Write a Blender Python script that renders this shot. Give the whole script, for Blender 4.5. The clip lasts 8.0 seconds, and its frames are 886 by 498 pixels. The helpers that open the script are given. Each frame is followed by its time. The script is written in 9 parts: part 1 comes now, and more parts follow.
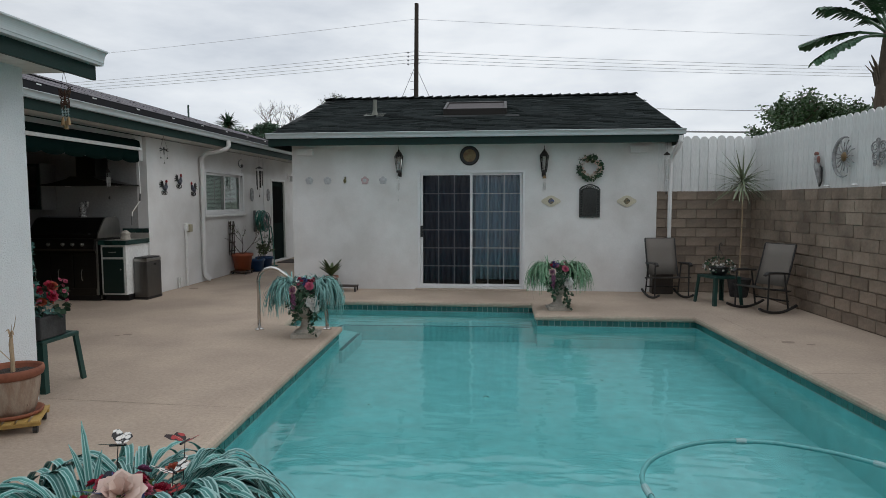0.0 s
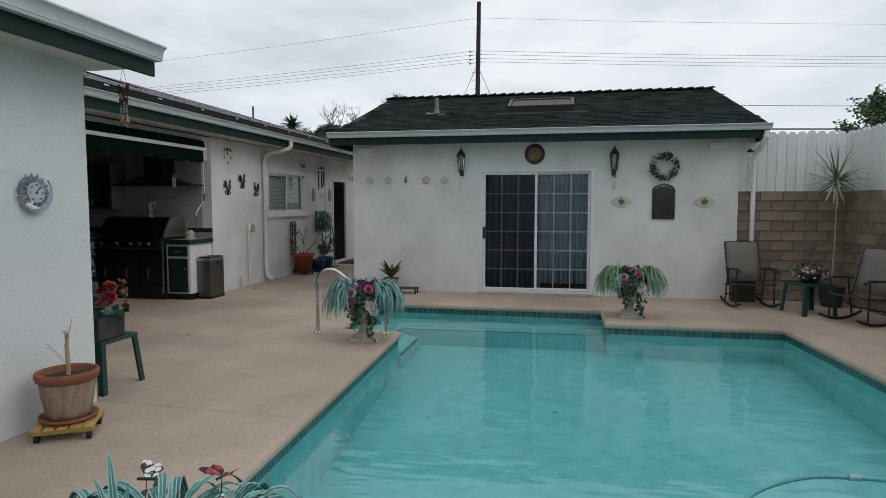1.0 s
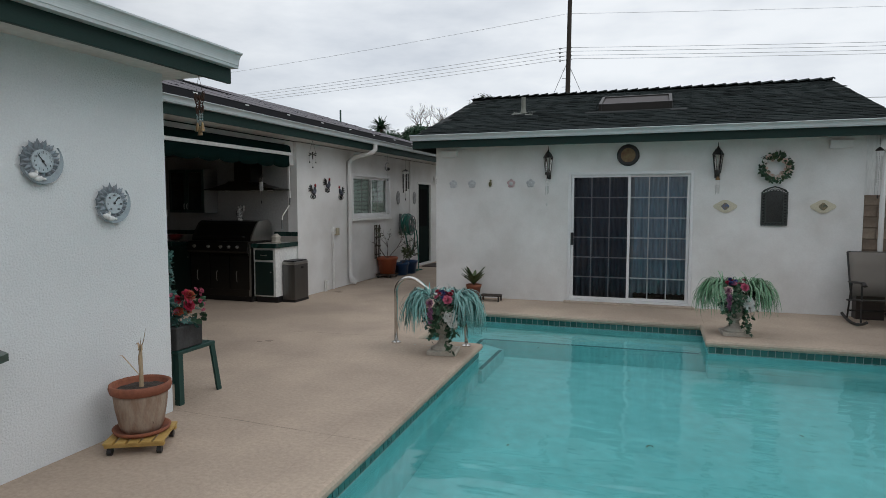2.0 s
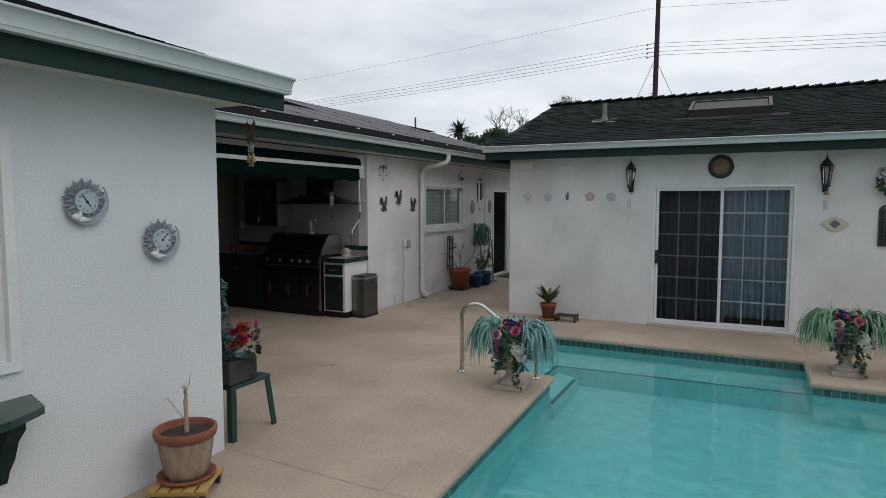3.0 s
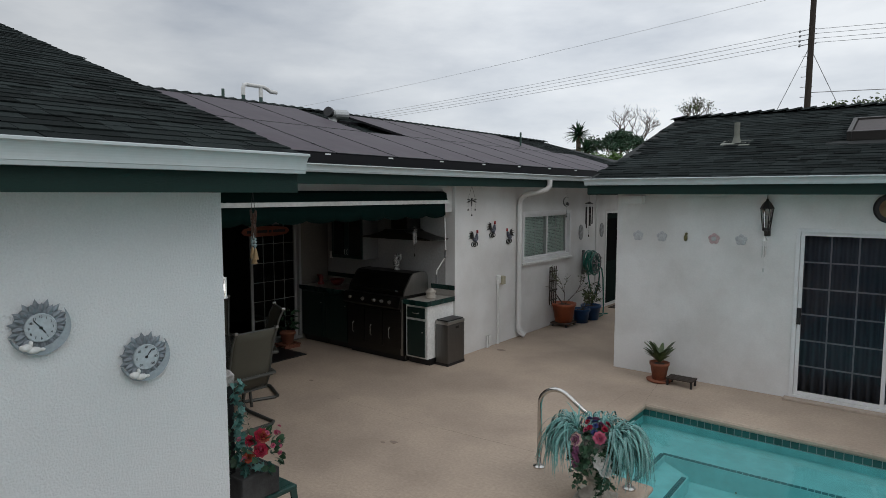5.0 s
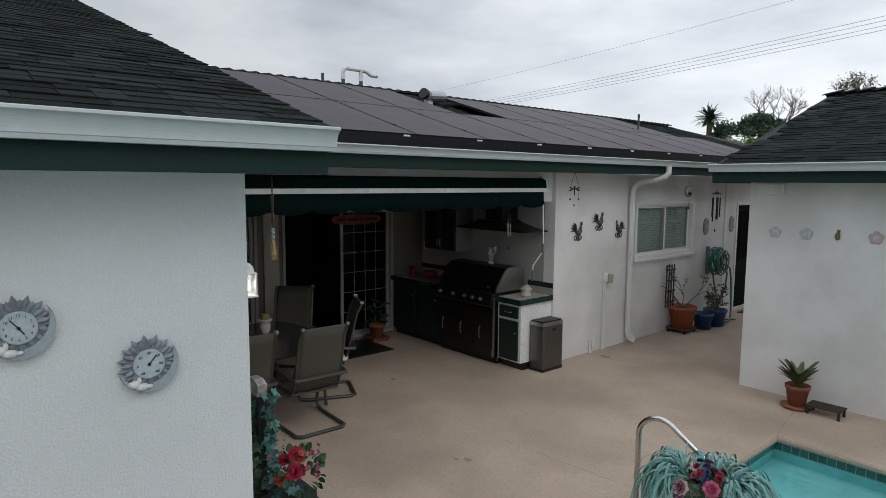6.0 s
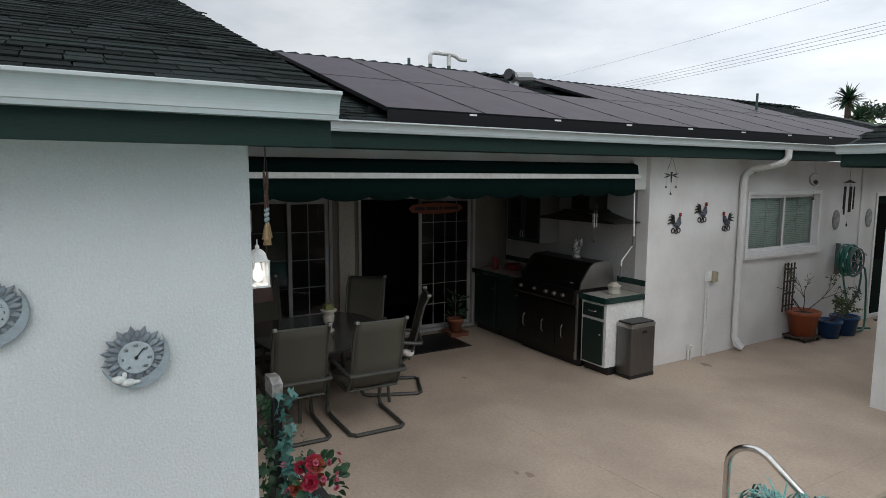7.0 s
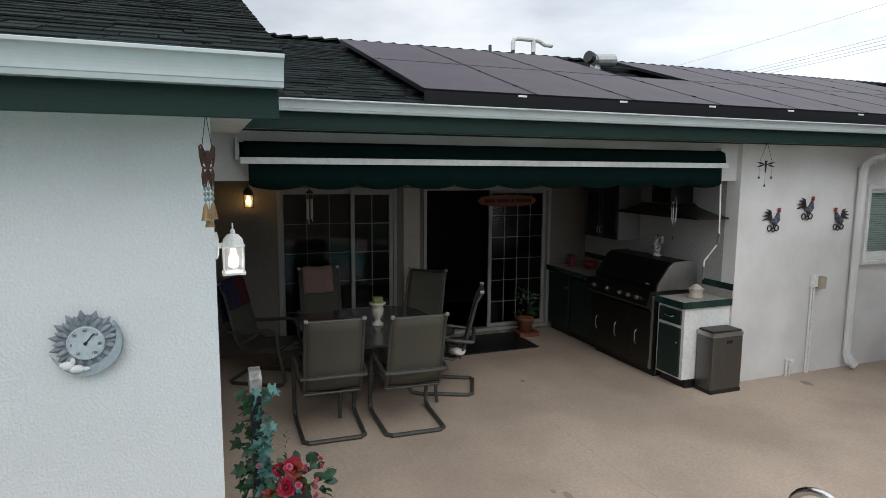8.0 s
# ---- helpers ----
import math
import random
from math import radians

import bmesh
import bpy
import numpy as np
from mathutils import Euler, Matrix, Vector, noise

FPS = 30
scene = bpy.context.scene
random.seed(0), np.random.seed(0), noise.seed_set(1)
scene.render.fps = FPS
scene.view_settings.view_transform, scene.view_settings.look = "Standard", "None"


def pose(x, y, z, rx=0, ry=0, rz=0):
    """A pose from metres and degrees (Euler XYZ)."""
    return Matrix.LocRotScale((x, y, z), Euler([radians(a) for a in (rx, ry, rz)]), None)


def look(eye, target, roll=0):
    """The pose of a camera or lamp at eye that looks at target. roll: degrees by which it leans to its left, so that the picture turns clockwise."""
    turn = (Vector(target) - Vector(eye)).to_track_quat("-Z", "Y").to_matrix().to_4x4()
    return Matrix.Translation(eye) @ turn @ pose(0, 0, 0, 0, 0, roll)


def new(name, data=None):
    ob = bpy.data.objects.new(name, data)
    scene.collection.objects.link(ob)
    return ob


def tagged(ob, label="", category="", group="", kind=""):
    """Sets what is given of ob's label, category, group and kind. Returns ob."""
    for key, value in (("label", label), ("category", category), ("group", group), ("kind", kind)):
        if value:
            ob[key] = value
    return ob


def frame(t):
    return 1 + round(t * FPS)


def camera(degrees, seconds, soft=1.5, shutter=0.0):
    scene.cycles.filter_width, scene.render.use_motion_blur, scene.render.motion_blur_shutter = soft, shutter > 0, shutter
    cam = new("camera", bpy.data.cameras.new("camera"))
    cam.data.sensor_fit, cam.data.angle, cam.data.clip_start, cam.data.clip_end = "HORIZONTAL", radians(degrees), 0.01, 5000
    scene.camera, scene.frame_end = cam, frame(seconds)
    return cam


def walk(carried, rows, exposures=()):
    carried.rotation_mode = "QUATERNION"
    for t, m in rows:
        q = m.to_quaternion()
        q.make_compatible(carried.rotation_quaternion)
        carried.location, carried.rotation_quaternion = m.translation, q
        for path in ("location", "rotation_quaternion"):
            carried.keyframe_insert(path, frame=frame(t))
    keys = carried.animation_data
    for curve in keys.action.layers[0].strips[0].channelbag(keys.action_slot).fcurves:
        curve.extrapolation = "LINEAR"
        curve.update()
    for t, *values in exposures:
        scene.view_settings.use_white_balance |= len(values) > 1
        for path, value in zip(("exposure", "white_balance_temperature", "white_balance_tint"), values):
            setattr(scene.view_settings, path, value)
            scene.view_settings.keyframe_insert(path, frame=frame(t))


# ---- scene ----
cam = camera(71.1, 8.0, soft=0.8)
PATH = [
    (0, (-0.245, 1.242, 1.554), (-0.433, 3.227, 1.401), -0.1),
    (0.5, (-0.307, 1.4, 1.551), (-0.579, 3.376, 1.398), -0.1),
    (1, (-0.34, 1.588, 1.545), (-0.717, 3.547, 1.395), -0.0),
    (1.5, (-0.346, 1.767, 1.563), (-0.851, 3.696, 1.413), -0.0),
    (1.7, (-0.367, 1.831, 1.587), (-0.925, 3.745, 1.436), -0.0),
    (2.8, (-0.367, 2.318, 1.777), (-1.229, 4.116, 1.625), -0.0),
    (3, (-0.391, 2.395, 1.867), (-1.279, 4.18, 1.711), -0.0),
    (3.5, (-0.428, 2.624, 2.115), (-1.355, 4.39, 1.96), 0.0),
    (4, (-0.408, 2.891, 2.356), (-1.357, 4.644, 2.196), 0.1),
    (4.5, (-0.418, 3.212, 2.49), (-1.472, 4.903, 2.319), 0.1),
    (4.7, (-0.434, 3.348, 2.515), (-1.557, 4.994, 2.341), 0.1),
    (5.8, (-0.696, 4.209, 2.487), (-2.151, 5.566, 2.282), 0.2),
    (6, (-0.754, 4.365, 2.482), (-2.252, 5.672, 2.267), 0.4),
    (6.5, (-0.846, 4.698, 2.449), (-2.451, 5.868, 2.216), 0.3),
    (7, (-0.923, 4.993, 2.407), (-2.623, 6.019, 2.166), 0.3),
    (7.5, (-0.991, 5.312, 2.374), (-2.773, 6.184, 2.125), 0.4),
    (8, (-0.999, 5.693, 2.331), (-2.853, 6.4, 2.076), 0.4),
]
EXPOSURE = [(0, -0.24), (1.5, -0.21), (3.0, -0.20), (4.5, -0.31), (6.0, -0.08), (7.0, 0.11), (8, 0.38)]
walk(cam, [(t, look(eye, target, roll)) for t, eye, target, roll in PATH], EXPOSURE)

# ---- world and light ----
world = bpy.data.worlds.new("overcast_sky")
scene.world = world
world.use_nodes = True
wt = world.node_tree
wt.nodes.clear()
w_out = wt.nodes.new("ShaderNodeOutputWorld")
w_bg = wt.nodes.new("ShaderNodeBackground")
w_sky = wt.nodes.new("ShaderNodeTexSky")
w_sky.sky_type = "NISHITA"
w_sky.sun_disc = False
w_sky.sun_elevation = radians(48)
w_sky.sun_rotation = radians(150)
w_co = wt.nodes.new("ShaderNodeTexCoord")
w_map = wt.nodes.new("ShaderNodeMapping")
w_map.inputs["Scale"].default_value = (1.0, 1.0, 3.2)
w_n1 = wt.nodes.new("ShaderNodeTexNoise")
w_n1.inputs["Scale"].default_value = 2.3
w_n1.inputs["Detail"].default_value = 7
w_n1.inputs["Roughness"].default_value = 0.55
w_ramp = wt.nodes.new("ShaderNodeValToRGB")
w_ramp.color_ramp.elements[0].position = 0.30
w_ramp.color_ramp.elements[0].color = (0.52, 0.57, 0.645, 1)
w_ramp.color_ramp.elements[1].position = 0.62
w_ramp.color_ramp.elements[1].color = (0.90, 0.935, 0.97, 1)
# an overcast sky is brighter overhead than at the horizon
w_sep = wt.nodes.new("ShaderNodeSeparateXYZ")
w_zen = wt.nodes.new("ShaderNodeMapRange")
w_zen.inputs["From Min"].default_value = 0.40
w_zen.inputs["From Max"].default_value = 1.0
w_zen.inputs["To Min"].default_value = 1.0
w_zen.inputs["To Max"].default_value = 1.35
# thicker cloud away from the sun, over the main house
w_west = wt.nodes.new("ShaderNodeMapRange")
w_west.inputs["From Min"].default_value = -0.95
w_west.inputs["From Max"].default_value = -0.50
w_west.inputs["To Min"].default_value = 0.66
w_west.inputs["To Max"].default_value = 1.0
w_both = wt.nodes.new("ShaderNodeMath")
w_both.operation = "MULTIPLY"
w_mul = wt.nodes.new("ShaderNodeVectorMath")
w_mul.operation = "SCALE"
w_sc = wt.nodes.new("ShaderNodeVectorMath")
w_sc.operation = "SCALE"
w_sc.inputs["Scale"].default_value = 0.10
w_mix = wt.nodes.new("ShaderNodeMix")
w_mix.data_type = "RGBA"
w_mix.inputs[0].default_value = 0.93
wt.links.new(w_co.outputs["Generated"], w_map.inputs["Vector"])
wt.links.new(w_map.outputs["Vector"], w_n1.inputs["Vector"])
wt.links.new(w_n1.outputs["Fac"], w_ramp.inputs["Fac"])
wt.links.new(w_co.outputs["Generated"], w_sep.inputs[0])
wt.links.new(w_sep.outputs["Z"], w_zen.inputs["Value"])
wt.links.new(w_ramp.outputs["Color"], w_mul.inputs[0])
wt.links.new(w_sep.outputs["X"], w_west.inputs["Value"])
wt.links.new(w_zen.outputs["Result"], w_both.inputs[0])
wt.links.new(w_west.outputs["Result"], w_both.inputs[1])
wt.links.new(w_both.outputs[0], w_mul.inputs["Scale"])
wt.links.new(w_sky.outputs["Color"], w_sc.inputs[0])
wt.links.new(w_sc.outputs["Vector"], w_mix.inputs[6])
wt.links.new(w_mul.outputs["Vector"], w_mix.inputs[7])
wt.links.new(w_mix.outputs[2], w_bg.inputs["Color"])
w_bg.inputs["Strength"].default_value = 1.17
wt.links.new(w_bg.outputs["Background"], w_out.inputs["Surface"])

sun_data = bpy.data.lights.new("sun", "SUN")
sun_data.energy = 0.55
sun_data.angle = radians(40)
sun_data.color = (1.0, 0.97, 0.93)
sun = new("sun", sun_data)
sun.matrix_world = look((14, 2, 12), (0, 4, 0))

# ---- materials ----
def mat_base(name, color, rough=0.6, metal=0.0, spec=0.5):
    m = bpy.data.materials.new(name)
    m.use_nodes = True
    b = m.node_tree.nodes["Principled BSDF"]
    b.inputs["Base Color"].default_value = (*color, 1)
    b.inputs["Roughness"].default_value = rough
    b.inputs["Metallic"].default_value = metal
    b.inputs["Specular IOR Level"].default_value = spec
    return m, m.node_tree.nodes, m.node_tree.links, b


def noise_node(N, L, vec, scale, detail=4, rough=0.55):
    n = N.new("ShaderNodeTexNoise")
    n.inputs["Scale"].default_value = scale
    n.inputs["Detail"].default_value = detail
    n.inputs["Roughness"].default_value = rough
    L.new(vec, n.inputs["Vector"])
    return n.outputs["Fac"]


def ramp_node(N, L, fac, stops):
    r = N.new("ShaderNodeValToRGB")
    while len(r.color_ramp.elements) < len(stops):
        r.color_ramp.elements.new(0.5)
    for e, (p, c) in zip(r.color_ramp.elements, stops):
        e.position, e.color = p, (*c, 1)
    L.new(fac, r.inputs["Fac"])
    return r.outputs["Color"]


def mixc(N, L, fac, a, b, blend="MIX"):
    x = N.new("ShaderNodeMix")
    x.data_type, x.blend_type = "RGBA", blend
    for sock, v in ((0, fac), (6, a), (7, b)):
        if isinstance(v, (int, float)):
            x.inputs[sock].default_value = v
        elif isinstance(v, tuple):
            x.inputs[sock].default_value = (*v, 1)
        else:
            L.new(v, x.inputs[sock])
    return x.outputs[2]


def worn(name, color, dark, rough=0.6, metal=0.0, s1=1.3, s2=30.0, amount=0.5, bump=0.0, bscale=60.0, bdist=0.01, vary=0.0, island=False, spec=0.5, stretch=(1, 1, 1), grain=0.8):
    """A surface with stains at a large scale, grain at a small one and fine relief."""
    m, N, L, b = mat_base(name, color, rough, metal, spec)
    co = N.new("ShaderNodeTexCoord")
    mp = N.new("ShaderNodeMapping")
    mp.inputs["Scale"].default_value = stretch
    L.new(co.outputs["Object"], mp.inputs["Vector"])
    v = mp.outputs["Vector"]
    big = noise_node(N, L, v, s1, 5)
    fine = noise_node(N, L, v, s2, 4)
    c = ramp_node(N, L, big, [(0.35, dark), (0.62, color)])
    c = mixc(N, L, amount, color, c)
    g = ramp_node(N, L, fine, [(0.3, (0.86, 0.86, 0.86)), (0.7, (1.1, 1.1, 1.1))])
    c = mixc(N, L, grain, c, g, "MULTIPLY")
    if vary:
        if island:
            rnd = N.new("ShaderNodeNewGeometry").outputs["Random Per Island"]
        else:
            rnd = N.new("ShaderNodeObjectInfo").outputs["Random"]
        k = ramp_node(N, L, rnd, [(0.0, (1 - vary,) * 3), (1.0, (1 + vary,) * 3)])
        c = mixc(N, L, 1.0, c, k, "MULTIPLY")
    L.new(c, b.inputs["Base Color"])
    rr = N.new("ShaderNodeMapRange")
    rr.inputs["To Min"].default_value = max(0.02, rough - 0.1)
    rr.inputs["To Max"].default_value = min(1, rough + 0.1)
    L.new(big, rr.inputs["Value"])
    L.new(rr.outputs["Result"], b.inputs["Roughness"])
    if bump:
        bp = N.new("ShaderNodeBump")
        bp.inputs["Strength"].default_value = bump
        bp.inputs["Distance"].default_value = bdist
        L.new(noise_node(N, L, v, bscale, 3, 0.6), bp.inputs["Height"])
        L.new(bp.outputs["Normal"], b.inputs["Normal"])
    return m


STUCCO = worn("white_stucco", (0.70, 0.725, 0.735), (0.62, 0.645, 0.655), 0.9, s1=0.7, s2=90, amount=0.8, bump=0.75, bscale=75, bdist=0.010, spec=0.2, grain=0.35)
STUCCO_FINE = worn("smooth_white_stucco", (0.73, 0.725, 0.715), (0.60, 0.585, 0.565), 0.9, s1=1.3, s2=60, amount=0.9, bump=0.22, bscale=60, bdist=0.008, spec=0.2, grain=0.25)
# Tan back wall, its colour lowered to carry the patio's shade
TAN_WALL = worn("shaded_tan_patio_wall", (0.20, 0.18, 0.155), (0.15, 0.135, 0.115), 0.9, s1=0.8, s2=30, bump=0.3, bscale=35, spec=0.2)
# White walls painted half-dark: the covered patio's shade is in the colour
KITCHEN_WALL = worn("shaded_white_patio_wall", (0.36, 0.355, 0.345), (0.28, 0.275, 0.27), 0.9, s1=0.8, s2=30, bump=0.3, bscale=35, spec=0.2)
GREEN_TRIM = worn("dark_green_paint", (0.0065, 0.026, 0.021), (0.0045, 0.018, 0.015), 0.6, spec=0.25, s1=2, s2=40, bump=0.15, bscale=25, stretch=(1, 1, 6))
GREEN_PAINT = worn("green_cabinet_paint", (0.006, 0.022, 0.018), (0.005, 0.016, 0.014), 0.4, s1=3, s2=50)
GUTTER_WHITE = worn("white_gutter_metal", (0.49, 0.535, 0.54), (0.39, 0.43, 0.435), 0.42, s1=1.6, s2=18, amount=0.25, grain=0.3)
WHITE_PAINT = worn("white_paint", (0.76, 0.76, 0.74), (0.62, 0.61, 0.58), 0.5, s1=2, s2=25)
SOFFIT = worn("soffit_paint", (0.62, 0.60, 0.57), (0.5, 0.48, 0.45), 0.8, s1=1, s2=14)
CONCRETE = worn("tan_concrete_deck", (0.47, 0.375, 0.295), (0.335, 0.265, 0.21), 0.85, s1=0.75, s2=34, amount=0.85, bump=0.7, bscale=38, bdist=0.008, spec=0.3)
COPING = worn("tan_concrete_coping", (0.46, 0.38, 0.31), (0.36, 0.29, 0.235), 0.85, s1=1.2, s2=20, amount=0.7, bump=0.3, bscale=45, bdist=0.005)
SOIL_FAR = worn("dry_ground", (0.20, 0.19, 0.13), (0.12, 0.13, 0.08), 0.95, s1=0.1, s2=3)
PLASTER = worn("pool_plaster", (0.50, 0.78, 0.78), (0.44, 0.72, 0.72), 0.85, s1=0.7, s2=6, amount=0.8)
POOL_TILE = worn("teal_pool_tile", (0.022, 0.115, 0.105), (0.017, 0.088, 0.08), 0.2, s1=6, s2=40, vary=0.28)
GROUT = worn("grey_grout", (0.30, 0.33, 0.32), (0.22, 0.25, 0.25), 0.9)
STEP_TILE = worn("dark_step_tile", (0.04, 0.16, 0.17), (0.03, 0.12, 0.13), 0.4, vary=0.2)
SHINGLE = worn("charcoal_shingle", (0.021, 0.0265, 0.026), (0.011, 0.0145, 0.0145), 0.96, s1=3, s2=120, vary=0.5, island=True, bump=0.8, bscale=160, bdist=0.004, spec=0.04)
SHINGLE_PIECE = worn("charcoal_shingle_tab", (0.021, 0.0265, 0.026), (0.011, 0.0145, 0.0145), 0.96, s1=3, s2=120, vary=0.5, bump=0.8, bscale=160, bdist=0.004, spec=0.04)
BLOCK = worn("brown_slump_block", (0.30, 0.238, 0.188), (0.155, 0.12, 0.092), 0.92, s1=2.2, s2=28, amount=0.9, vary=0.2, bump=0.6, bscale=26, bdist=0.012, spec=0.2)
BLOCK_REST = worn("brown_slump_block_far", (0.30, 0.238, 0.188), (0.155, 0.12, 0.092), 0.92, s1=2.2, s2=28, amount=0.9, vary=0.2, island=True, bump=0.6, bscale=26, bdist=0.012, spec=0.2)
MORTAR = worn("block_mortar", (0.20, 0.155, 0.12), (0.13, 0.10, 0.078), 0.95, s2=50)
FENCE_WHITE = worn("white_fence_paint", (0.70, 0.71, 0.70), (0.56, 0.56, 0.54), 0.7, s1=1.5, s2=20, vary=0.05, bump=0.25, bscale=30, stretch=(4, 4, 0.6))
ALU = worn("white_aluminium_frame", (0.72, 0.72, 0.72), (0.6, 0.6, 0.6), 0.35, s1=3, s2=40, grain=0.3)
BLACK = worn("black_plastic", (0.012, 0.012, 0.013), (0.009, 0.009, 0.01), 0.45)
IRON = worn("black_wrought_iron", (0.014, 0.013, 0.013), (0.022, 0.018, 0.015), 0.55, s1=8, s2=60, bump=0.2)
STEEL = worn("brushed_steel", (0.44, 0.43, 0.41), (0.33, 0.32, 0.31), 0.34, 1.0, s1=3, s2=60, stretch=(30, 30, 1))
# Darker copy of the brushed steel, lowered to carry the patio's shade
SHADED_STEEL = worn("shade_darkened_steel", (0.075, 0.072, 0.068), (0.05, 0.048, 0.045), 0.4, 1.0, s1=3, s2=60, stretch=(1, 1, 30))
CHROME = worn("polished_steel_rail", (0.62, 0.60, 0.57), (0.5, 0.48, 0.45), 0.16, 1.0, s1=5, s2=40)
# Darker copy of the white frame metal, with the patio's shade in its colour
SHADED_ALU = worn("shaded_white_aluminium", (0.34, 0.34, 0.33), (0.26, 0.26, 0.25), 0.45, s1=3, s2=40)
# Near-black paint that puts the darkness of unlit rooms into their walls
DARK_ROOM = worn("unlit_room_black", (0.035, 0.033, 0.03), (0.025, 0.024, 0.022), 0.9)


def glass_mat(name, tint, gloss=0.02, ior=1.5):
    """Thin clear pane: see-through, with a mirror gloss by Fresnel."""
    m = bpy.data.materials.new(name)
    m.use_nodes = True
    N, L = m.node_tree.nodes, m.node_tree.links
    N.clear()
    o = N.new("ShaderNodeOutputMaterial")
    tr = N.new("ShaderNodeBsdfTransparent")
    tr.inputs["Color"].default_value = (*tint, 1)
    gl = N.new("ShaderNodeBsdfGlossy")
    gl.inputs["Roughness"].default_value = gloss
    fr = N.new("ShaderNodeFresnel")
    fr.inputs["IOR"].default_value = ior
    mx = N.new("ShaderNodeMixShader")
    L.new(fr.outputs[0], mx.inputs[0])
    L.new(tr.outputs[0], mx.inputs[1])
    L.new(gl.outputs[0], mx.inputs[2])
    L.new(mx.outputs[0], o.inputs[0])
    return m, N, L, gl, fr, mx


GLASS = glass_mat("clear_window_glass", (0.86, 0.90, 0.90), 0.01, 1.55)[0]
FROSTED, _N, _L, _gl, _fr, _mx = glass_mat("frosted_lantern_glass", (0.9, 0.9, 0.88), 0.25, 1.45)
_tl = _N.new("ShaderNodeBsdfTranslucent")
_tl.inputs["Color"].default_value = (0.9, 0.9, 0.88, 1)
_m2 = _N.new("ShaderNodeMixShader")
_m2.inputs[0].default_value = 0.28
_L.new(_mx.inputs[1].links[0].from_socket, _m2.inputs[1])
_L.new(_tl.outputs[0], _m2.inputs[2])
_L.new(_m2.outputs[0], _mx.inputs[1])
GLASS_SCREEN = glass_mat("glass_behind_dark_screen", (0.38, 0.39, 0.42), 0.03, 1.35)[0]
WATER, _N, _L, _gl, _fr, _mx = glass_mat("pool_water", (0.585, 0.85, 0.85), 0.015, 1.38)
_co = _N.new("ShaderNodeTexCoord")
_mp = _N.new("ShaderNodeMapping")
_mp.inputs["Scale"].default_value = (1.0, 2.2, 1.0)
_L.new(_co.outputs["Object"], _mp.inputs["Vector"])
_bp = _N.new("ShaderNodeBump")
_bp.inputs["Strength"].default_value = 0.20
_bp.inputs["Distance"].default_value = 0.05
_L.new(noise_node(_N, _L, _mp.outputs["Vector"], 2.1, 2, 0.45), _bp.inputs["Height"])
_L.new(_bp.outputs["Normal"], _gl.inputs["Normal"])
_L.new(_bp.outputs["Normal"], _fr.inputs["Normal"])


# ---- mesh helpers ----
def part(name, bm, material, parent=None, label="", smooth=False):
    me = bpy.data.meshes.new(name)
    bmesh.ops.recalc_face_normals(bm, faces=bm.faces)
    if smooth:
        for f in bm.faces:
            f.smooth = True
    bm.to_mesh(me)
    bm.free()
    me.materials.append(material)
    ob = new(name, me)
    if parent:
        ob.parent = parent
    if label:
        ob["label"] = label
    return ob


def piece(name, me, parent, m):
    """One more object on a shared mesh."""
    ob = new(name, me)
    ob.parent = parent
    ob.matrix_basis = m
    return ob


def thing(name, loc, label, category, group="", rz=0.0, kind=""):
    e = new(name)
    e.empty_display_size = 0.1
    e.matrix_basis = pose(*loc, 0, 0, rz)
    return tagged(e, label, category, group, kind)


def B():
    return bmesh.new()


def box(bm, x0, y0, z0, x1, y1, z1, bev=0.0, m=None):
    """An axis-aligned box, with rounded edges where bev is given; m moves it."""
    t = bmesh.new()
    vs = [t.verts.new((x, y, z)) for x in (x0, x1) for y in (y0, y1) for z in (z0, z1)]
    for q in ((0, 1, 3, 2), (4, 6, 7, 5), (0, 4, 5, 1), (2, 3, 7, 6), (0, 2, 6, 4), (1, 5, 7, 3)):
        t.faces.new([vs[i] for i in q])
    if bev:
        bmesh.ops.bevel(t, geom=t.edges[:], offset=bev, segments=2, profile=0.6, affect="EDGES")
    join(bm, t, m)
    return bm


def join(bm, t, m=None):
    if m is not None:
        t.transform(m)
    me = bpy.data.meshes.new("join")
    t.to_mesh(me)
    t.free()
    bm.from_mesh(me)
    bpy.data.meshes.remove(me)
    return bm


def lathe(bm, profile, n=20, m=None, ribs=0, depth=0.0):
    """Turns (radius, height) pairs round z."""
    t = bmesh.new()
    rings = []
    for r, z in profile:
        ring = []
        for i in range(n):
            a = 2 * math.pi * i / n
            rr = r * (1 + (depth * math.cos(ribs * a) if ribs else 0))
            ring.append(t.verts.new((rr * math.cos(a), rr * math.sin(a), z)))
        rings.append(ring)
    for p, q in zip(rings, rings[1:]):
        for i in range(n):
            t.faces.new((p[i], p[(i + 1) % n], q[(i + 1) % n], q[i]))
    t.faces.new(rings[0][::-1])
    t.faces.new(rings[-1])
    return join(bm, t, m)


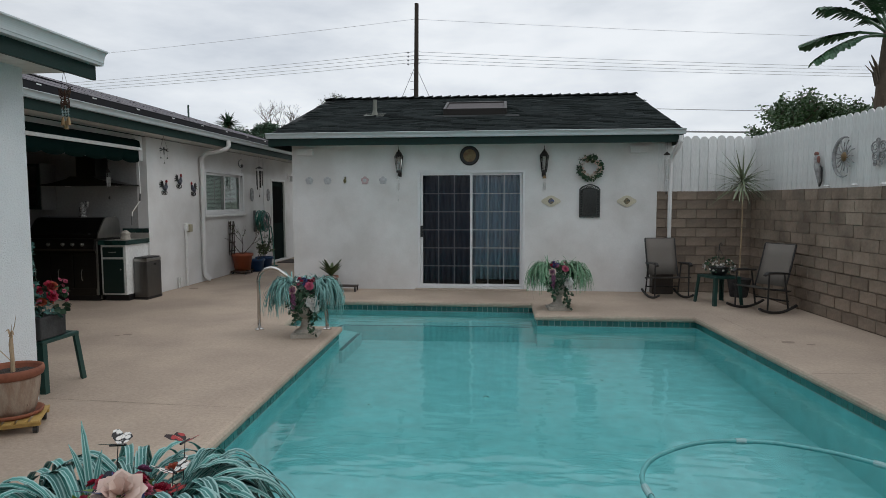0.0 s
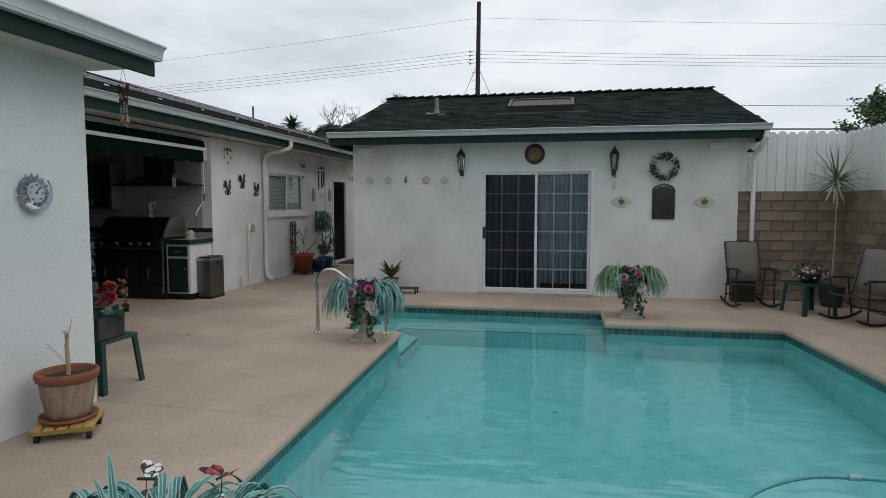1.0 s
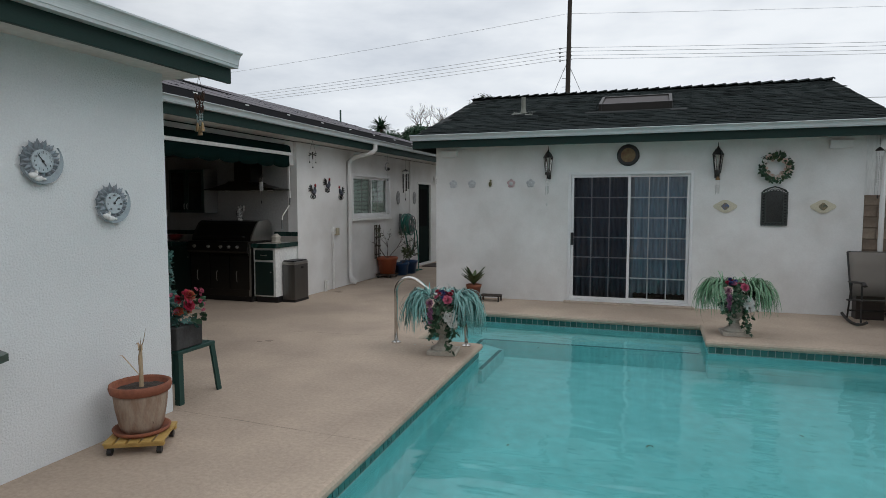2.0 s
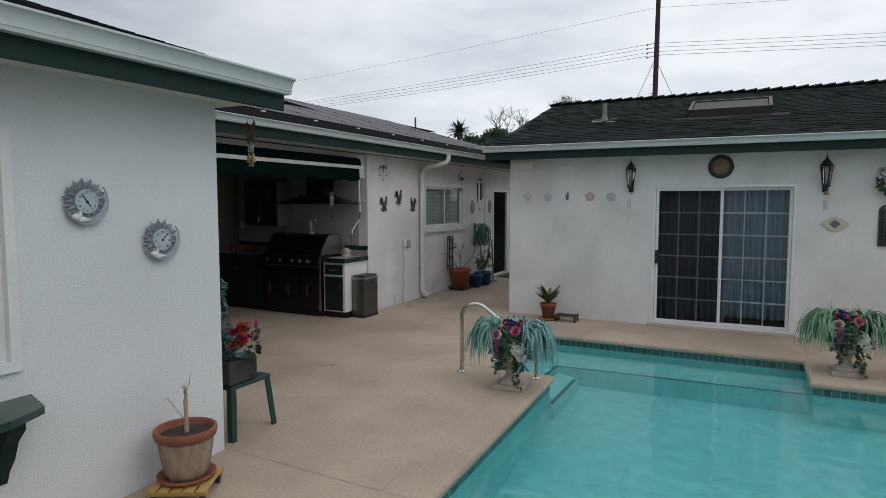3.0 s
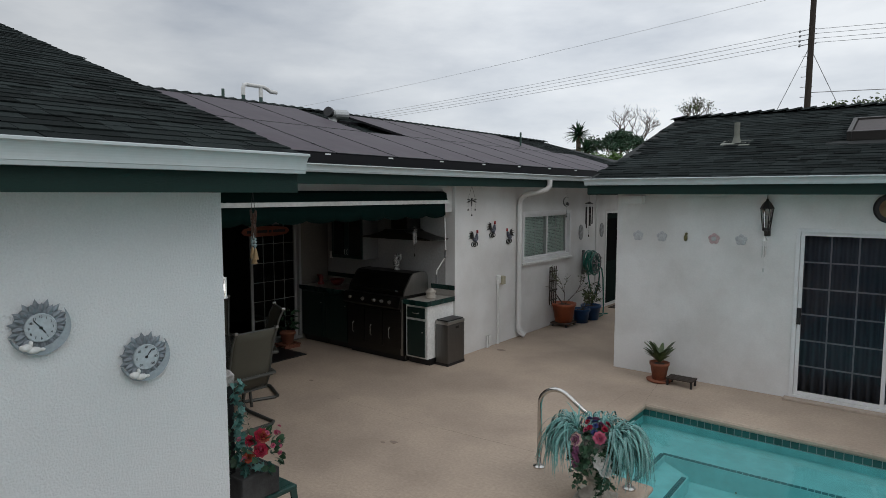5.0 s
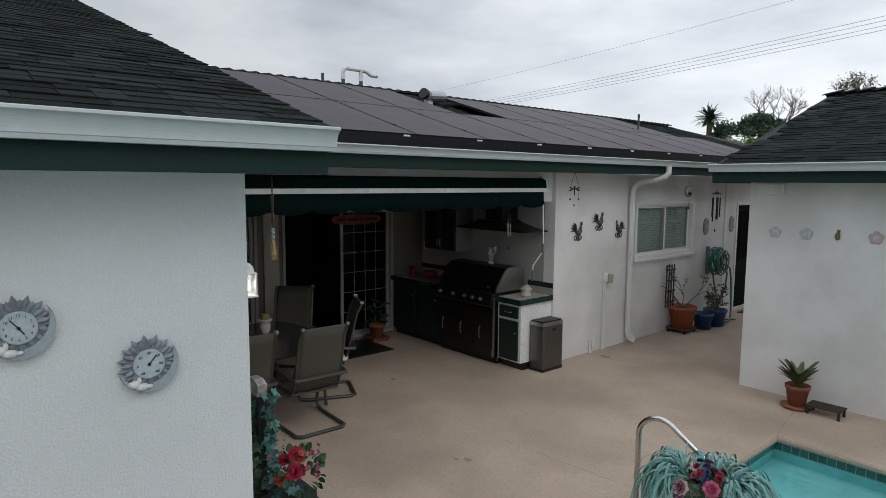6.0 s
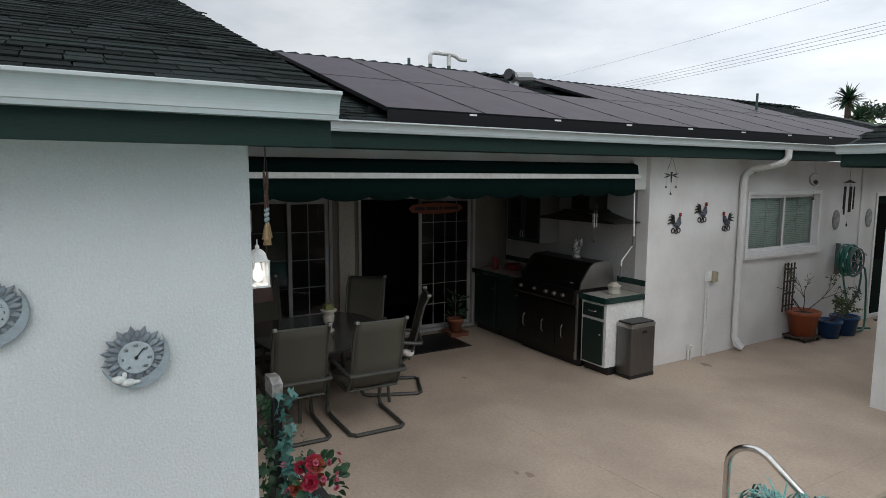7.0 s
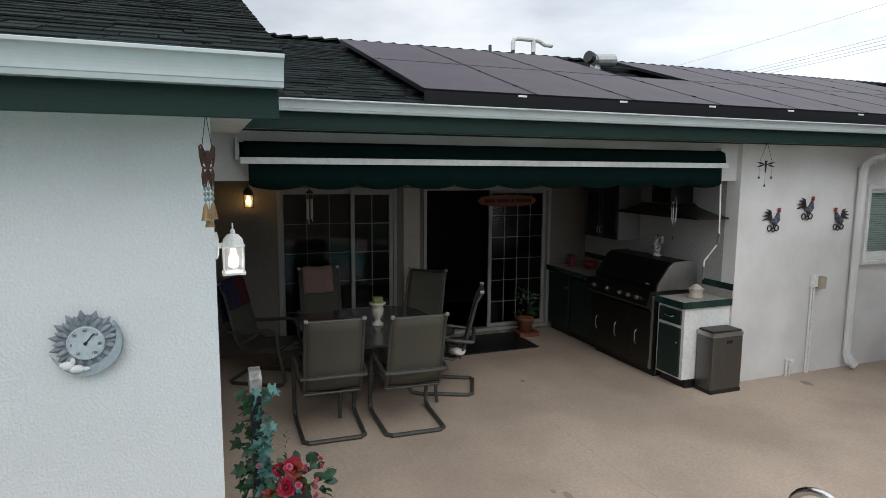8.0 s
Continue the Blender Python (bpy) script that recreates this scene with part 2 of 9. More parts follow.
def tube(bm, pts, r, n=8, m=None, flat=1.0):
    """A round bar along points; r is a radius or one for each point."""
    t = bmesh.new() if m is not None else bm
    pts = [Vector(p) for p in pts]
    rs = r if isinstance(r, (list, tuple)) else [r] * len(pts)
    rings = []
    side = None
    for i, p in enumerate(pts):
        d = (pts[min(i + 1, len(pts) - 1)] - pts[max(i - 1, 0)]).normalized()
        if side is None:
            side = d.cross(Vector((0, 0, 1)))
            if side.length < 0.05:
                side = d.cross(Vector((1, 0, 0)))
        side = (side - d * side.dot(d)).normalized()
        up = side.cross(d)
        rings.append([t.verts.new(p + rs[i] * (math.cos(a) * side + flat * math.sin(a) * up)) for a in [2 * math.pi * k / n for k in range(n)]])
    for p, q in zip(rings, rings[1:]):
        for i in range(n):
            t.faces.new((p[i], p[(i + 1) % n], q[(i + 1) % n], q[i]))
    t.faces.new(rings[0][::-1])
    t.faces.new(rings[-1])
    return join(bm, t, m) if m is not None else bm


def arc(c, r, a0, a1, n, u=(1, 0, 0), v=(0, 0, 1)):
    c, u, v = Vector(c), Vector(u), Vector(v)
    return [c + r * (math.cos(radians(a0 + (a1 - a0) * i / n)) * u + math.sin(radians(a0 + (a1 - a0) * i / n)) * v) for i in range(n + 1)]


def prism(bm, poly, z0, z1, m=None):
    """A flat outline in x and y, drawn up from z0 to z1."""
    t = bmesh.new()
    lo = [t.verts.new((x, y, z0)) for x, y in poly]
    hi = [t.verts.new((x, y, z1)) for x, y in poly]
    n = len(poly)
    for i in range(n):
        t.faces.new((lo[i], lo[(i + 1) % n], hi[(i + 1) % n], hi[i]))
    t.faces.new(lo[::-1])
    t.faces.new(hi)
    return join(bm, t, m)


def sphere(bm, c, r, m=None, seg=10, scale=(1, 1, 1)):
    t = bmesh.new()
    bmesh.ops.create_uvsphere(t, u_segments=seg, v_segments=max(5, seg // 2 + 1), radius=r)
    t.transform(Matrix.Translation(c) @ Matrix.Diagonal((*scale, 1)))
    return join(bm, t, m)


XZ = Matrix(((1, 0, 0, 0), (0, 0, -1, 0), (0, 1, 0, 0), (0, 0, 0, 1)))  # stands an x-y outline up, facing -y
YZ = Matrix(((0, 0, 1, 0), (1, 0, 0, 0), (0, 1, 0, 0), (0, 0, 0, 1)))   # stands it up, facing +x


def wall_x(bm, x0, x1, y0, y1, z0, z1, holes=()):
    """A wall along x from x0 to x1, y0..y1 thick, with holes (xa, xb, za, zb)."""
    cuts = sorted({x0, x1, *[h[0] for h in holes], *[h[1] for h in holes]})
    for a, b in zip(cuts, cuts[1:]):
        zs = [z0]
        for h in sorted(holes, key=lambda q: q[2]):
            if h[0] <= a and b <= h[1]:
                zs += [h[2], h[3]]
        zs.append(z1)
        for c, d in zip(zs[::2], zs[1::2]):
            if d - c > 1e-4:
                box(bm, a, y0, c, b, y1, d)


def wall_y(bm, y0, y1, x0, x1, z0, z1, holes=()):
    t = bmesh.new()
    wall_x(t, y0, y1, -x1, -x0, z0, z1, holes)
    join(bm, t, Matrix(((0, -1, 0, 0), (1, 0, 0, 0), (0, 0, 1, 0), (0, 0, 0, 1))))

# ---- ground, deck and pool ----
LIP = [(-3.02, 10.77), (0.21, 10.73), (0.21, 9.735), (2.335, 9.75), (2.74, 3.65), (-2.06, 3.65), (-2.22, 8.75), (-3.02, 8.77)]
WATER_Z = -0.160


def inset(poly, d):
    """Moves every side of a closed outline sideways by d (outward where d > 0 and the outline runs clockwise)."""
    out = []
    n = len(poly)
    for i in range(n):
        p, q, r = Vector(poly[i - 1]), Vector(poly[i]), Vector(poly[(i + 1) % n])
        a, b = (q - p).normalized(), (r - q).normalized()
        na, nb = Vector((-a.y, a.x)), Vector((-b.y, b.x))
        k = (na + nb) / (1 + na.dot(nb))
        out.append(tuple(q + k * d))
    return out


POOL = inset(LIP, 0.042)   # tiled wall, set back under the coping lip


def sheet_with_hole(outer, hole, z0, z1=None):
    bm = bmesh.new()
    def loop(poly, z):
        v = [bm.verts.new((x, y, z)) for x, y in poly]
        return v, [bm.edges.new((v[i], v[(i + 1) % len(v)])) for i in range(len(v))]
    vo, eo = loop(outer, z0)
    vh, eh = loop(hole, z0)
    bmesh.ops.triangle_fill(bm, edges=eo + eh, use_beauty=True)
    if z1 is not None:
        vl = [bm.verts.new((v.co.x, v.co.y, z1)) for v in vh]
        vm = [bm.verts.new((v.co.x, v.co.y, z1)) for v in vo]
        for top, low in ((vh, vl), (vo, vm)):
            for i in range(len(top)):
                j = (i + 1) % len(top)
                bm.faces.new((top[i], top[j], low[j], low[i]))
    return bm


g = part("ground", sheet_with_hole([(-2500, -2500), (2500, -2500), (2500, 2500), (-2500, 2500)], inset(POOL, 0.35), -0.11), SOIL_FAR)
tagged(g, "dry earth reaching away beyond the yard", "ground", kind="structure")

deck = tagged(new("floor"), "tan concrete pool deck with worn joints and stains", "floor", kind="structure")
COPE = inset(POOL, 0.30)
OUTER = [(-11.0, -4.0), (5.2, -4.0), (5.2, 13.2), (2.4, 13.2), (2.4, 12.3), (-3.9, 12.3), (-3.9, 20.0), (-11.0, 20.0)]
part("slab", sheet_with_hole(OUTER, COPE, 0.0, -0.10), CONCRETE, deck)

# bull-nosed coping round the pool
bm = B()
prof = [(0.0, 0.0), (0.30, 0.0), (0.325, -0.008), (0.338, -0.028), (0.338, -0.052), (0.325, -0.074), (0.30, -0.082), (0.0, -0.082)]
loops = []
for d, z in prof:
    loops.append([bm.verts.new((x, y, z)) for x, y in inset(POOL, 0.298 - d)])
for a, b in zip(loops, loops[1:]):
    for i in range(len(a)):
        j = (i + 1) % len(a)
        bm.faces.new((a[i], a[j], b[j], b[i]))
part("coping", bm, CONCRETE, deck, "rounded concrete pool coping, cracked at one joint")

# control joints and small cracks in the slab, as thin dark grooves
GROOVE = worn("dark_joint_filler", (0.23, 0.185, 0.15), (0.15, 0.12, 0.095), 0.95, s2=40)
def groove(a, b, w, wob=0.0):
    bm = B()
    a, b = Vector((*a, 0)), Vector((*b, 0))
    d = (b - a).normalized()
    s = Vector((-d.y, d.x, 0))
    n = max(2, int((b - a).length / 0.12))
    row = []
    for i in range(n + 1):
        p = a.lerp(b, i / n) + s * (wob * noise.noise(Vector((i * 0.4, a.x, a.y))))
        ww = w * (0.3 + 0.5 * abs(noise.noise(Vector((i * 0.9, 3.1, a.x)))))
        row.append((bm.verts.new(p + s * ww + Vector((0, 0, 0.0015))), bm.verts.new(p - s * ww + Vector((0, 0, 0.0015)))))
    for p, q in zip(row, row[1:]):
        bm.faces.new((p[0], q[0], q[1], p[1]))
    part("joint", bm, GROOVE, deck)
for a, b, w in (((-3.88, 5.74), (-2.17, 5.66), 0.006), ((-4.65, 8.62), (-2.26, 8.80), 0.005), ((-3.05, 10.85), (-3.25, 12.07), 0.005), ((0.26, 10.80), (0.30, 12.07), 0.005),
                ((2.55, 7.02), (3.98, 7.10), 0.006), ((-6.1, 8.62), (-4.65, 8.62), 0.003)):
    groove(a, b, w, 0.012)
STAIN = worn("old_deck_patch", (0.30, 0.23, 0.18), (0.20, 0.15, 0.12), 0.9, s1=6, s2=50)
for x, y, r in ((-5.77, 11.85, 0.075), (-4.62, 8.05, 0.05), (-4.70, 7.98, 0.03), (2.9, 8.3, 0.09), (3.1, 8.2, 0.05), (-6.9, 8.9, 0.04)):
    bm = B()
    prism(bm, [(x + r * (1 + 0.5 * noise.noise(Vector((k, x * 7, y * 5)))) * math.cos(k * 0.628), y + 0.6 * r * (1 + 0.5 * noise.noise(Vector((k, y * 3, x)))) * math.sin(k * 0.628)) for k in range(10)], 0.0, 0.0025)
    part("patch", bm, STAIN, deck)

pool = tagged(new("pool"), "swimming pool with teal tile band and pale plaster", "swimming pool", kind="structure")
# basin
bm = B()
top = [bm.verts.new((x, y, -0.075)) for x, y in POOL]
bot = [bm.verts.new((x, y, -0.46 if y > 8 else -0.80)) for x, y in POOL]
for i in range(len(POOL)):
    j = (i + 1) % len(POOL)
    bm.faces.new((top[i], top[j], bot[j], bot[i]))
bmesh.ops.triangulate(bm, faces=[bm.faces.new(bot)])
part("basin", bm, PLASTER, pool)
# bench step along the back and two entry steps at the left
bm = B()
prism(bm, [(-3.06, 10.81), (0.25, 10.77), (0.25, 10.06), (-2.53, 10.00), (-2.53, 8.72), (-3.06, 8.73)], -1.7, -0.25)
part("step", bm, PLASTER, pool)
bm = B()
prism(bm, [(-2.53, 9.995), (-2.215, 9.77), (-2.215, 8.70), (-2.53, 8.715)], -1.7, -0.31)
part("step", bm, PLASTER, pool)
bm = B()
for a, b, z in (((-2.565, 10.035), (0.17, 10.10), -0.249), ((-2.565, 10.035), (-2.565, 8.78), -0.249), ((-2.25, 9.74), (-2.25, 8.74), -0.309)):
    a, b = Vector((*a, z)), Vector((*b, z))
    n = max(1, int((b - a).length / 0.055))
    d = (b - a) / n
    s = Vector((-d.y, d.x, 0)).normalized() * 0.024
    for i in range(n):
        p, q = a + d * (i + 0.06), a + d * (i + 0.94)
        t = bmesh.new()
        lo = [t.verts.new(v) for v in (p + s, q + s, q - s, p - s)]
        hi = [t.verts.new(v + Vector((0, 0, 0.004))) for v in (p + s, q + s, q - s, p - s)]
        t.faces.new(hi)
        for k in range(4):
            t.faces.new((lo[k], lo[(k + 1) % 4], hi[(k + 1) % 4], hi[k]))
        join(bm, t)
tagged(part("step_edge_tiles", bm, STEP_TILE, pool, "dark mosaic tiles marking the step edges"), kind="stuff")
# water
bm = B()
me = bpy.data.meshes.new("water")
me.from_pydata([(x, y, WATER_Z) for x, y in reversed(inset(POOL, -0.004))], [], [tuple(range(len(POOL)))])
me.materials.append(WATER)
bm.free()
w = new("water", me)
tagged(w, "still turquoise pool water with faint ripples", "water", kind="structure")
# waterline tiles
me = bpy.data.meshes.new("tile")
bm = B()
box(bm, -0.036, -0.004, -0.036, 0.036, 0.006, 0.036)
bm.to_mesh(me)
bm.free()
me.materials.append(POOL_TILE)
bm = B()
far = bmesh.new()
for i in range(len(POOL)):
    a, b = Vector(POOL[i]), Vector(POOL[(i + 1) % len(POOL)])
    d = (b - a)
    n = max(1, round(d.length / 0.078))
    ang = math.atan2(d.y, d.x)
    for k in range(n):
        p = a + d * ((k + 0.5) / n)
        for row in range(1):
            m = Matrix.Translation((p.x, p.y, -0.118 - 0.077 * row)) @ Matrix.Rotation(ang, 4, "Z")
            if i in (0, 1, 2) or (i == 5 and p.y > 5.5):
                piece("tile", me, pool, m)
            else:
                box(far, -0.036, -0.004, -0.036, 0.036, 0.006, 0.036, m=m)
    # grout bed behind the tiles
    dn = d.normalized()
    s = Vector((dn.y, -dn.x))
    q = [a + s * 0.001, b + s * 0.001]
    bm.faces.new([bm.verts.new((*q[0], -0.08)), bm.verts.new((*q[1], -0.08)), bm.verts.new((*q[1], -0.164)), bm.verts.new((*q[0], -0.164))])
part("grout", bm, GROUT, pool)
tagged(part("far_tiles", far, POOL_TILE, pool), kind="stuff")


# ---- roofs ----
def shingles(parent, origin, u, v, width, length, near, rng):
    """Overlapping tabs on a roof slope: u along the eave, v up the slope. near(p) picks tabs that are objects of their own."""
    o, u, v = Vector(origin), Vector(u).normalized(), Vector(v).normalized()
    n = u.cross(v)
    if n.z < 0:
        n = -n
    expo, verts, faces, singles = 0.121, [], [], 0
    shapes = []
    for w in (0.13, 0.19, 0.26, 0.33):
        me = bpy.data.meshes.new("shingle")
        pts = [(-w / 2, 0, 0.0085), (w / 2, 0, 0.0085), (w / 2, 0.19, 0.0), (-w / 2, 0.19, 0.0), (-w / 2, 0, 0.0150), (w / 2, 0, 0.0150), (w / 2, 0.19, 0.006), (-w / 2, 0.19, 0.006)]
        me.from_pydata(pts, [], [(4, 5, 6, 7), (0, 1, 5, 4), (1, 2, 6, 5), (3, 0, 4, 7)])
        me.materials.append(SHINGLE_PIECE)
        shapes.append((w, me, pts))
    frame_m = Matrix(((u.x, v.x, n.x), (u.y, v.y, n.y), (u.z, v.z, n.z))).to_4x4()
    rows = int(length / expo)
    for r in range(rows):
        x = -rng.random() * 0.3
        while x < width:
            w, me, pts = rng.choice(shapes)
            x = min(x, max(width - w, x - 0.26)) if x + w > width else x
            c = o + u * (x + w / 2) + v * (r * expo - 0.01 + rng.uniform(-0.004, 0.004)) + n * (0.004 + 0.0035 * (rng.random() > 0.5) + 0.001 * rng.random())
            if x >= -0.02:
                m = Matrix.Translation(c) @ frame_m
                if near(c) and singles < 300:
                    singles += 1
                    piece("shingle", me, parent, m)
                else:
                    k = len(verts)
                    verts += [tuple(m @ Vector(p)) for p in pts]
                    faces += [tuple(k + i for i in f) for f in ((4, 5, 6, 7), (0, 1, 5, 4), (1, 2, 6, 5), (3, 0, 4, 7))]
            x += w + 0.006
    me = bpy.data.meshes.new("shingles")
    me.from_pydata(verts, [], faces)
    me.materials.append(SHINGLE)
    ob = new("shingle_rows", me)
    ob.parent = parent
    return tagged(ob, kind="stuff")


def ridge_caps(parent, a, b, step=0.20):
    a, b = Vector(a), Vector(b)
    d = b - a
    n = int(d.length / step)
    verts, faces = [], []
    dn = d.normalized()
    s = Vector((-dn.y, dn.x, 0)).normalized()
    for i in range(n):
        p = a + d * (i / n)
        q = p + dn * (step * 1.35)
        k = len(verts)
        for c, lift in ((p, 0.055), (q, 0.012)):
            for t in (-0.14, 0.0, 0.14):
                verts.append(tuple(c + s * t + Vector((0, 0, lift - abs(t) * 0.33))))
            for t in (-0.14, 0.0, 0.14):
                verts.append(tuple(c + s * t + Vector((0, 0, lift - 0.03 - abs(t) * 0.33))))
        faces += [(k, k + 1, k + 7, k + 6), (k + 1, k + 2, k + 8, k + 7), (k, k + 3, k + 4, k + 1), (k + 1, k + 4, k + 5, k + 2)]
    me = bpy.data.meshes.new("ridge_caps")
    me.from_pydata(verts, [], faces)
    me.materials.append(SHINGLE)
    ob = new("ridge_cap", me)
    ob.parent = parent
    return tagged(ob, kind="stuff")


def gutter(parent, a, b, out, z_top, h=0.115, depth=0.11):
    """A K-profile gutter from a to b (x, y), with 'out' the outward direction."""
    a, b, o = Vector((*a, 0)), Vector((*b, 0)), Vector((*out, 0))
    cove = [(depth * (1.0 - 0.36 * math.sin(k * math.pi / 16)), -h * (0.15 + 0.66 * (1 - math.cos(k * math.pi / 16)) ** 0.9)) for k in range(8, -1, -1)]
    prof = [(0.0, 0.0), (0.0, -h), (depth * 0.56, -h), (depth * 0.60, -h * 0.84)] + cove + [(depth * 1.03, -h * 0.13), (depth * 1.03, -0.004), (depth - 0.008, 0.0), (depth - 0.014, -0.012), (depth - 0.02, -h * 0.22), (0.012, -h * 0.25)]
    bm = B()
    rings = [[bm.verts.new(p + o * q + Vector((0, 0, z_top + z))) for q, z in prof] for p in (a, b)]
    n = len(prof)
    for i in range(n):
        bm.faces.new((rings[0][i], rings[0][(i + 1) % n], rings[1][(i + 1) % n], rings[1][i]))
    bm.faces.new(rings[0][::-1])
    bm.faces.new(rings[1])
    return part("gutter", bm, GUTTER_WHITE, parent, "white metal rain gutter")


def downspout(parent, pts, w=0.035, ridged=()):
    bm = B()
    tube(bm, pts, w * 1.15, 8, flat=0.8)
    for a, b in ridged:
        a, b = Vector(a), Vector(b)
        for i in range(7):
            p = a.lerp(b, i / 6)
            d = (b - a).normalized() * 0.006
            tube(bm, [p - d, p + d], w * 1.3, 8, flat=0.8)
    return part("downspout", bm, STUCCO_FINE, parent, "white ribbed downspout")


def slope_deck(bm, a, b, c, d, t=0.05):
    """A roof slope slab a-b (eave), c-d (ridge)."""
    top = [bm.verts.new(p) for p in (a, b, c, d)]
    low = [bm.verts.new(Vector(p) - Vector((0, 0, t))) for p in (a, b, c, d)]
    bm.faces.new(top)
    bm.faces.new(low[::-1])
    for i in range(4):
        bm.faces.new((top[i], top[(i + 1) % 4], low[(i + 1) % 4], low[i]))


ROOF_FELT = worn("roof_felt", (0.022, 0.025, 0.025), (0.016, 0.018, 0.018), 0.95)
rng = random.Random(5)

# ---- guest house ----
gh = tagged(new("guest_house"), "low white stucco guest house with charcoal shingle roof", "house", kind="structure")
GX0, GX1, GY = -3.97, 2.37, 12.076
bm = B()
wall_x(bm, GX0, GX1, GY, GY + 0.18, -0.1, 2.56, [(-1.70, 0.145, 0.03, 2.08)])
part("wall", bm, STUCCO_FINE, gh)
bm = B()
wall_y(bm, GY + 0.18, 18.4, GX0, GX0 + 0.18, -0.1, 2.56)
wall_y(bm, GY + 0.18, 18.4, GX1 - 0.18, GX1, -0.1, 2.56)
box(bm, GX0, 18.4, -0.1, GX1, 18.58, 2.56)
part("side_wall", bm, STUCCO_FINE, gh)
EY, EZ, RY, RZ = 11.60, 2.69, 15.35, 3.86
ERX0, ERX1 = -4.22, 2.65
roof = part("roof", B(), ROOF_FELT, gh)
bm = B()
slope_deck(bm, (ERX0, EY, EZ), (ERX1, EY, EZ), (ERX1, RY, RZ), (ERX0, RY, RZ))
slope_deck(bm, (ERX0, 19.1, EZ), (ERX1, 19.1, EZ), (ERX1, RY, RZ), (ERX0, RY, RZ))
part("roof_deck", bm, ROOF_FELT, roof)
sl = math.hypot(RY - EY, RZ - EZ)
shingles(roof, (ERX0, EY, EZ), (1, 0, 0), (0, RY - EY, RZ - EZ), ERX1 - ERX0, sl, lambda p: -3.6 < p.x < 1.2 and p.y < 13.3, rng)
ridge_caps(roof, (ERX1 + 0.02, RY, RZ + 0.02), (ERX0 - 0.02, RY, RZ + 0.02))
bm = B()
for x in (ERX0, ERX1 - 0.03):
    prism(bm, [(EY + 0.02, EZ - 0.20), (19.1, EZ - 0.20), (19.1, EZ - 0.05), (RY, RZ - 0.05), (EY + 0.02, EZ - 0.05)], x, x + 0.03, YZ)
part("gable_board", bm, GREEN_TRIM, gh, "dark green painted gable board")
bm = B()
box(bm, ERX0, EY, EZ - 0.19, ERX1, EY + 0.028, EZ - 0.045, 0.003)
part("fascia", bm, GREEN_TRIM, gh, "dark green painted fascia board")
bm = B()
box(bm, ERX0 + 0.03, EY + 0.03, EZ - 0.14, ERX1 - 0.03, GY - 0.002, EZ - 0.12)
part("soffit", bm, SOFFIT, gh)
gutter(gh, (ERX0 - 0.02, EY), (ERX1 + 0.02, EY), (0, -1), EZ + 0.02, 0.09, 0.10)
downspout(gh, [(2.60, 11.56, 2.60), (2.60, 11.56, 2.53), (2.585, 11.66, 2.42), (2.56, 11.90, 2.30), (2.555, 11.96, 2.18), (2.555, 11.96, 0.12), (2.555, 11.86, 0.06)], 0.036, [((2.60, 11.57, 2.52), (2.57, 11.86, 2.32))])

# plain added room behind the curtains, walls painted near-black as unlit
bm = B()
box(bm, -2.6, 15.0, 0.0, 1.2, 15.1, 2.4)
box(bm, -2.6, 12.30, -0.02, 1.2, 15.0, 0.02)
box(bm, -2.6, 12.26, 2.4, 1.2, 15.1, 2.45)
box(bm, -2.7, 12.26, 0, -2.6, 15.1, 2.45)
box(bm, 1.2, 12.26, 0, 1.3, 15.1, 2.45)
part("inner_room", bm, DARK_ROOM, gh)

# ---- main house ----
mh = tagged(new("main_house"), "white stucco ranch house with green trim and shingle roof", "house", kind="structure")
WX, WCY = -3.88, 5.72        # corner of the near wing
LX = -6.06                   # courtyard wall
AX, AY = -8.90, 11.0         # back and side of the covered patio
bm = B()
wall_y(bm, -3.0, WCY, WX - 0.18, WX, -0.1, 2.62, [(2.75, 4.29, 0.98, 2.23)])
part("wall", bm, STUCCO, mh)
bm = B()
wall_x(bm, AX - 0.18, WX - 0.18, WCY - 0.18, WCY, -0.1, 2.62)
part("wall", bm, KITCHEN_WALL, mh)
bm = B()
wall_y(bm, AY, 19.5, LX - 0.18, LX, -0.1, 2.62, [(12.97, 14.77, 1.31, 2.17), (16.55, 17.45, 0.0, 2.09)])
part("wall", bm, STUCCO_FINE, mh)
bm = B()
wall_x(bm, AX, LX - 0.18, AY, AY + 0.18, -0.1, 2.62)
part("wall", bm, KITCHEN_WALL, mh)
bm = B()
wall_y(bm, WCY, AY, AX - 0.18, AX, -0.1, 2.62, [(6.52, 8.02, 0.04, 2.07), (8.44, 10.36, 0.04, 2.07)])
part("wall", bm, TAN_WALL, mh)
bm = B()
box(bm, LX - 0.24, WCY + 0.001, 2.23, LX - 0.06, AY - 0.001, 2.62)
part("header", bm, STUCCO_FINE, mh)
# Ceiling colour set dark to carry the shade under the patio roof
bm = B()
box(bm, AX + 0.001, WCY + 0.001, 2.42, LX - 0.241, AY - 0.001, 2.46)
tagged(part("ceiling", bm, worn("shade_darkened_ceiling", (0.12, 0.108, 0.094), (0.09, 0.082, 0.072), 0.9, s1=1, s2=20), None), "plain painted patio ceiling", "ceiling", kind="structure")
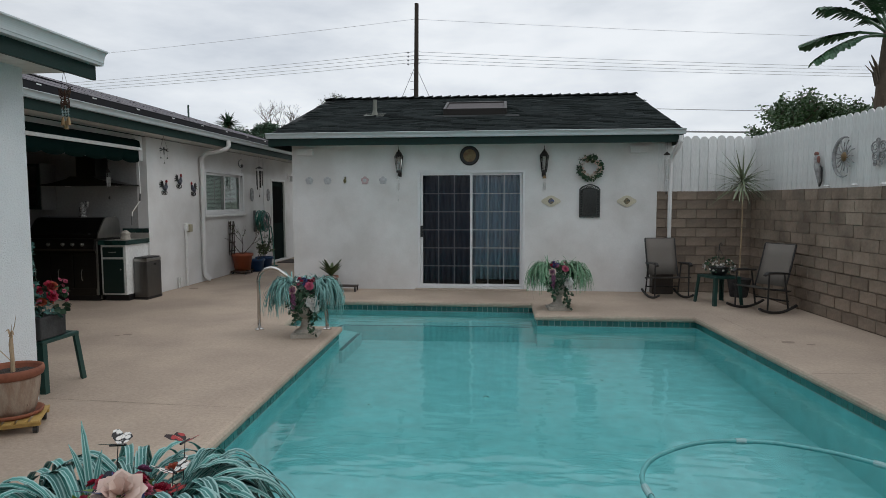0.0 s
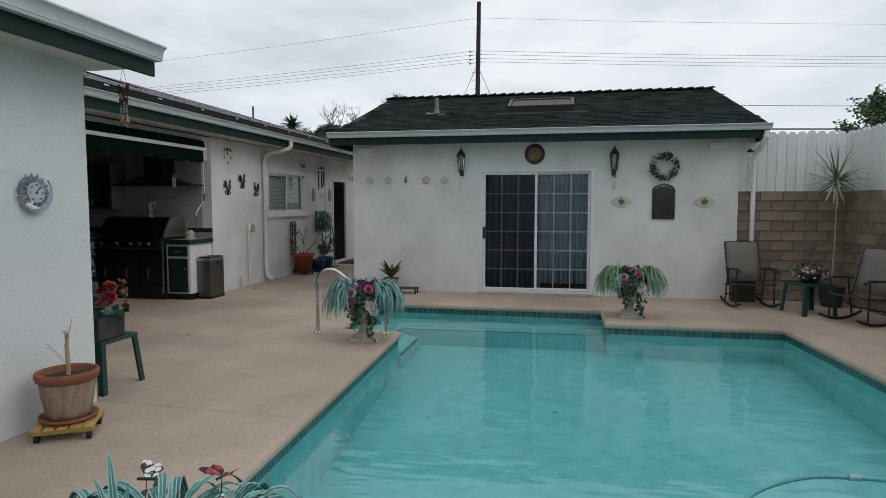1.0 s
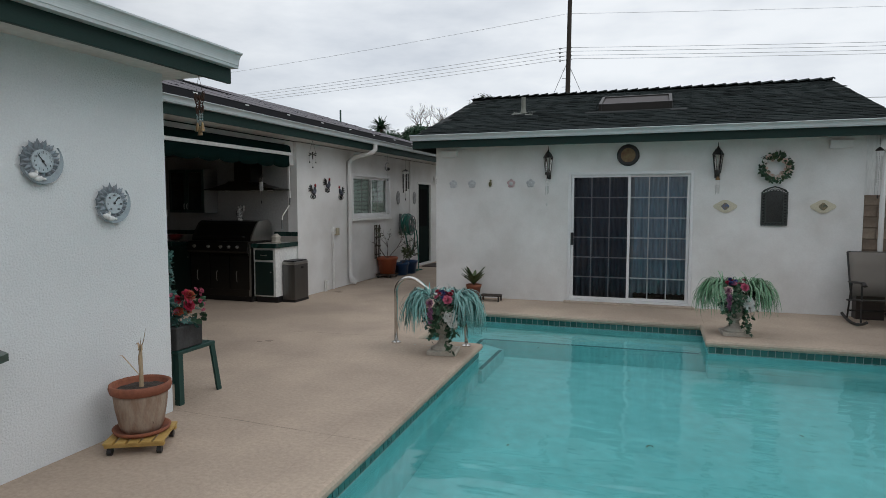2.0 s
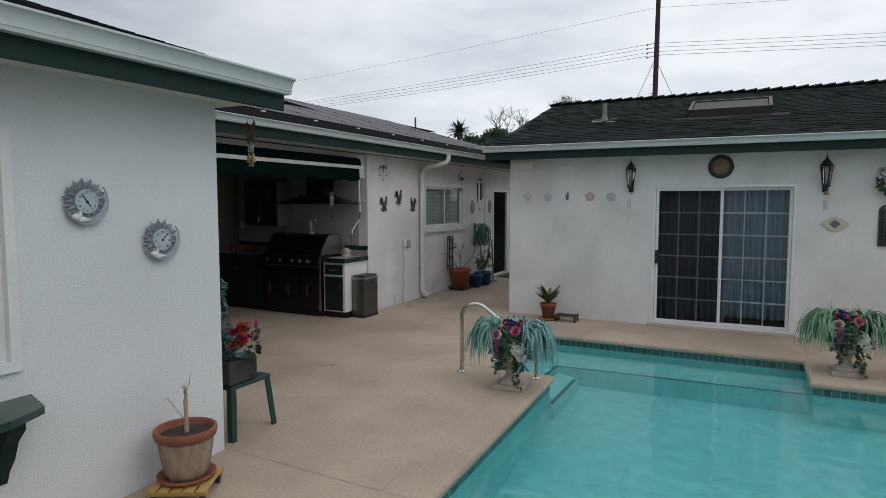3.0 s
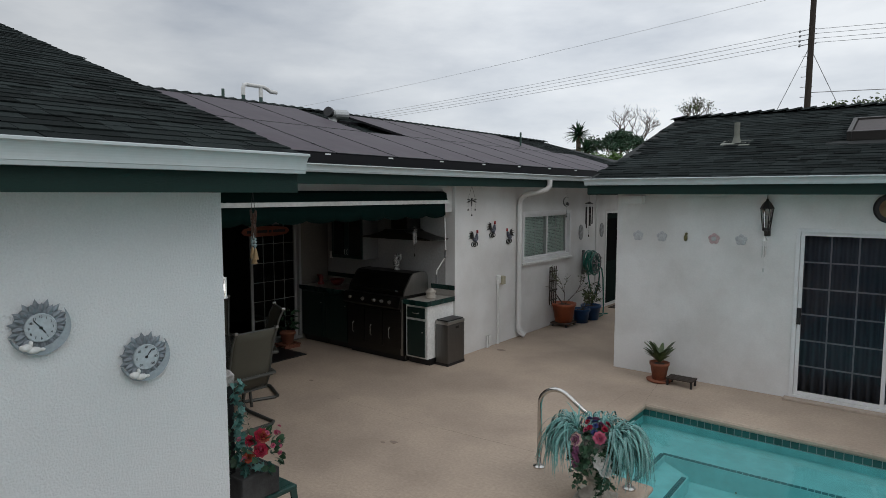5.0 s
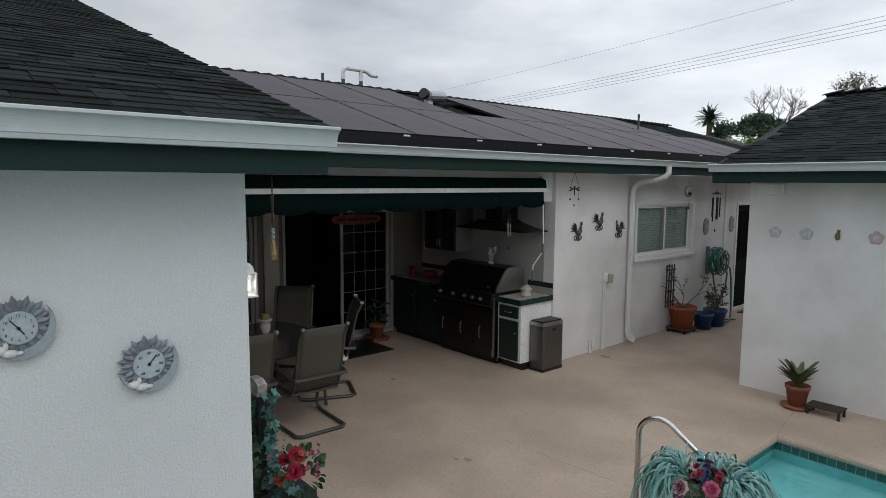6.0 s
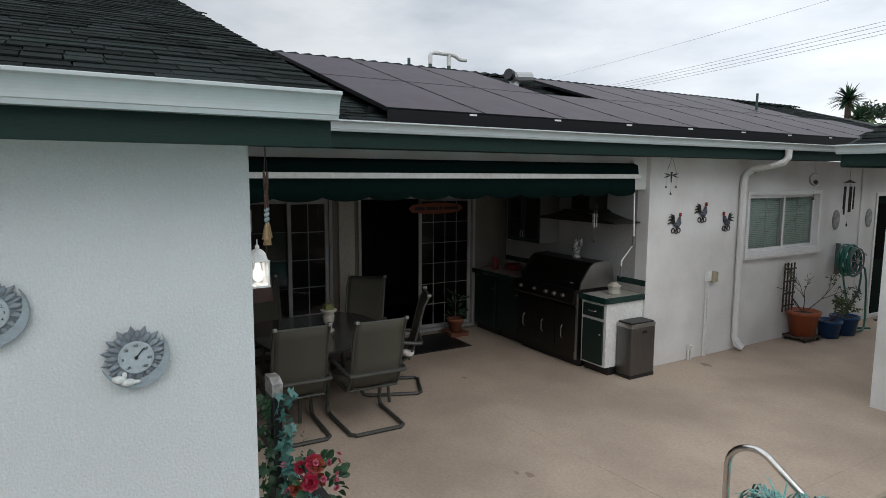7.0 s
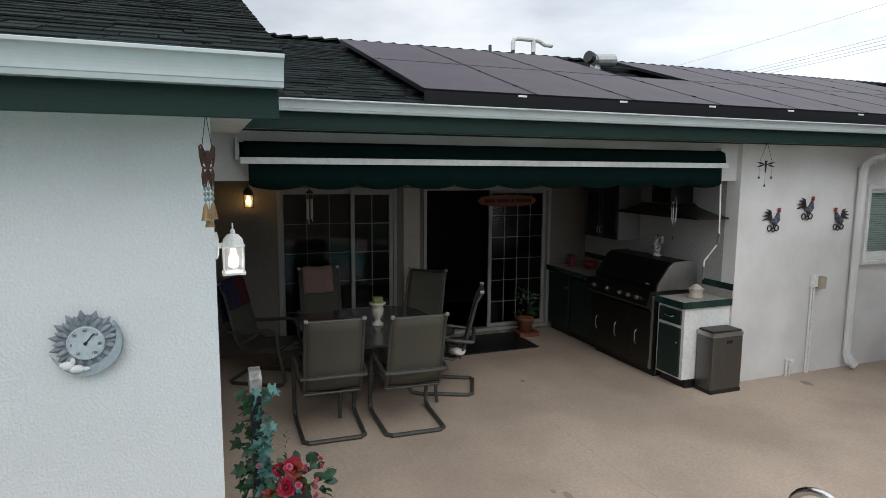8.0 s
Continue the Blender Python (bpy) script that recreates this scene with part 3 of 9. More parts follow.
# added rooms behind the patio doors, window and side door, painted dark as unlit
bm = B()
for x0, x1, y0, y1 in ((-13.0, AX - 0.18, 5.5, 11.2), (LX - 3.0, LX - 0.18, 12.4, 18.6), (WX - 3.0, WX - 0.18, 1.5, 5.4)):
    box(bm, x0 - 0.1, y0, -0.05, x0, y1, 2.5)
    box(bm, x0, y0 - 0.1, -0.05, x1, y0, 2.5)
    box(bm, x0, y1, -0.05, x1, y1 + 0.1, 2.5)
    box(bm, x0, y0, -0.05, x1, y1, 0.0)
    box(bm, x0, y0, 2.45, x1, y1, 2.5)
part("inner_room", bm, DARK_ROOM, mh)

# main roof
MEX, MEZ, MRX, MRZ, MY0, MY1 = -5.60, 2.80, -9.61, 4.01, 4.0, 20.1
roof = part("roof", B(), ROOF_FELT, mh)
bm = B()
slope_deck(bm, (MEX, MY0, MEZ), (MEX, 23.2, MEZ), (MRX, MY1, MRZ), (MRX, MY0, MRZ))
slope_deck(bm, (2 * MRX - MEX, MY0, MEZ), (2 * MRX - MEX, 23.2, MEZ), (MRX, MY1, MRZ), (MRX, MY0, MRZ))
part("roof_deck", bm, ROOF_FELT, roof)
bm = B()
t = [bm.verts.new(p) for p in ((MEX, 23.2, MEZ), (2 * MRX - MEX, 23.2, MEZ), (MRX, MY1, MRZ))]
bm.faces.new(t)
part("hip", bm, ROOF_FELT, roof)
ml = math.hypot(MEX - MRX, MRZ - MEZ)
shingles(roof, (MEX, 5.5, MEZ), (0, 1, 0), (MRX - MEX, 0, MRZ - MEZ), 14.6, ml, lambda p: p.y < 7.4, rng)
ridge_caps(roof, (MRX, MY1, MRZ + 0.02), (MRX, MY0, MRZ + 0.02))
bm = B()
box(bm, MEX - 0.028, 5.76, MEZ - 0.19, MEX, 23.2, MEZ - 0.045, 0.003)
part("fascia", bm, GREEN_TRIM, mh, "dark green painted fascia board")
bm = B()
box(bm, LX - 0.058, WCY + 0.01, MEZ - 0.165, MEX - 0.03, 20.9, MEZ - 0.145)
part("soffit", bm, SOFFIT, mh)
gutter(mh, (MEX, 5.78), (MEX, 23.2), (1, 0), MEZ + 0.02, 0.085, 0.10)
downspout(mh, [(-5.545, 12.98, 2.74), (-5.545, 12.98, 2.64), (-5.58, 12.95, 2.58), (-5.70, 12.86, 2.53), (-5.90, 12.80, 2.49), (-5.98, 12.78, 2.42), (-6.005, 12.78, 2.30), (-6.005, 12.78, 0.18), (-5.98, 12.79, 0.09), (-5.90, 12.82, 0.045)], 0.045,
          [((-5.62, 12.92, 2.56), (-5.95, 12.79, 2.45)), ((-6.005, 12.78, 2.40), (-6.005, 12.78, 2.25)), ((-5.995, 12.785, 0.16), (-5.92, 12.81, 0.05))])

# wing roof, whose gable stands over the main roof
NEX, NEZ, NRX, NRZ, NY1 = -3.45, 2.73, -9.1, 4.53, 5.95
roof = part("roof", B(), ROOF_FELT, mh)
bm = B()
slope_deck(bm, (NEX, -4.5, NEZ), (NEX, NY1, NEZ), (NRX, NY1, NRZ), (NRX, -4.5, NRZ))
slope_deck(bm, (NRX * 2 - NEX, -4.5, NEZ), (NRX * 2 - NEX, NY1, NEZ), (NRX, NY1, NRZ), (NRX, -4.5, NRZ))
part("roof_deck", bm, ROOF_FELT, roof)
nl = math.hypot(NEX - NRX, NRZ - NEZ)
shingles(roof, (NEX, -1.0, NEZ), (0, 1, 0), (NRX - NEX, 0, NRZ - NEZ), NY1 + 1.045, nl, lambda p: p.y > 3.6 and p.x > -5.4, rng)
ridge_caps(roof, (NRX, NY1, NRZ + 0.02), (NRX, -1.0, NRZ + 0.02))
bm = B()
prism(bm, [(NEX - 0.02, NEZ - 0.2), (NEX - 0.02, NEZ - 0.05), (NRX, NRZ - 0.05), (NRX, NRZ - 0.22)], NY1 - 0.03, NY1, Matrix(((1, 0, 0, 0), (0, 0, 1, 0), (0, 1, 0, 0), (0, 0, 0, 1))))
part("gable_board", bm, GREEN_TRIM, mh, "dark green painted gable board")
bm = B()
prism(bm, [(WX - 0.02, 2.622), (WX - 0.02, NEZ - 0.06), (NRX, NRZ - 0.1), (NRX, 2.622)], WCY - 0.15, WCY - 0.02, Matrix(((1, 0, 0, 0), (0, 0, 1, 0), (0, 1, 0, 0), (0, 0, 0, 1))))
part("gable_wall", bm, STUCCO_FINE, mh)
bm = B()
box(bm, NEX - 0.03, -4.5, NEZ - 0.216, NEX, NY1 + 0.012, NEZ - 0.045, 0.003)
part("fascia", bm, GREEN_TRIM, mh, "dark green painted fascia board")
bm = B()
box(bm, WX + 0.002, -4.5, NEZ - 0.16, NEX - 0.032, NY1 - 0.03, NEZ - 0.14)
box(bm, -5.58, WCY + 0.002, NEZ - 0.16, WX, NY1 - 0.03, NEZ - 0.14)
part("soffit", bm, SOFFIT, mh)
gutter(mh, (NEX, -4.5), (NEX, NY1 + 0.025), (1, 0), NEZ + 0.010, 0.115, 0.10)

# ---- block wall and fence ----
bw = tagged(new("wall_east"), "brown slump block garden wall", "wall", kind="structure")
BWX, BWY = 3.93, 12.12        # inner corner
BDIR = Vector((0.052, -1.0, 0)).normalized()
me_block = []
for w in (0.321, 0.158):
    me = bpy.data.meshes.new("block")
    bm = B()
    box(bm, -w / 2, -0.005, -0.0745, w / 2, 0.05, 0.0745, 0.011)
    for v in bm.verts:
        v.co += 0.008 * noise.noise_vector(v.co * 9 + Vector((w, 0, 0)))
    bm.to_mesh(me)
    bm.free()
    me.materials.append(BLOCK)
    me_block.append(me)
rest = []
count = 0
def lay_wall(start, d, length, facing):
    global count
    d = Vector(d).normalized()
    f = Vector(facing).normalized()
    base = Matrix((( d.x, -f.x, 0, 0), (d.y, -f.y, 0, 0), (0, 0, 1, 0), (0, 0, 0, 1)))
    for r in range(11):
        x = -0.165 if r % 2 else 0.0
        while x < length:
            c = Vector(start) + d * (x + 0.165) + f * rng.uniform(-0.004, 0.004) + Vector((0, 0, 0.080 + r * 0.1565))
            x += 0.33
            if x > length + 0.2:
                continue
            if x < 0.2:
                if r % 2:
                    piece("block", me_block[1], bw, Matrix.Translation(Vector(start) + d * 0.0825 + Vector((0, 0, 0.080 + r * 0.1565))) @ base)
                continue
            m = Matrix.Translation(c) @ base @ Matrix.Rotation(rng.uniform(-0.008, 0.008), 4, "Y")
            if count < 300:
                count += 1
                piece("block", me_block[0], bw, m)
            else:
                rest.append(m)
lay_wall((2.375, BWY, 0), (1, 0, 0), BWX - 2.375, (0, -1, 0))
lay_wall((BWX, BWY, 0), BDIR, 16.0, (-1, -0.052, 0))
bm = B()
for m in rest:
    box(bm, -0.1605, -0.005, -0.0745, 0.1605, 0.05, 0.0745, m=m)
tagged(part("far_blocks", bm, BLOCK_REST, bw), kind="stuff")
bm = B()
box(bm, 2.38, BWY + 0.012, -0.1, BWX + 0.2, BWY + 0.19, 1.715)
bm2 = bmesh.new()
box(bm2, 0.0, 0.012, -0.1, 16.0, 0.19, 1.715)
join(bm, bm2, Matrix.Translation((BWX, BWY, 0)) @ Matrix(((BDIR.x, -BDIR.y, 0, 0), (BDIR.y, BDIR.x, 0, 0), (0, 0, 1, 0), (0, 0, 0, 1))))
part("mortar", bm, MORTAR, bw)

fence = tagged(new("fence"), "white painted dog-ear board fence above the block wall", "fence", kind="structure")
me = bpy.data.meshes.new("board")
bm = B()
prism(bm, [(-0.068, 0), (0.068, 0), (0.068, 0.90), (0.045, 0.935), (0.02, 0.95), (-0.02, 0.95), (-0.045, 0.935), (-0.068, 0.90)], -0.009, 0.009, XZ)
bm.to_mesh(me)
bm.free()
me.materials.append(FENCE_WHITE)
for start, d, length in (((2.38, BWY + 0.08), (1, 0, 0), 1.70), ((BWX + 0.075, BWY + 0.14), BDIR, 15.5)):
    d = Vector(d).normalized()
    ang = math.atan2(d.y, d.x)
    for k in range(int(length / 0.141)):
        p = Vector((*start, 1.70)) + d * (k * 0.141 + 0.07)
        piece("board", me, fence, Matrix.Translation(p + Vector((0, 0, rng.uniform(-0.012, 0.008)))) @ Matrix.Rotation(ang + rng.uniform(-0.02, 0.02), 4, "Z"))
bm = B()
for z in (1.80, 2.45):
    box(bm, 2.38, BWY + 0.10, z, 4.0, BWY + 0.14, z + 0.09)
    bm2 = bmesh.new()
    box(bm2, 0, 0.03, z, 15.5, 0.07, z + 0.09)
    join(bm, bm2, Matrix.Translation((BWX + 0.06, BWY + 0.08, 0)) @ Matrix.Rotation(math.atan2(BDIR.y, BDIR.x), 4, "Z"))
part("rail", bm, FENCE_WHITE, fence)

# ---- doors and windows ----
CURTAIN = worn("blue_grey_curtain", (0.31, 0.41, 0.50), (0.20, 0.275, 0.34), 0.9, s1=2, s2=60, stretch=(8, 8, 1))
CURTAIN_DARK = worn("slate_curtain", (0.26, 0.30, 0.34), (0.19, 0.22, 0.26), 0.9, s1=2, s2=60, stretch=(8, 8, 1))
BLIND = worn("pale_green_blind", (0.62, 0.76, 0.70), (0.52, 0.65, 0.60), 0.8, s1=2, s2=30)


def pane(bm, c, u, v):
    """A thin sheet from corner c along u and v; it faces u x v."""
    c, u, v = Vector(c), Vector(u), Vector(v)
    bm.faces.new([bm.verts.new(p) for p in (c, c + u, c + u + v, c + v)])


def glass_pane(c, u, v, material, parent):
    me = bpy.data.meshes.new("pane")
    c, u, v = Vector(c), Vector(u), Vector(v)
    me.from_pydata([tuple(c), tuple(c + u), tuple(c + u + v), tuple(c + v)], [], [(0, 1, 2, 3)])
    me.materials.append(material)
    ob = new("pane", me)
    ob.parent = parent
    ob.visible_shadow = False
    return ob


def ring_frame(bm, x0, x1, z0, z1, w, y0, y1, bev=0.003, m=None):
    box(bm, x0, y0, z0, x0 + w, y1, z1, bev, m)
    box(bm, x1 - w, y0, z0, x1, y1, z1, bev, m)
    box(bm, x0 + w - 0.001, y0 + 0.001, z0, x1 - w + 0.001, y1 - 0.001, z0 + w, bev, m)
    box(bm, x0 + w - 0.001, y0 + 0.001, z1 - w, x1 - w + 0.001, y1 - 0.001, z1, bev, m)


def sash(parent, x0, x1, z0, z1, y, cols, rows, w=0.045, glass=None, place=None, muntin=None, bar=0.009, rail=None):
    """A glazed panel in the x-z plane at depth y, facing -y, with a grid of bars."""
    p = place or Matrix.Identity(4)
    bm = B()
    ring_frame(bm, x0, x1, z0, z1, w, y, y + 0.028, m=p)
    s = part("sash", bm, rail or ALU, parent)
    bm = B()
    for i in range(1, cols):
        x = x0 + w + (x1 - x0 - 2 * w) * i / cols
        box(bm, x - bar, y + 0.008, z0 + w, x + bar, y + 0.018, z1 - w, m=p)
    for j in range(1, rows):
        z = z0 + w + (z1 - z0 - 2 * w) * j / rows
        box(bm, x0 + w, y + 0.0085, z - bar, x1 - w, y + 0.0175, z + bar, m=p)
    part("muntin", bm, muntin or ALU, s)
    r = p.to_3x3()
    glass_pane(p @ Vector((x0 + w, y + 0.005, z0 + w)), r @ Vector((x1 - x0 - 2 * w, 0, 0)), r @ Vector((0, 0, z1 - z0 - 2 * w)), glass or GLASS, s)
    return s


def curtain(parent, x0, x1, y, z0, z1, material, folds, depth, place=None, seed=0):
    bm = B()
    n = int((x1 - x0) / 0.012)
    rows = [z0, z0 + 0.4, (z0 + z1) / 2, z1 - 0.3, z1]
    grid = []
    for z in rows:
        k = (z - z0) / (z1 - z0)
        line = []
        for i in range(n + 1):
            x = x0 + (x1 - x0) * i / n
            ph = folds * 2 * math.pi * (i / n) + 1.6 * noise.noise(Vector((x * 3.0, seed, k * 0.7)))
            line.append(bm.verts.new((x, y + depth * (0.6 + 0.4 * noise.noise(Vector((x * 5, seed + 4, 0)))) * math.sin(ph) * (1.1 - 0.35 * k), z)))
        grid.append(line)
    for a, b in zip(grid, grid[1:]):
        for i in range(n):
            bm.faces.new((a[i], a[i + 1], b[i + 1], b[i]))
    if place:
        bm.transform(place)
    ob = part("curtain", bm, material, parent, smooth=True)
    sol = ob.modifiers.new("thickness", "SOLIDIFY")
    sol.thickness = 0.003
    return ob


# guest house sliding door
d = tagged(new("door_1"), "white framed sliding glass door with curtains drawn", "sliding door", kind="structure")
bm = B()
ring_frame(bm, -1.715, 0.158, 0.012, 2.095, 0.045, GY - 0.018, GY + 0.10)
part("frame", bm, ALU, d)
sash(d, -0.80, 0.112, 0.06, 2.05, GY + 0.055, 3, 6, 0.042)
s = sash(d, -1.668, -0.755, 0.06, 2.05, GY + 0.012, 3, 6, 0.042, GLASS_SCREEN, muntin=worn("shaded_muntin", (0.80, 0.81, 0.82), (0.72, 0.73, 0.75), 0.5))
bm = B()
box(bm, -1.668, GY - 0.03, 0.93, -1.625, GY + 0.012, 1.13, 0.008)
part("handle", bm, BLACK, s, "black plastic pull handle")
bm = B()
box(bm, -1.76, GY - 0.14, 0.0, 0.20, GY - 0.019, 0.028, 0.006)
part("threshold", bm, COPING, d)
curtain(d, -1.66, -0.70, GY + 0.20, 0.05, 2.05, CURTAIN_DARK, 10, 0.06, seed=1)
curtain(d, -0.86, 0.11, GY + 0.21, 0.17, 2.05, CURTAIN, 11, 0.085, seed=7)

# courtyard window
PY = Matrix.Rotation(radians(90), 4, "Z")      # local x -> world y, local -y -> world +x


def at_x(x):
    return Matrix.Translation((x, 0, 0)) @ PY


d = tagged(new("window_1"), "white sliding window with pale blind behind", "window", kind="structure")
P = at_x(LX)
bm = B()
ring_frame(bm, 12.94, 14.79, 1.29, 2.19, 0.055, -0.03, 0.10, m=P)
part("window_frame", bm, ALU, d)
bm = B()
box(bm, 12.91, -0.055, 1.245, 14.83, -0.002, 1.288, 0.006, P)
part("window_sill", bm, WHITE_PAINT, d)
sash(d, 12.995, 13.89, 1.345, 2.135, 0.005, 2, 3, 0.045, place=P, bar=0.0035)
sash(d, 13.85, 14.735, 1.345, 2.135, 0.045, 2, 3, 0.045, place=P, bar=0.0035)
bm = B()
for k in range(30):
    box(bm, 12.98, 0.085, 1.33 + k * 0.0275, 14.76, 0.091, 1.354 + k * 0.0275, m=P)
part("blind", bm, BLIND, d, "pale green slatted blind")

# near wing window with its stone shelf
d = tagged(new("window_2"), "white framed window in the stucco wall", "window", kind="structure")
P = at_x(WX)
bm = B()
ring_frame(bm, 2.73, 4.31, 0.96, 2.25, 0.055, -0.028, 0.10, m=P)
part("window_frame", bm, ALU, d)
sash(d, 2.785, 3.54, 1.015, 2.195, 0.045, 2, 3, 0.05, place=P, bar=0.006)
sash(d, 3.50, 4.255, 1.015, 2.195, 0.010, 2, 3, 0.05, place=P, bar=0.006)
MARBLE = worn("green_marble", (0.045, 0.075, 0.062), (0.015, 0.032, 0.027), 0.3, s1=7, s2=40, amount=1.0)
sh = thing("wall_shelf", (0, -0.04, -0.06), "dark green marble shelf on green painted brackets", "shelf")
bm = B()
prism(bm, [(WX + 0.001, 2.7), (WX + 0.36, 2.7), (WX + 0.36, 4.10), (WX + 0.27, 4.31), (WX + 0.001, 4.40)], 0.835, 0.875)
part("slab", bm, MARBLE, sh)
for y in (2.9, 4.18):
    bm = B()
    prism(bm, [(0.001, 0.834), (0.26, 0.834), (0.26, 0.78), (0.19, 0.70), (0.15, 0.60), (0.10, 0.53), (0.07, 0.46), (0.001, 0.43)], y - 0.04, y + 0.04, Matrix.Translation((WX, 0, 0)) @ Matrix(((1, 0, 0, 0), (0, 0, 1, 0), (0, 1, 0, 0), (0, 0, 0, 1))))
    part("bracket", bm, GREEN_TRIM, sh)

# patio doors
P = at_x(AX)
d = tagged(new("door_2"), "white framed sliding patio door greyed for shade, closed and dark inside", "sliding door", kind="structure")
bm = B()
ring_frame(bm, 6.50, 8.04, 0.03, 2.09, 0.045, -0.02, 0.10, m=P)
part("frame", bm, SHADED_ALU, d)
# Inner muntins are coloured darker still to look unlit
sash(d, 6.545, 7.49, 0.075, 2.045, 0.050, 3, 5, 0.04, place=P, bar=0.005, rail=SHADED_ALU, muntin=worn("shade_dimmed_muntin", (0.16, 0.16, 0.16), (0.12, 0.12, 0.12), 0.5))
sash(d, 7.43, 7.995, 0.075, 2.045, 0.010, 2, 5, 0.05, place=P, bar=0.006, muntin=SHADED_ALU, rail=SHADED_ALU)
d = tagged(new("door_3"), "white framed patio door greyed for shade, slid half open", "sliding door", kind="structure")
bm = B()
ring_frame(bm, 8.42, 10.38, 0.03, 2.09, 0.045, -0.02, 0.10, m=P)
part("frame", bm, SHADED_ALU, d)
sash(d, 9.42, 10.335, 0.075, 2.045, 0.050, 4, 6, 0.05, place=P, bar=0.005, muntin=SHADED_ALU, rail=SHADED_ALU)
bm = B()
box(bm, 8.13, -0.03, 0.02, 8.36, -0.001, 2.08, 0.004, P)
part("trim", bm, worn("cream_trim", (0.42, 0.39, 0.33), (0.34, 0.31, 0.26), 0.6), d)

# side door in the far courtyard wall
d = tagged(new("door_4"), "dark green side door with upper half painted black as dark opening", "door", kind="structure")
P = at_x(LX)
bm = B()
ring_frame(bm, 16.50, 17.50, 0.0, 2.13, 0.055, -0.02, 0.06, m=P)
part("frame", bm, WHITE_PAINT, d)
bm = B()
box(bm, 16.56, 0.03, 0.01, 17.44, 0.07, 2.07, 0.004, P)
box(bm, 16.68, 0.022, 0.15, 17.32, 0.031, 0.85, 0.004, P)
part("leaf", bm, worn("matt_dark_green_door", (0.008, 0.016, 0.014), (0.006, 0.012, 0.010), 0.9, spec=0.05), d)
# Matt black sheet that paints in the darkness of the door's upper half
bm = B()
box(bm, 16.70, 0.0255, 1.0, 17.30, 0.0305, 1.95, m=P)
part("dark_inset", bm, worn("painted_dark_opening", (0.006, 0.006, 0.006), (0.004, 0.004, 0.004), 0.95, spec=0.03), d)
mt = thing("door_mat", (-5.62, 16.9, 0.0), "dark brown fibre door mat on the concrete", "mat")
bm = B()
box(bm, -0.30, -0.45, 0.001, 0.30, 0.45, 0.016, 0.004)
part("pad", bm, worn("brown_fibre", (0.06, 0.045, 0.035), (0.04, 0.03, 0.025), 0.95, s2=120, bump=0.5), mt)

# ---- awning ----
AWN = worn("dark_green_awning_cloth", (0.0032, 0.013, 0.0115), (0.0025, 0.010, 0.009), 0.95, s1=3, s2=90, bump=0.1, bscale=200, spec=0.05)
aw = thing("retractable_awning", (-5.99, 8.30, -0.032), "rolled dark green awning with white bar and scalloped valance", "awning")
Y0, Y1 = -2.36, 2.40
bm = B()
tube(bm, [(-0.10, Y0, 2.50), (-0.10, Y1, 2.50)], 0.062, 14)
part("roller", bm, AWN, aw)
bm = B()
prism(bm, [(-0.04, 2.57), (0.015, 2.545), (0.035, 2.44), (0.02, 2.44), (-0.05, 2.545)], Y0 + 0.03, Y1 - 0.02, Matrix(((1, 0, 0, 0), (0, 0, 1, 0), (0, 1, 0, 0), (0, 0, 0, 1))))
part("cloth", bm, AWN, aw)
bm = B()
box(bm, -0.01, Y0, 2.395, 0.05, Y1, 2.445, 0.006)
part("front_bar", bm, WHITE_PAINT, aw, "white painted aluminium front bar")
bm = B()
n = 190
lo, hi = [], []
for i in range(n + 1):
    y = Y0 + 0.06 + (Y1 - Y0 - 0.12) * i / n
    xx = 0.022 + 0.006 * math.sin(y * 9)
    ph = (i / n * 11.0) % 1.0
    zb = 2.24 - 0.045 * math.sqrt(max(0.0, math.sin(math.pi * ph)))
    hi.append(bm.verts.new((0.02, y, 2.396)))
    lo.append(bm.verts.new((xx, y, zb)))
for i in range(n):
    bm.faces.new((lo[i], lo[i + 1], hi[i + 1], hi[i]))
v = part("valance", bm, AWN, aw, smooth=True)
v.modifiers.new("thickness", "SOLIDIFY").thickness = 0.003
for y in (Y0 - 0.03, Y1 + 0.0):
    bm = B()
    tube(bm, [(-0.10, y, 2.50), (-0.10, y + 0.03, 2.50)], 0.075, 14)
    box(bm, -0.15, y, 2.44, -0.06, y + 0.025, 2.60, 0.004)
    part("bracket", bm, WHITE_PAINT, aw)
bm = B()
tube(bm, [(0.0, Y1 - 0.05, 2.40), (0.0, Y1 - 0.02, 1.72), (-0.02, Y1 - 0.02, 1.60), (-0.10, Y1 - 0.10, 1.42), (-0.11, Y1 - 0.10, 1.24)], 0.008, 6)
part("crank", bm, WHITE_PAINT, aw, "thin white crank rod with grey grips")
bm = B()
tube(bm, [(0.0, Y1 - 0.02, 1.72), (-0.015, Y1 - 0.02, 1.60)], 0.015, 8)
GREY_PLASTIC = worn("grey_plastic", (0.12, 0.12, 0.12), (0.09, 0.09, 0.09), 0.5)
part("grip", bm, GREY_PLASTIC, aw)
bm = B()
tube(bm, [(-0.105, Y1 - 0.10, 1.36), (-0.11, Y1 - 0.10, 1.22)], 0.013, 8)
part("grip", bm, GREY_PLASTIC, aw)

# ---- roof things ----
def roof_z(x):
    return MEZ + (MRZ - MEZ) * (MEX - x) / (MEX - MRX)


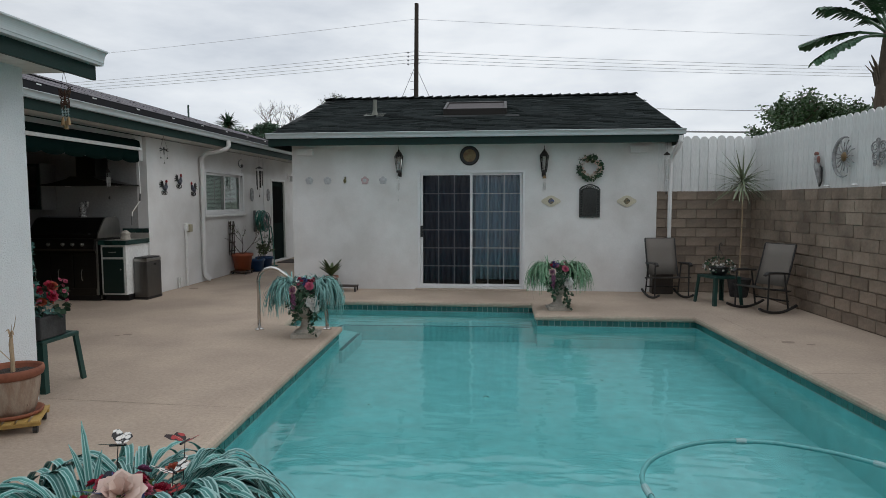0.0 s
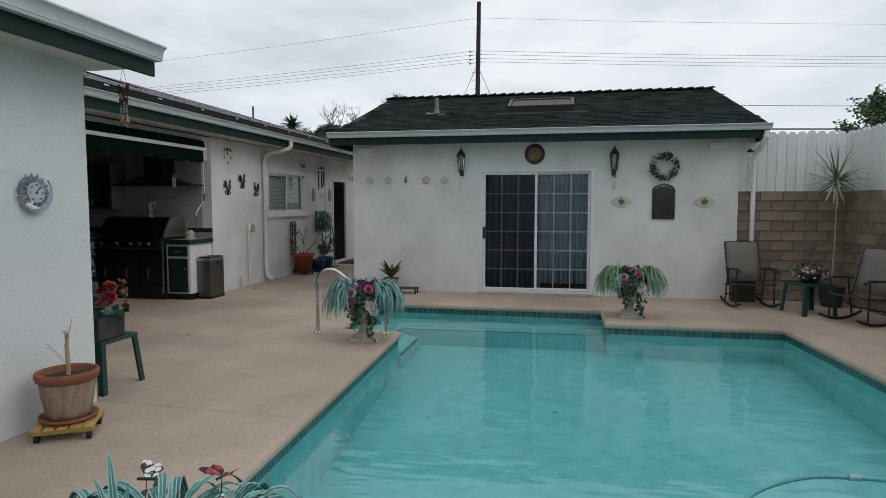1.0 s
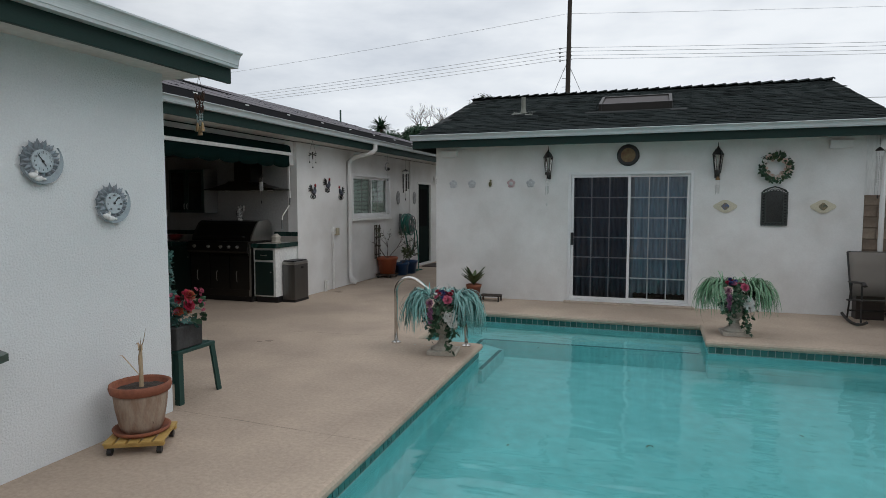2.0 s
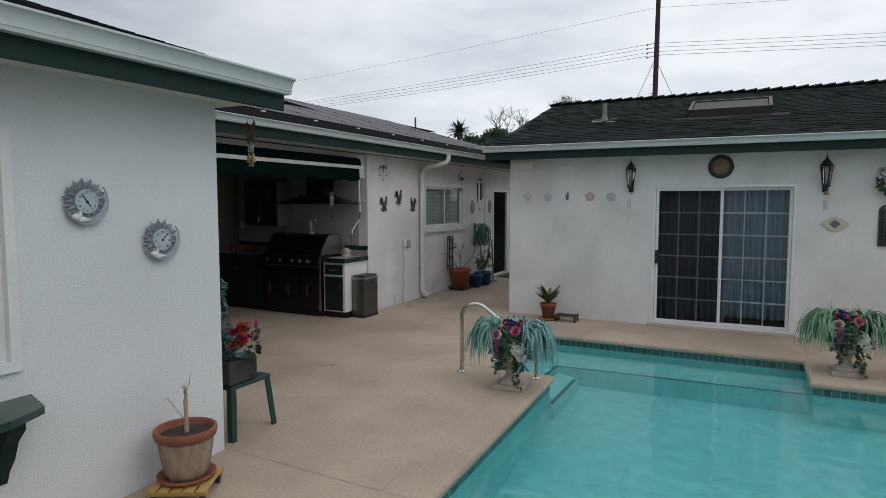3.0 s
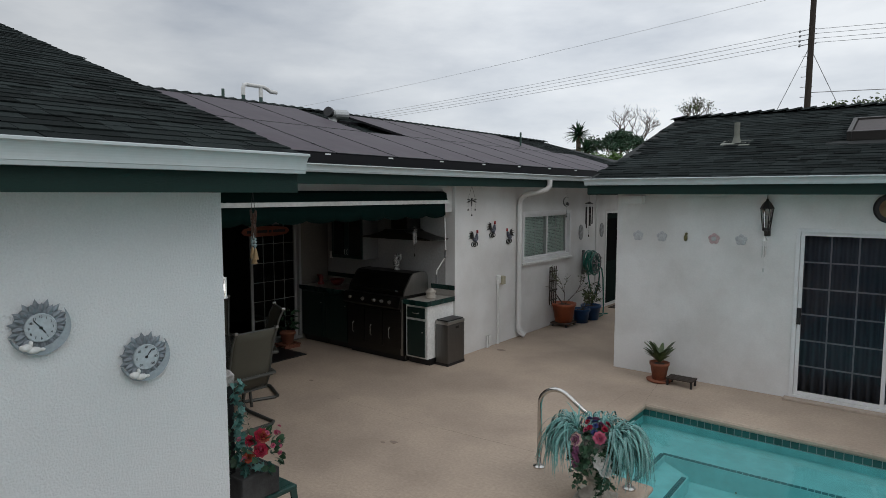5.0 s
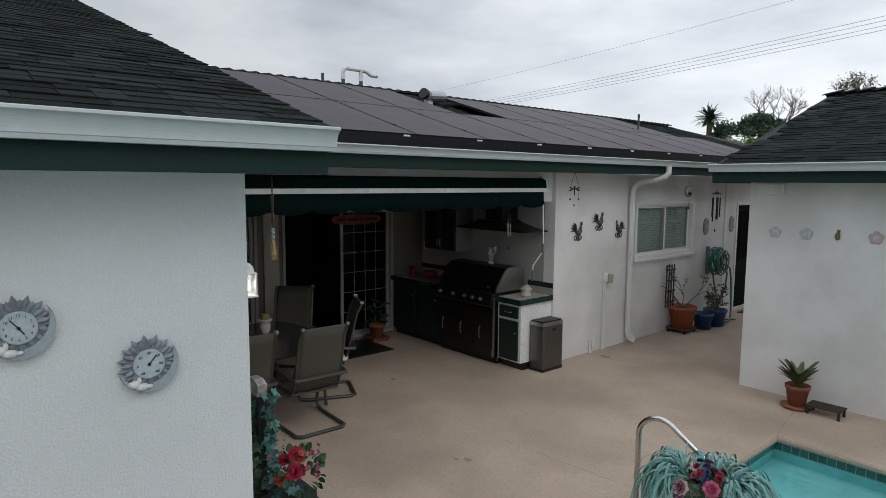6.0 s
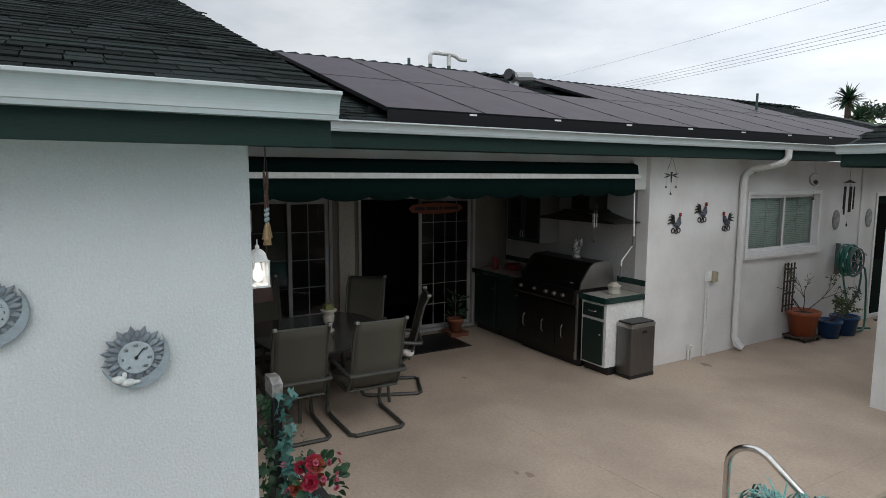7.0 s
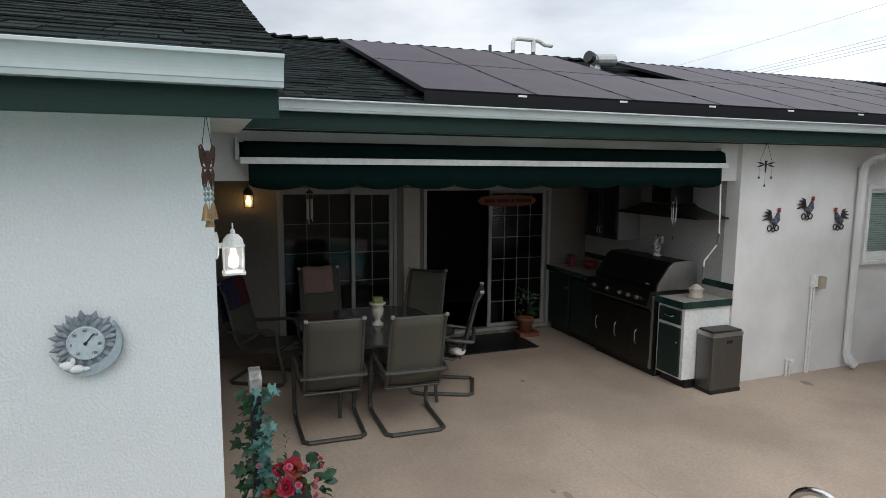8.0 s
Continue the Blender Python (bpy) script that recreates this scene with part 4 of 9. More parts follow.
SOLAR, N_, L_, b_ = mat_base("dark_solar_glass", (0.022, 0.017, 0.024), 0.4, 0.0, 0.4)
b_.inputs["IOR"].default_value = 1.18
co_ = N_.new("ShaderNodeTexCoord")
br_ = N_.new("ShaderNodeTexBrick")
br_.offset = 0.0
for k_, v_ in (("Scale", 1.0), ("Mortar Size", 0.0035), ("Brick Width", 0.156), ("Row Height", 0.156)):
    br_.inputs[k_].default_value = v_
br_.inputs["Color1"].default_value = (0.046, 0.034, 0.045, 1)
br_.inputs["Color2"].default_value = (0.056, 0.042, 0.054, 1)
br_.inputs["Mortar"].default_value = (0.045, 0.040, 0.048, 1)
L_.new(co_.outputs["Object"], br_.inputs["Vector"])
dust_ = mixc(N_, L_, ramp_node(N_, L_, noise_node(N_, L_, co_.outputs["Object"], 2.2, 6), [(0.42, (0, 0, 0)), (0.75, (0.08, 0.08, 0.08))]), br_.outputs["Color"], (0.20, 0.155, 0.175))
L_.new(dust_, b_.inputs["Base Color"])
rr_ = N_.new("ShaderNodeMapRange")
rr_.inputs["To Min"].default_value, rr_.inputs["To Max"].default_value = 0.35, 0.5
L_.new(noise_node(N_, L_, co_.outputs["Object"], 1.4, 4), rr_.inputs["Value"])
L_.new(rr_.outputs["Result"], b_.inputs["Roughness"])
PANEL_FRAME = worn("black_anodised_frame", (0.008, 0.008, 0.010), (0.006, 0.006, 0.007), 0.5, 0.0, spec=0.2)

tilt = math.atan2(MRZ - MEZ, MEX - MRX)
PW, PL = 0.993, 1.655
array = thing("solar_array", (0, 0, 0), "two rows of dark framed solar panels above the shingles", "solar panels")
me_frame = bpy.data.meshes.new("solar_panel")
bm = B()
ring_frame(bm, -PW / 2 + 0.002, PW / 2 - 0.002, -PL / 2 + 0.002, PL / 2 - 0.002, 0.014, -0.036, 0.002, 0.0, XZ.inverted())
bm.to_mesh(me_frame)
bm.free()
me_frame.materials.append(PANEL_FRAME)
me_glass = bpy.data.meshes.new("glass")
bm = B()
box(bm, -PW / 2 + 0.014, -PL / 2 + 0.014, 0.0, PW / 2 - 0.014, PL / 2 - 0.014, 0.034)
bm.to_mesh(me_glass)
bm.free()
me_glass.materials.append(SOLAR)
me_clamp = bpy.data.meshes.new("clamp")
bm = B()
box(bm, -0.012, -0.02, 0.034, 0.012, 0.02, 0.044)
bm.to_mesh(me_clamp)
bm.free()
me_clamp.materials.append(BLACK)
for row in range(2):
    for k in range(10):
        if row == 1 and k in (3, 9):
            continue
        s = (0.085 + PL / 2 + row * (PL + 0.012))
        x = MEX - s * math.cos(tilt)
        y = 7.305 + PW / 2 + k * (PW + 0.01)
        z = roof_z(x) + 0.098
        p_ = piece("solar_panel", me_frame, array, Matrix.Translation((x, y, z)) @ Matrix.Rotation(tilt, 4, "Y") @ Matrix.Rotation(radians(90), 4, "Z"))
        piece("glass", me_glass, p_, Matrix.Identity(4))
        for yy in (-0.42, 0.42):
            piece("clamp", me_clamp, p_, Matrix.Translation((PW / 2, yy, 0)))
rl = array
for s in (0.38, 1.35, 2.05, 3.02):
    bm = B()
    x = MEX - s * math.cos(tilt)
    box(bm, x - 0.02, 7.26, roof_z(x) + 0.035, x + 0.02, 17.3, roof_z(x) + 0.072)
    for y in (7.24, 8.6, 10.0, 11.4, 12.8, 14.2, 15.6):
        box(bm, x - 0.03, y, roof_z(x) - 0.01, x + 0.03, y + 0.06, roof_z(x) + 0.036)
    part("rail", bm, PANEL_FRAME, rl)
# Black front skirt, which also paints in the shaded gap below the panels
x = MEX - 0.072
bm = B()
box(bm, x - 0.006, 7.31, roof_z(x) + 0.015, x + 0.006, 17.32, roof_z(x) + 0.118)
part("skirt", bm, PANEL_FRAME, rl)
for k in range(1, 10):
    bm = B()
    box(bm, x + 0.002, 7.305 + k * 1.003 - 0.18, roof_z(x) + 0.104, x + 0.010, 7.305 + k * 1.003 - 0.10, roof_z(x) + 0.120, 0.002)
    part("clip", bm, ALU, rl)

# vent pipes behind the ridge
PIPE_GREEN = worn("green_painted_pipe", (0.03, 0.07, 0.055), (0.02, 0.05, 0.04), 0.5)
PVC = worn("white_pvc", (0.70, 0.70, 0.68), (0.55, 0.55, 0.53), 0.4)
vp = thing("vent_pipe", (-11.03, 10.80, 3.60), "white bent vent pipe on green stubs behind the ridge", "vent pipe")
for y in (0.0, 0.40):
    bm = B()
    tube(bm, [(0, y, 0), (0, y, 0.82)], 0.035, 10)
    part("stub", bm, PIPE_GREEN, vp)
bm = B()
tube(bm, [(0, 0, 0.80), (0, 0, 0.94), (0, 0.02, 0.99), (0, 0.07, 1.01), (0, 0.46, 1.01), (0, 0.54, 0.99), (0.0, 0.63, 0.94), (0.0, 0.78, 0.94)], 0.04, 10)
tube(bm, [(0, 0.40, 0.80), (0, 0.40, 1.0)], 0.04, 10)
part("elbow", bm, PVC, vp)
vp = thing("vent_stub", (-11.03, 10.36, 3.60), "short dark green vent stub behind the ridge", "vent pipe")
bm = B()
tube(bm, [(0, 0, 0), (0, 0, 0.86)], 0.028, 10)
part("pipe", bm, PIPE_GREEN, vp)
# turned roof vent beside the missing panel
hv = thing("roof_vent", (-8.45, 10.75, roof_z(-8.45) - 0.15), "grey metal elbow roof vent beside the panels", "roof vent")
bm = B()
tube(bm, [(0, 0, -0.05), (0, 0, 0.22), (0.02, -0.01, 0.30), (0.06, -0.12, 0.33)], 0.075, 12)
tube(bm, [(0.03, -0.02, 0.31), (0.03, 0.28, 0.33)], 0.085, 12)
part("elbow", bm, worn("galvanised_metal", (0.45, 0.46, 0.46), (0.33, 0.34, 0.34), 0.4, 0.7), hv)
bm = B()
tube(bm, [(0.055, -0.10, 0.33), (0.075, -0.17, 0.345)], 0.082, 12)
part("mouth", bm, BLACK, hv)
vs = thing("vent_stub", (-7.7, 15.6, roof_z(-7.7)), "thin grey vent pipe rising from the shingles", "vent pipe")
bm = B()
tube(bm, [(0, 0, -0.05), (0, 0, 0.42)], 0.022, 8)
part("pipe", bm, PIPE_GREEN, vs)


def gh_z(y):
    return EZ + (RZ - EZ) * (y - EY) / (RY - EY)


# skylight and vent on the guest house
gt = math.atan2(RZ - EZ, RY - EY)
sk = thing("skylight", (-0.76, 13.55, gh_z(13.55)), "bronze framed skylight with grey dome on shingles", "skylight")
R = Matrix.Rotation(gt, 4, "X")
bm = B()
ring_frame(bm, -0.60, 0.60, -0.43, 0.43, 0.05, -0.14, 0.0, 0.006, R @ XZ.inverted())
part("curb", bm, worn("dark_bronze", (0.03, 0.027, 0.025), (0.022, 0.02, 0.018), 0.5), sk)
bm = B()
box(bm, -0.545, -0.375, 0.09, 0.545, 0.375, 0.115, 0.01, R)
part("dome", bm, worn("cloudy_grey_acrylic", (0.10, 0.09, 0.09), (0.07, 0.062, 0.062), 0.6, s1=2, s2=20, spec=0.1), sk)
bm = B()
box(bm, -0.82, -0.62, 0.012, 0.82, -0.45, 0.020, m=R)
part("flashing", bm, ROOF_FELT, sk)
vs = thing("roof_vent", (-2.72, 13.33, gh_z(13.33)), "grey green vent pipe with flashing on the shingles", "vent pipe")
GREY_GREEN = worn("grey_green_metal", (0.17, 0.18, 0.15), (0.12, 0.13, 0.105), 0.55)
bm = B()
lathe(bm, [(0.075, -0.03), (0.055, 0.04), (0.040, 0.10), (0.038, 0.30)], 14)
part("pipe", bm, GREY_GREEN, vs)
bm = B()
box(bm, -0.20, -0.19, 0.010, 0.20, 0.17, 0.018, m=R)
part("flashing", bm, GREY_GREEN, vs)

# ---- plants and flowers ----
def leaf_mat(name, a, b, rough=0.5, stripe=None):
    """Leaf colour, varied leaf by leaf."""
    m, N, L, bs = mat_base(name, a, rough)
    rnd = N.new("ShaderNodeNewGeometry").outputs["Random Per Island"]
    c = ramp_node(N, L, rnd, [(0.0, b), (1.0, a)])
    if stripe:
        uv = N.new("ShaderNodeUVMap")
        sp = N.new("ShaderNodeSeparateXYZ")
        L.new(uv.outputs["UV"], sp.inputs[0])
        f = ramp_node(N, L, sp.outputs["X"], [(0.12, (0.75, 0.75, 0.75)), (0.22, (0, 0, 0)), (0.42, (0, 0, 0)), (0.47, (0.85, 0.85, 0.85)), (0.53, (0.85, 0.85, 0.85)), (0.58, (0, 0, 0)), (0.80, (0, 0, 0)), (0.90, (0.75, 0.75, 0.75))])
        c = mixc(N, L, f, c, stripe)
    L.new(c, bs.inputs["Base Color"])
    return m


SPIDER = leaf_mat("striped_aqua_leaf", (0.05, 0.25, 0.22), (0.02, 0.11, 0.10), 0.4, (0.34, 0.54, 0.51))
SPIDER_GREEN = leaf_mat("striped_green_leaf", (0.05, 0.20, 0.075), (0.025, 0.11, 0.04), 0.45, (0.36, 0.52, 0.36))
LEAF_DARK = leaf_mat("dark_green_leaf", (0.030, 0.085, 0.038), (0.014, 0.042, 0.020))
LEAF_IVY = leaf_mat("blue_green_ivy_leaf", (0.075, 0.20, 0.18), (0.022, 0.075, 0.062))
LEAF_FRESH = leaf_mat("fresh_green_leaf", (0.14, 0.24, 0.05), (0.06, 0.13, 0.03))
LEAF_OLIVE = leaf_mat("olive_leaf", (0.10, 0.14, 0.05), (0.05, 0.07, 0.03))
RED_PETAL = leaf_mat("red_petal", (0.40, 0.014, 0.050), (0.20, 0.006, 0.022))
PINK_PETAL = leaf_mat("pink_petal", (0.55, 0.14, 0.22), (0.40, 0.07, 0.13))
MAUVE_PETAL = leaf_mat("mauve_petal", (0.30, 0.12, 0.22), (0.20, 0.06, 0.14))
WHITE_PETAL = leaf_mat("white_petal", (0.75, 0.73, 0.70), (0.62, 0.58, 0.55))
BLUE_PETAL = leaf_mat("blue_petal", (0.05, 0.08, 0.24), (0.03, 0.04, 0.14))
ORANGE_PETAL = leaf_mat("rust_petal", (0.42, 0.10, 0.05), (0.26, 0.05, 0.03))
CREAM_PETAL = leaf_mat("cream_petal", (0.68, 0.55, 0.48), (0.60, 0.42, 0.36))
DRY = worn("dry_straw_stem", (0.40, 0.30, 0.19), (0.27, 0.19, 0.12), 0.9, s1=10, s2=60)
BARK = worn("grey_brown_bark", (0.13, 0.10, 0.075), (0.07, 0.055, 0.042), 0.95, s1=6, s2=40, bump=0.6, bscale=25)
TWIG = worn("thin_brown_twig", (0.11, 0.085, 0.07), (0.07, 0.055, 0.045), 0.9)
SOIL = worn("dark_potting_soil", (0.045, 0.032, 0.025), (0.025, 0.018, 0.014), 0.98, s1=20, s2=90, bump=0.8, bscale=70)
TERRACOTTA = worn("terracotta", (0.27, 0.095, 0.05), (0.18, 0.06, 0.035), 0.85, s1=5, s2=40, amount=0.8, bump=0.2)
CAST_STONE = worn("cast_stone", (0.48, 0.44, 0.38), (0.34, 0.31, 0.27), 0.92, s1=5, s2=40, amount=0.8, bump=0.4, bscale=60)


class Leaves:
    """Gathers many leaves into one mesh, with uv.x across the blade."""
    def __init__(self):
        self.v, self.f, self.uv = [], [], []

    def blade(self, pts, widths, up=Vector((0, 0, 1)), crease=0.25):
        k = len(self.v)
        n = len(pts)
        for i, p in enumerate(pts):
            p = Vector(p)
            d = (Vector(pts[min(i + 1, n - 1)]) - Vector(pts[max(i - 1, 0)]))
            s = d.cross(up)
            if s.length < 1e-5:
                s = Vector((1, 0, 0))
            s.normalize()
            nn = s.cross(d).normalized()
            w = widths[i]
            self.v += [tuple(p - s * w + nn * w * crease), tuple(p), tuple(p + s * w + nn * w * crease)]
        for i in range(n - 1):
            a = k + 3 * i
            self.f += [(a, a + 1, a + 4, a + 3), (a + 1, a + 2, a + 5, a + 4)]
            self.uv += [0.0, 0.5, 0.5, 0.0, 0.5, 1.0, 1.0, 0.5]

    def poly(self, c, d, nrm, outline):
        """A flat leaf at c, pointing along d, facing nrm, from (across, along) pairs."""
        c, d, nrm = Vector(c), Vector(d).normalized(), Vector(nrm)
        s = d.cross(nrm)
        if s.length < 1e-5:
            s = d.orthogonal()
        s.normalize()
        nn = s.cross(d)
        k = len(self.v)
        for a, b in outline:
            self.v.append(tuple(c + s * a + d * b + nn * (abs(a) * 0.35 - b * b * 1.5)))
        self.f.append(tuple(range(k, k + len(outline))))
        self.uv += [0.0] * len(outline)

    def build(self, name, material, parent, label="", kind=""):
        me = bpy.data.meshes.new(name)
        me.from_pydata(self.v, [], self.f)
        lay = me.uv_layers.new(name="UVMap")
        for i, u in enumerate(self.uv):
            lay.data[i].uv = (u, 0.5)
        me.materials.append(material)
        ob = new(name, me)
        ob.parent = parent
        if label:
            ob["label"] = label
        if kind:
            ob["kind"] = kind
        return ob


def oval(l, w):
    return [(0, 0), (w * 0.8, l * 0.3), (w, l * 0.55), (w * 0.55, l * 0.85), (0, l), (-w * 0.55, l * 0.85), (-w, l * 0.55), (-w * 0.8, l * 0.3)]


def ivy_shape(s):
    return [(0, 0), (0.32 * s, -0.12 * s), (0.55 * s, 0.12 * s), (0.34 * s, 0.28 * s), (0.58 * s, 0.62 * s), (0.22 * s, 0.58 * s), (0, 1.0 * s), (-0.22 * s, 0.58 * s), (-0.58 * s, 0.62 * s), (-0.34 * s, 0.28 * s), (-0.55 * s, 0.12 * s), (-0.32 * s, -0.12 * s)]


def rnd_dir(r, zmin=-0.2, zmax=1.0):
    a, z = r.uniform(0, 2 * math.pi), r.uniform(zmin, zmax)
    q = math.sqrt(max(0, 1 - z * z))
    return Vector((q * math.cos(a), q * math.sin(a), z))


def spider_blades(lv, c, r, n, reach, droop, lift=0.16, w=0.011, a0=0.0, a1=2 * math.pi):
    for _ in range(n):
        a = r.uniform(a0, a1)
        L = reach * r.uniform(0.55, 1.1)
        h = lift * r.uniform(0.3, 1.3)
        dz = droop * r.uniform(0.15, 1.1)
        d = Vector((math.cos(a), math.sin(a), 0))
        s0 = Vector(c) + d * 0.03 + Vector((r.uniform(-0.05, 0.05), r.uniform(-0.05, 0.05), r.uniform(-0.02, 0.02)))
        side = Vector((-d.y, d.x, 0)) * r.uniform(-0.16, 0.16)
        pts, ws = [], []
        for i in range(15):
            t = i / 14
            x = L * (1 - (1 - t) ** 1.8)
            z = h * 4 * t * (1 - t) * (1.15 - t) - dz * t ** 2.6
            pts.append(s0 + d * x + side * t * t + Vector((0, 0, z)))
            ws.append(w * (0.55 + 1.2 * t) * (1.0 if t < 0.45 else max(0.05, 1.45 - 1.4 * t)))
        lv.blade(pts, ws)


def bloom(bm, c, r, petals=12, up=(0, 0, 1), rng_=None):
    """A many-petalled flower head: cupped petals in rings."""
    c, up = Vector(c), Vector(up).normalized()
    q = up.to_track_quat("Z", "Y").to_matrix()
    for ring, (rr, tilt_, k) in enumerate(((0.25, 78, 4), (0.55, 58, 6), (0.85, 32, 7), (1.0, 10, 8))):
        for i in range(k):
            a = 2 * math.pi * (i + 0.37 * ring) / k + rng_.uniform(-0.15, 0.15)
            d = Vector((math.cos(a), math.sin(a), 0))
            s = Vector((-d.y, d.x, 0))
            tl = radians(tilt_)
            out = d * math.cos(tl) + Vector((0, 0, 1)) * math.sin(tl)
            w = r * 0.48
            L = r * 0.72
            b = d * r * rr * 0.30
            pts = [b - s * w * 0.35, b + s * w * 0.35, b + out * L * 0.6 + s * w, b + out * L + d * r * 0.08, b + out * L * 0.6 - s * w]
            bm.faces.new([bm.verts.new(c + q @ p) for p in pts])


def flower(parent, c, r, material, rng_, up=(0, 0, 1), name="flower"):
    bm = B()
    bloom(bm, c, r, 12, up, rng_)
    return part(name, bm, material, parent, smooth=True)


def urn_body(parent, scale=1.0):
    """A cast stone garden urn: square plinth, turned foot and scalloped bowl."""
    s = scale
    bm = B()
    box(bm, -0.155 * s, -0.155 * s, 0.0, 0.155 * s, 0.155 * s, 0.045 * s, 0.008)
    part("plinth", bm, CAST_STONE, parent)
    bm = B()
    lathe(bm, [(0.135 * s, 0.044 * s), (0.13 * s, 0.065 * s), (0.105 * s, 0.08 * s), (0.075 * s, 0.10 * s), (0.055 * s, 0.14 * s), (0.05 * s, 0.17 * s), (0.07 * s, 0.185 * s), (0.07 * s, 0.20 * s), (0.05 * s, 0.215 * s)], 24)
    part("foot", bm, CAST_STONE, parent, smooth=True)
    bm = B()
    lathe(bm, [(0.05 * s, 0.21 * s), (0.09 * s, 0.225 * s), (0.14 * s, 0.26 * s), (0.165 * s, 0.31 * s), (0.17 * s, 0.36 * s), (0.165 * s, 0.42 * s), (0.18 * s, 0.45 * s), (0.205 * s, 0.465 * s), (0.205 * s, 0.48 * s), (0.17 * s, 0.475 * s), (0.14 * s, 0.44 * s)], 32, ribs=12, depth=0.022)
    part("bowl", bm, CAST_STONE, parent, smooth=True)


def vine(lv, start, end, r, n=14, size=0.035, sag=0.03, spread=0.03):
    a, b = Vector(start), Vector(end)
    for i in range(n):
        t = (i + r.random()) / n
        p = a.lerp(b, t) + Vector((r.uniform(-spread, spread), r.uniform(-spread, spread), -sag * math.sin(math.pi * t)))
        d = rnd_dir(r, -0.9, 0.2)
        lv.poly(p, d, rnd_dir(r, 0.1, 1.0), ivy_shape(size * r.uniform(0.7, 1.25)))


def flower_urn(loc, seed, label, spider, rz=0.0, broad=1.0, share=1.0):
    """A stone urn overflowing with striped grass leaves, ivy and cloth flowers."""
    r = random.Random(seed)
    u = thing("flower_urn", loc, label, "planter", "flower urns by the pool", rz)
    urn_body(u)
    lv = Leaves()
    # tufts at both sides arch outward; the front stays open for ivy and blooms
    for c, a0, a1, n_ in (((-0.14, 0.0, 0.53), 2.1, 4.3, 225), ((0.14, 0.0, 0.53), -1.1, 1.1, 225), ((0.0, 0.10, 0.54), 0.3, 2.9, 60), ((-0.06, -0.06, 0.53), 3.4, 4.2, 10), ((0.08, -0.05, 0.53), 5.1, 6.0, 12)):
        spider_blades(lv, c, r, int(n_ * share), 0.26 * broad ** 0.45, 0.27, 0.17, 0.0082 * broad, a0, a1)
    for k in range(9 if broad == 1.0 else 0):
        a = r.uniform(0, 6.28)
        q = r.uniform(0.18, 0.30)
        b = Vector((0.15 * (1 if k % 2 else -1), 0.0, 0.54))
        lv.blade([b + Vector((math.cos(a) * q * 0.5 * t * t, math.sin(a) * q * 0.5 * t * t, q * (1.15 * t - 0.35 * t * t))) for t in (0, 0.3, 0.6, 0.85, 1.0)], [0.007 * broad, 0.008 * broad, 0.007 * broad, 0.005 * broad, 0.0008])
    lv.build("grass_leaves", spider, u, "arching striped artificial grass leaves", "stuff")
    lv = Leaves()
    for a, low in ((-2.25, 0.30), (-2.0, 0.16), (-1.8, 0.24), (-1.5, 0.34), (-1.2, 0.10), (-1.05, 0.04), (-0.8, 0.22), (-0.4, 0.32), (-2.7, 0.36), (0.6, 0.3), (2.2, 0.3)):
        b = Vector((0.16 * math.cos(a), 0.16 * math.sin(a), 0.49))
        e = Vector((0.225 * math.cos(a), 0.225 * math.sin(a), low))
        vine(lv, b, e, r, int(14 + 55 * (0.49 - low)), 0.046, -0.02, 0.026)
    for k in range(230):
        d = rnd_dir(r, -0.1, 1.0)
        lv.poly(Vector((0, 0, 0.47)) + Vector((d.x * 0.21, d.y * 0.21, d.z * 0.13)), rnd_dir(r, -0.3, 0.7), d, ivy_shape(r.uniform(0.03, 0.055)))
    lv.build("ivy_leaves", LEAF_DARK, u, "trailing dark green ivy", "stuff")
    mats = [RED_PETAL, MAUVE_PETAL, RED_PETAL, BLUE_PETAL, PINK_PETAL, RED_PETAL, MAUVE_PETAL, BLUE_PETAL]
    for k in range(20):
        a = r.uniform(0, 6.28)
        q = r.uniform(0.02, 0.16)
        flower(u, (q * math.cos(a), q * math.sin(a), 0.645 + r.uniform(-0.03, 0.05) - q * 0.25), r.uniform(0.022, 0.036), mats[k % 8], r, (0.6 * math.cos(a), 0.6 * math.sin(a), 0.8))
    # frilled heads at the front, a hanging mauve spray and a pale bloom against the bowl
    flower(u, (-0.115, -0.16, 0.555), 0.058, CREAM_PETAL, r, (-0.3, -1, 0.4))
    flower(u, (-0.118, -0.172, 0.56), 0.042, MAUVE_PETAL, r, (-0.3, -1, 0.4))
    flower(u, (0.07, -0.15, 0.60), 0.052, PINK_PETAL, r, (0.2, -1, 0.6))
    for k in range(8):
        flower(u, (-0.105 + 0.012 * math.sin(k * 2.1), -0.195, 0.50 - 0.024 * k), 0.026 - 0.001 * k, MAUVE_PETAL, r, (0.2 * math.sin(k * 3), -1, 0.2))
    flower(u, (0.10, -0.175, 0.43), 0.075, WHITE_PETAL, r, (0.2, -1, 0.2))
    flower(u, (0.13, -0.18, 0.36), 0.055, WHITE_PETAL, r, (0.3, -1, -0.1))
    return u


# ---- covered patio: kitchen ----
CAB_TOP = worn("pale_counter_tile", (0.34, 0.32, 0.29), (0.25, 0.235, 0.215), 0.35, s1=4, s2=30)
GREEN_TILE = worn("dark_green_edge_tile", (0.010, 0.035, 0.030), (0.007, 0.026, 0.022), 0.2, vary=0.25)
CF = 10.36                   # front of the cabinets
WALL_Y = AY - 0.002


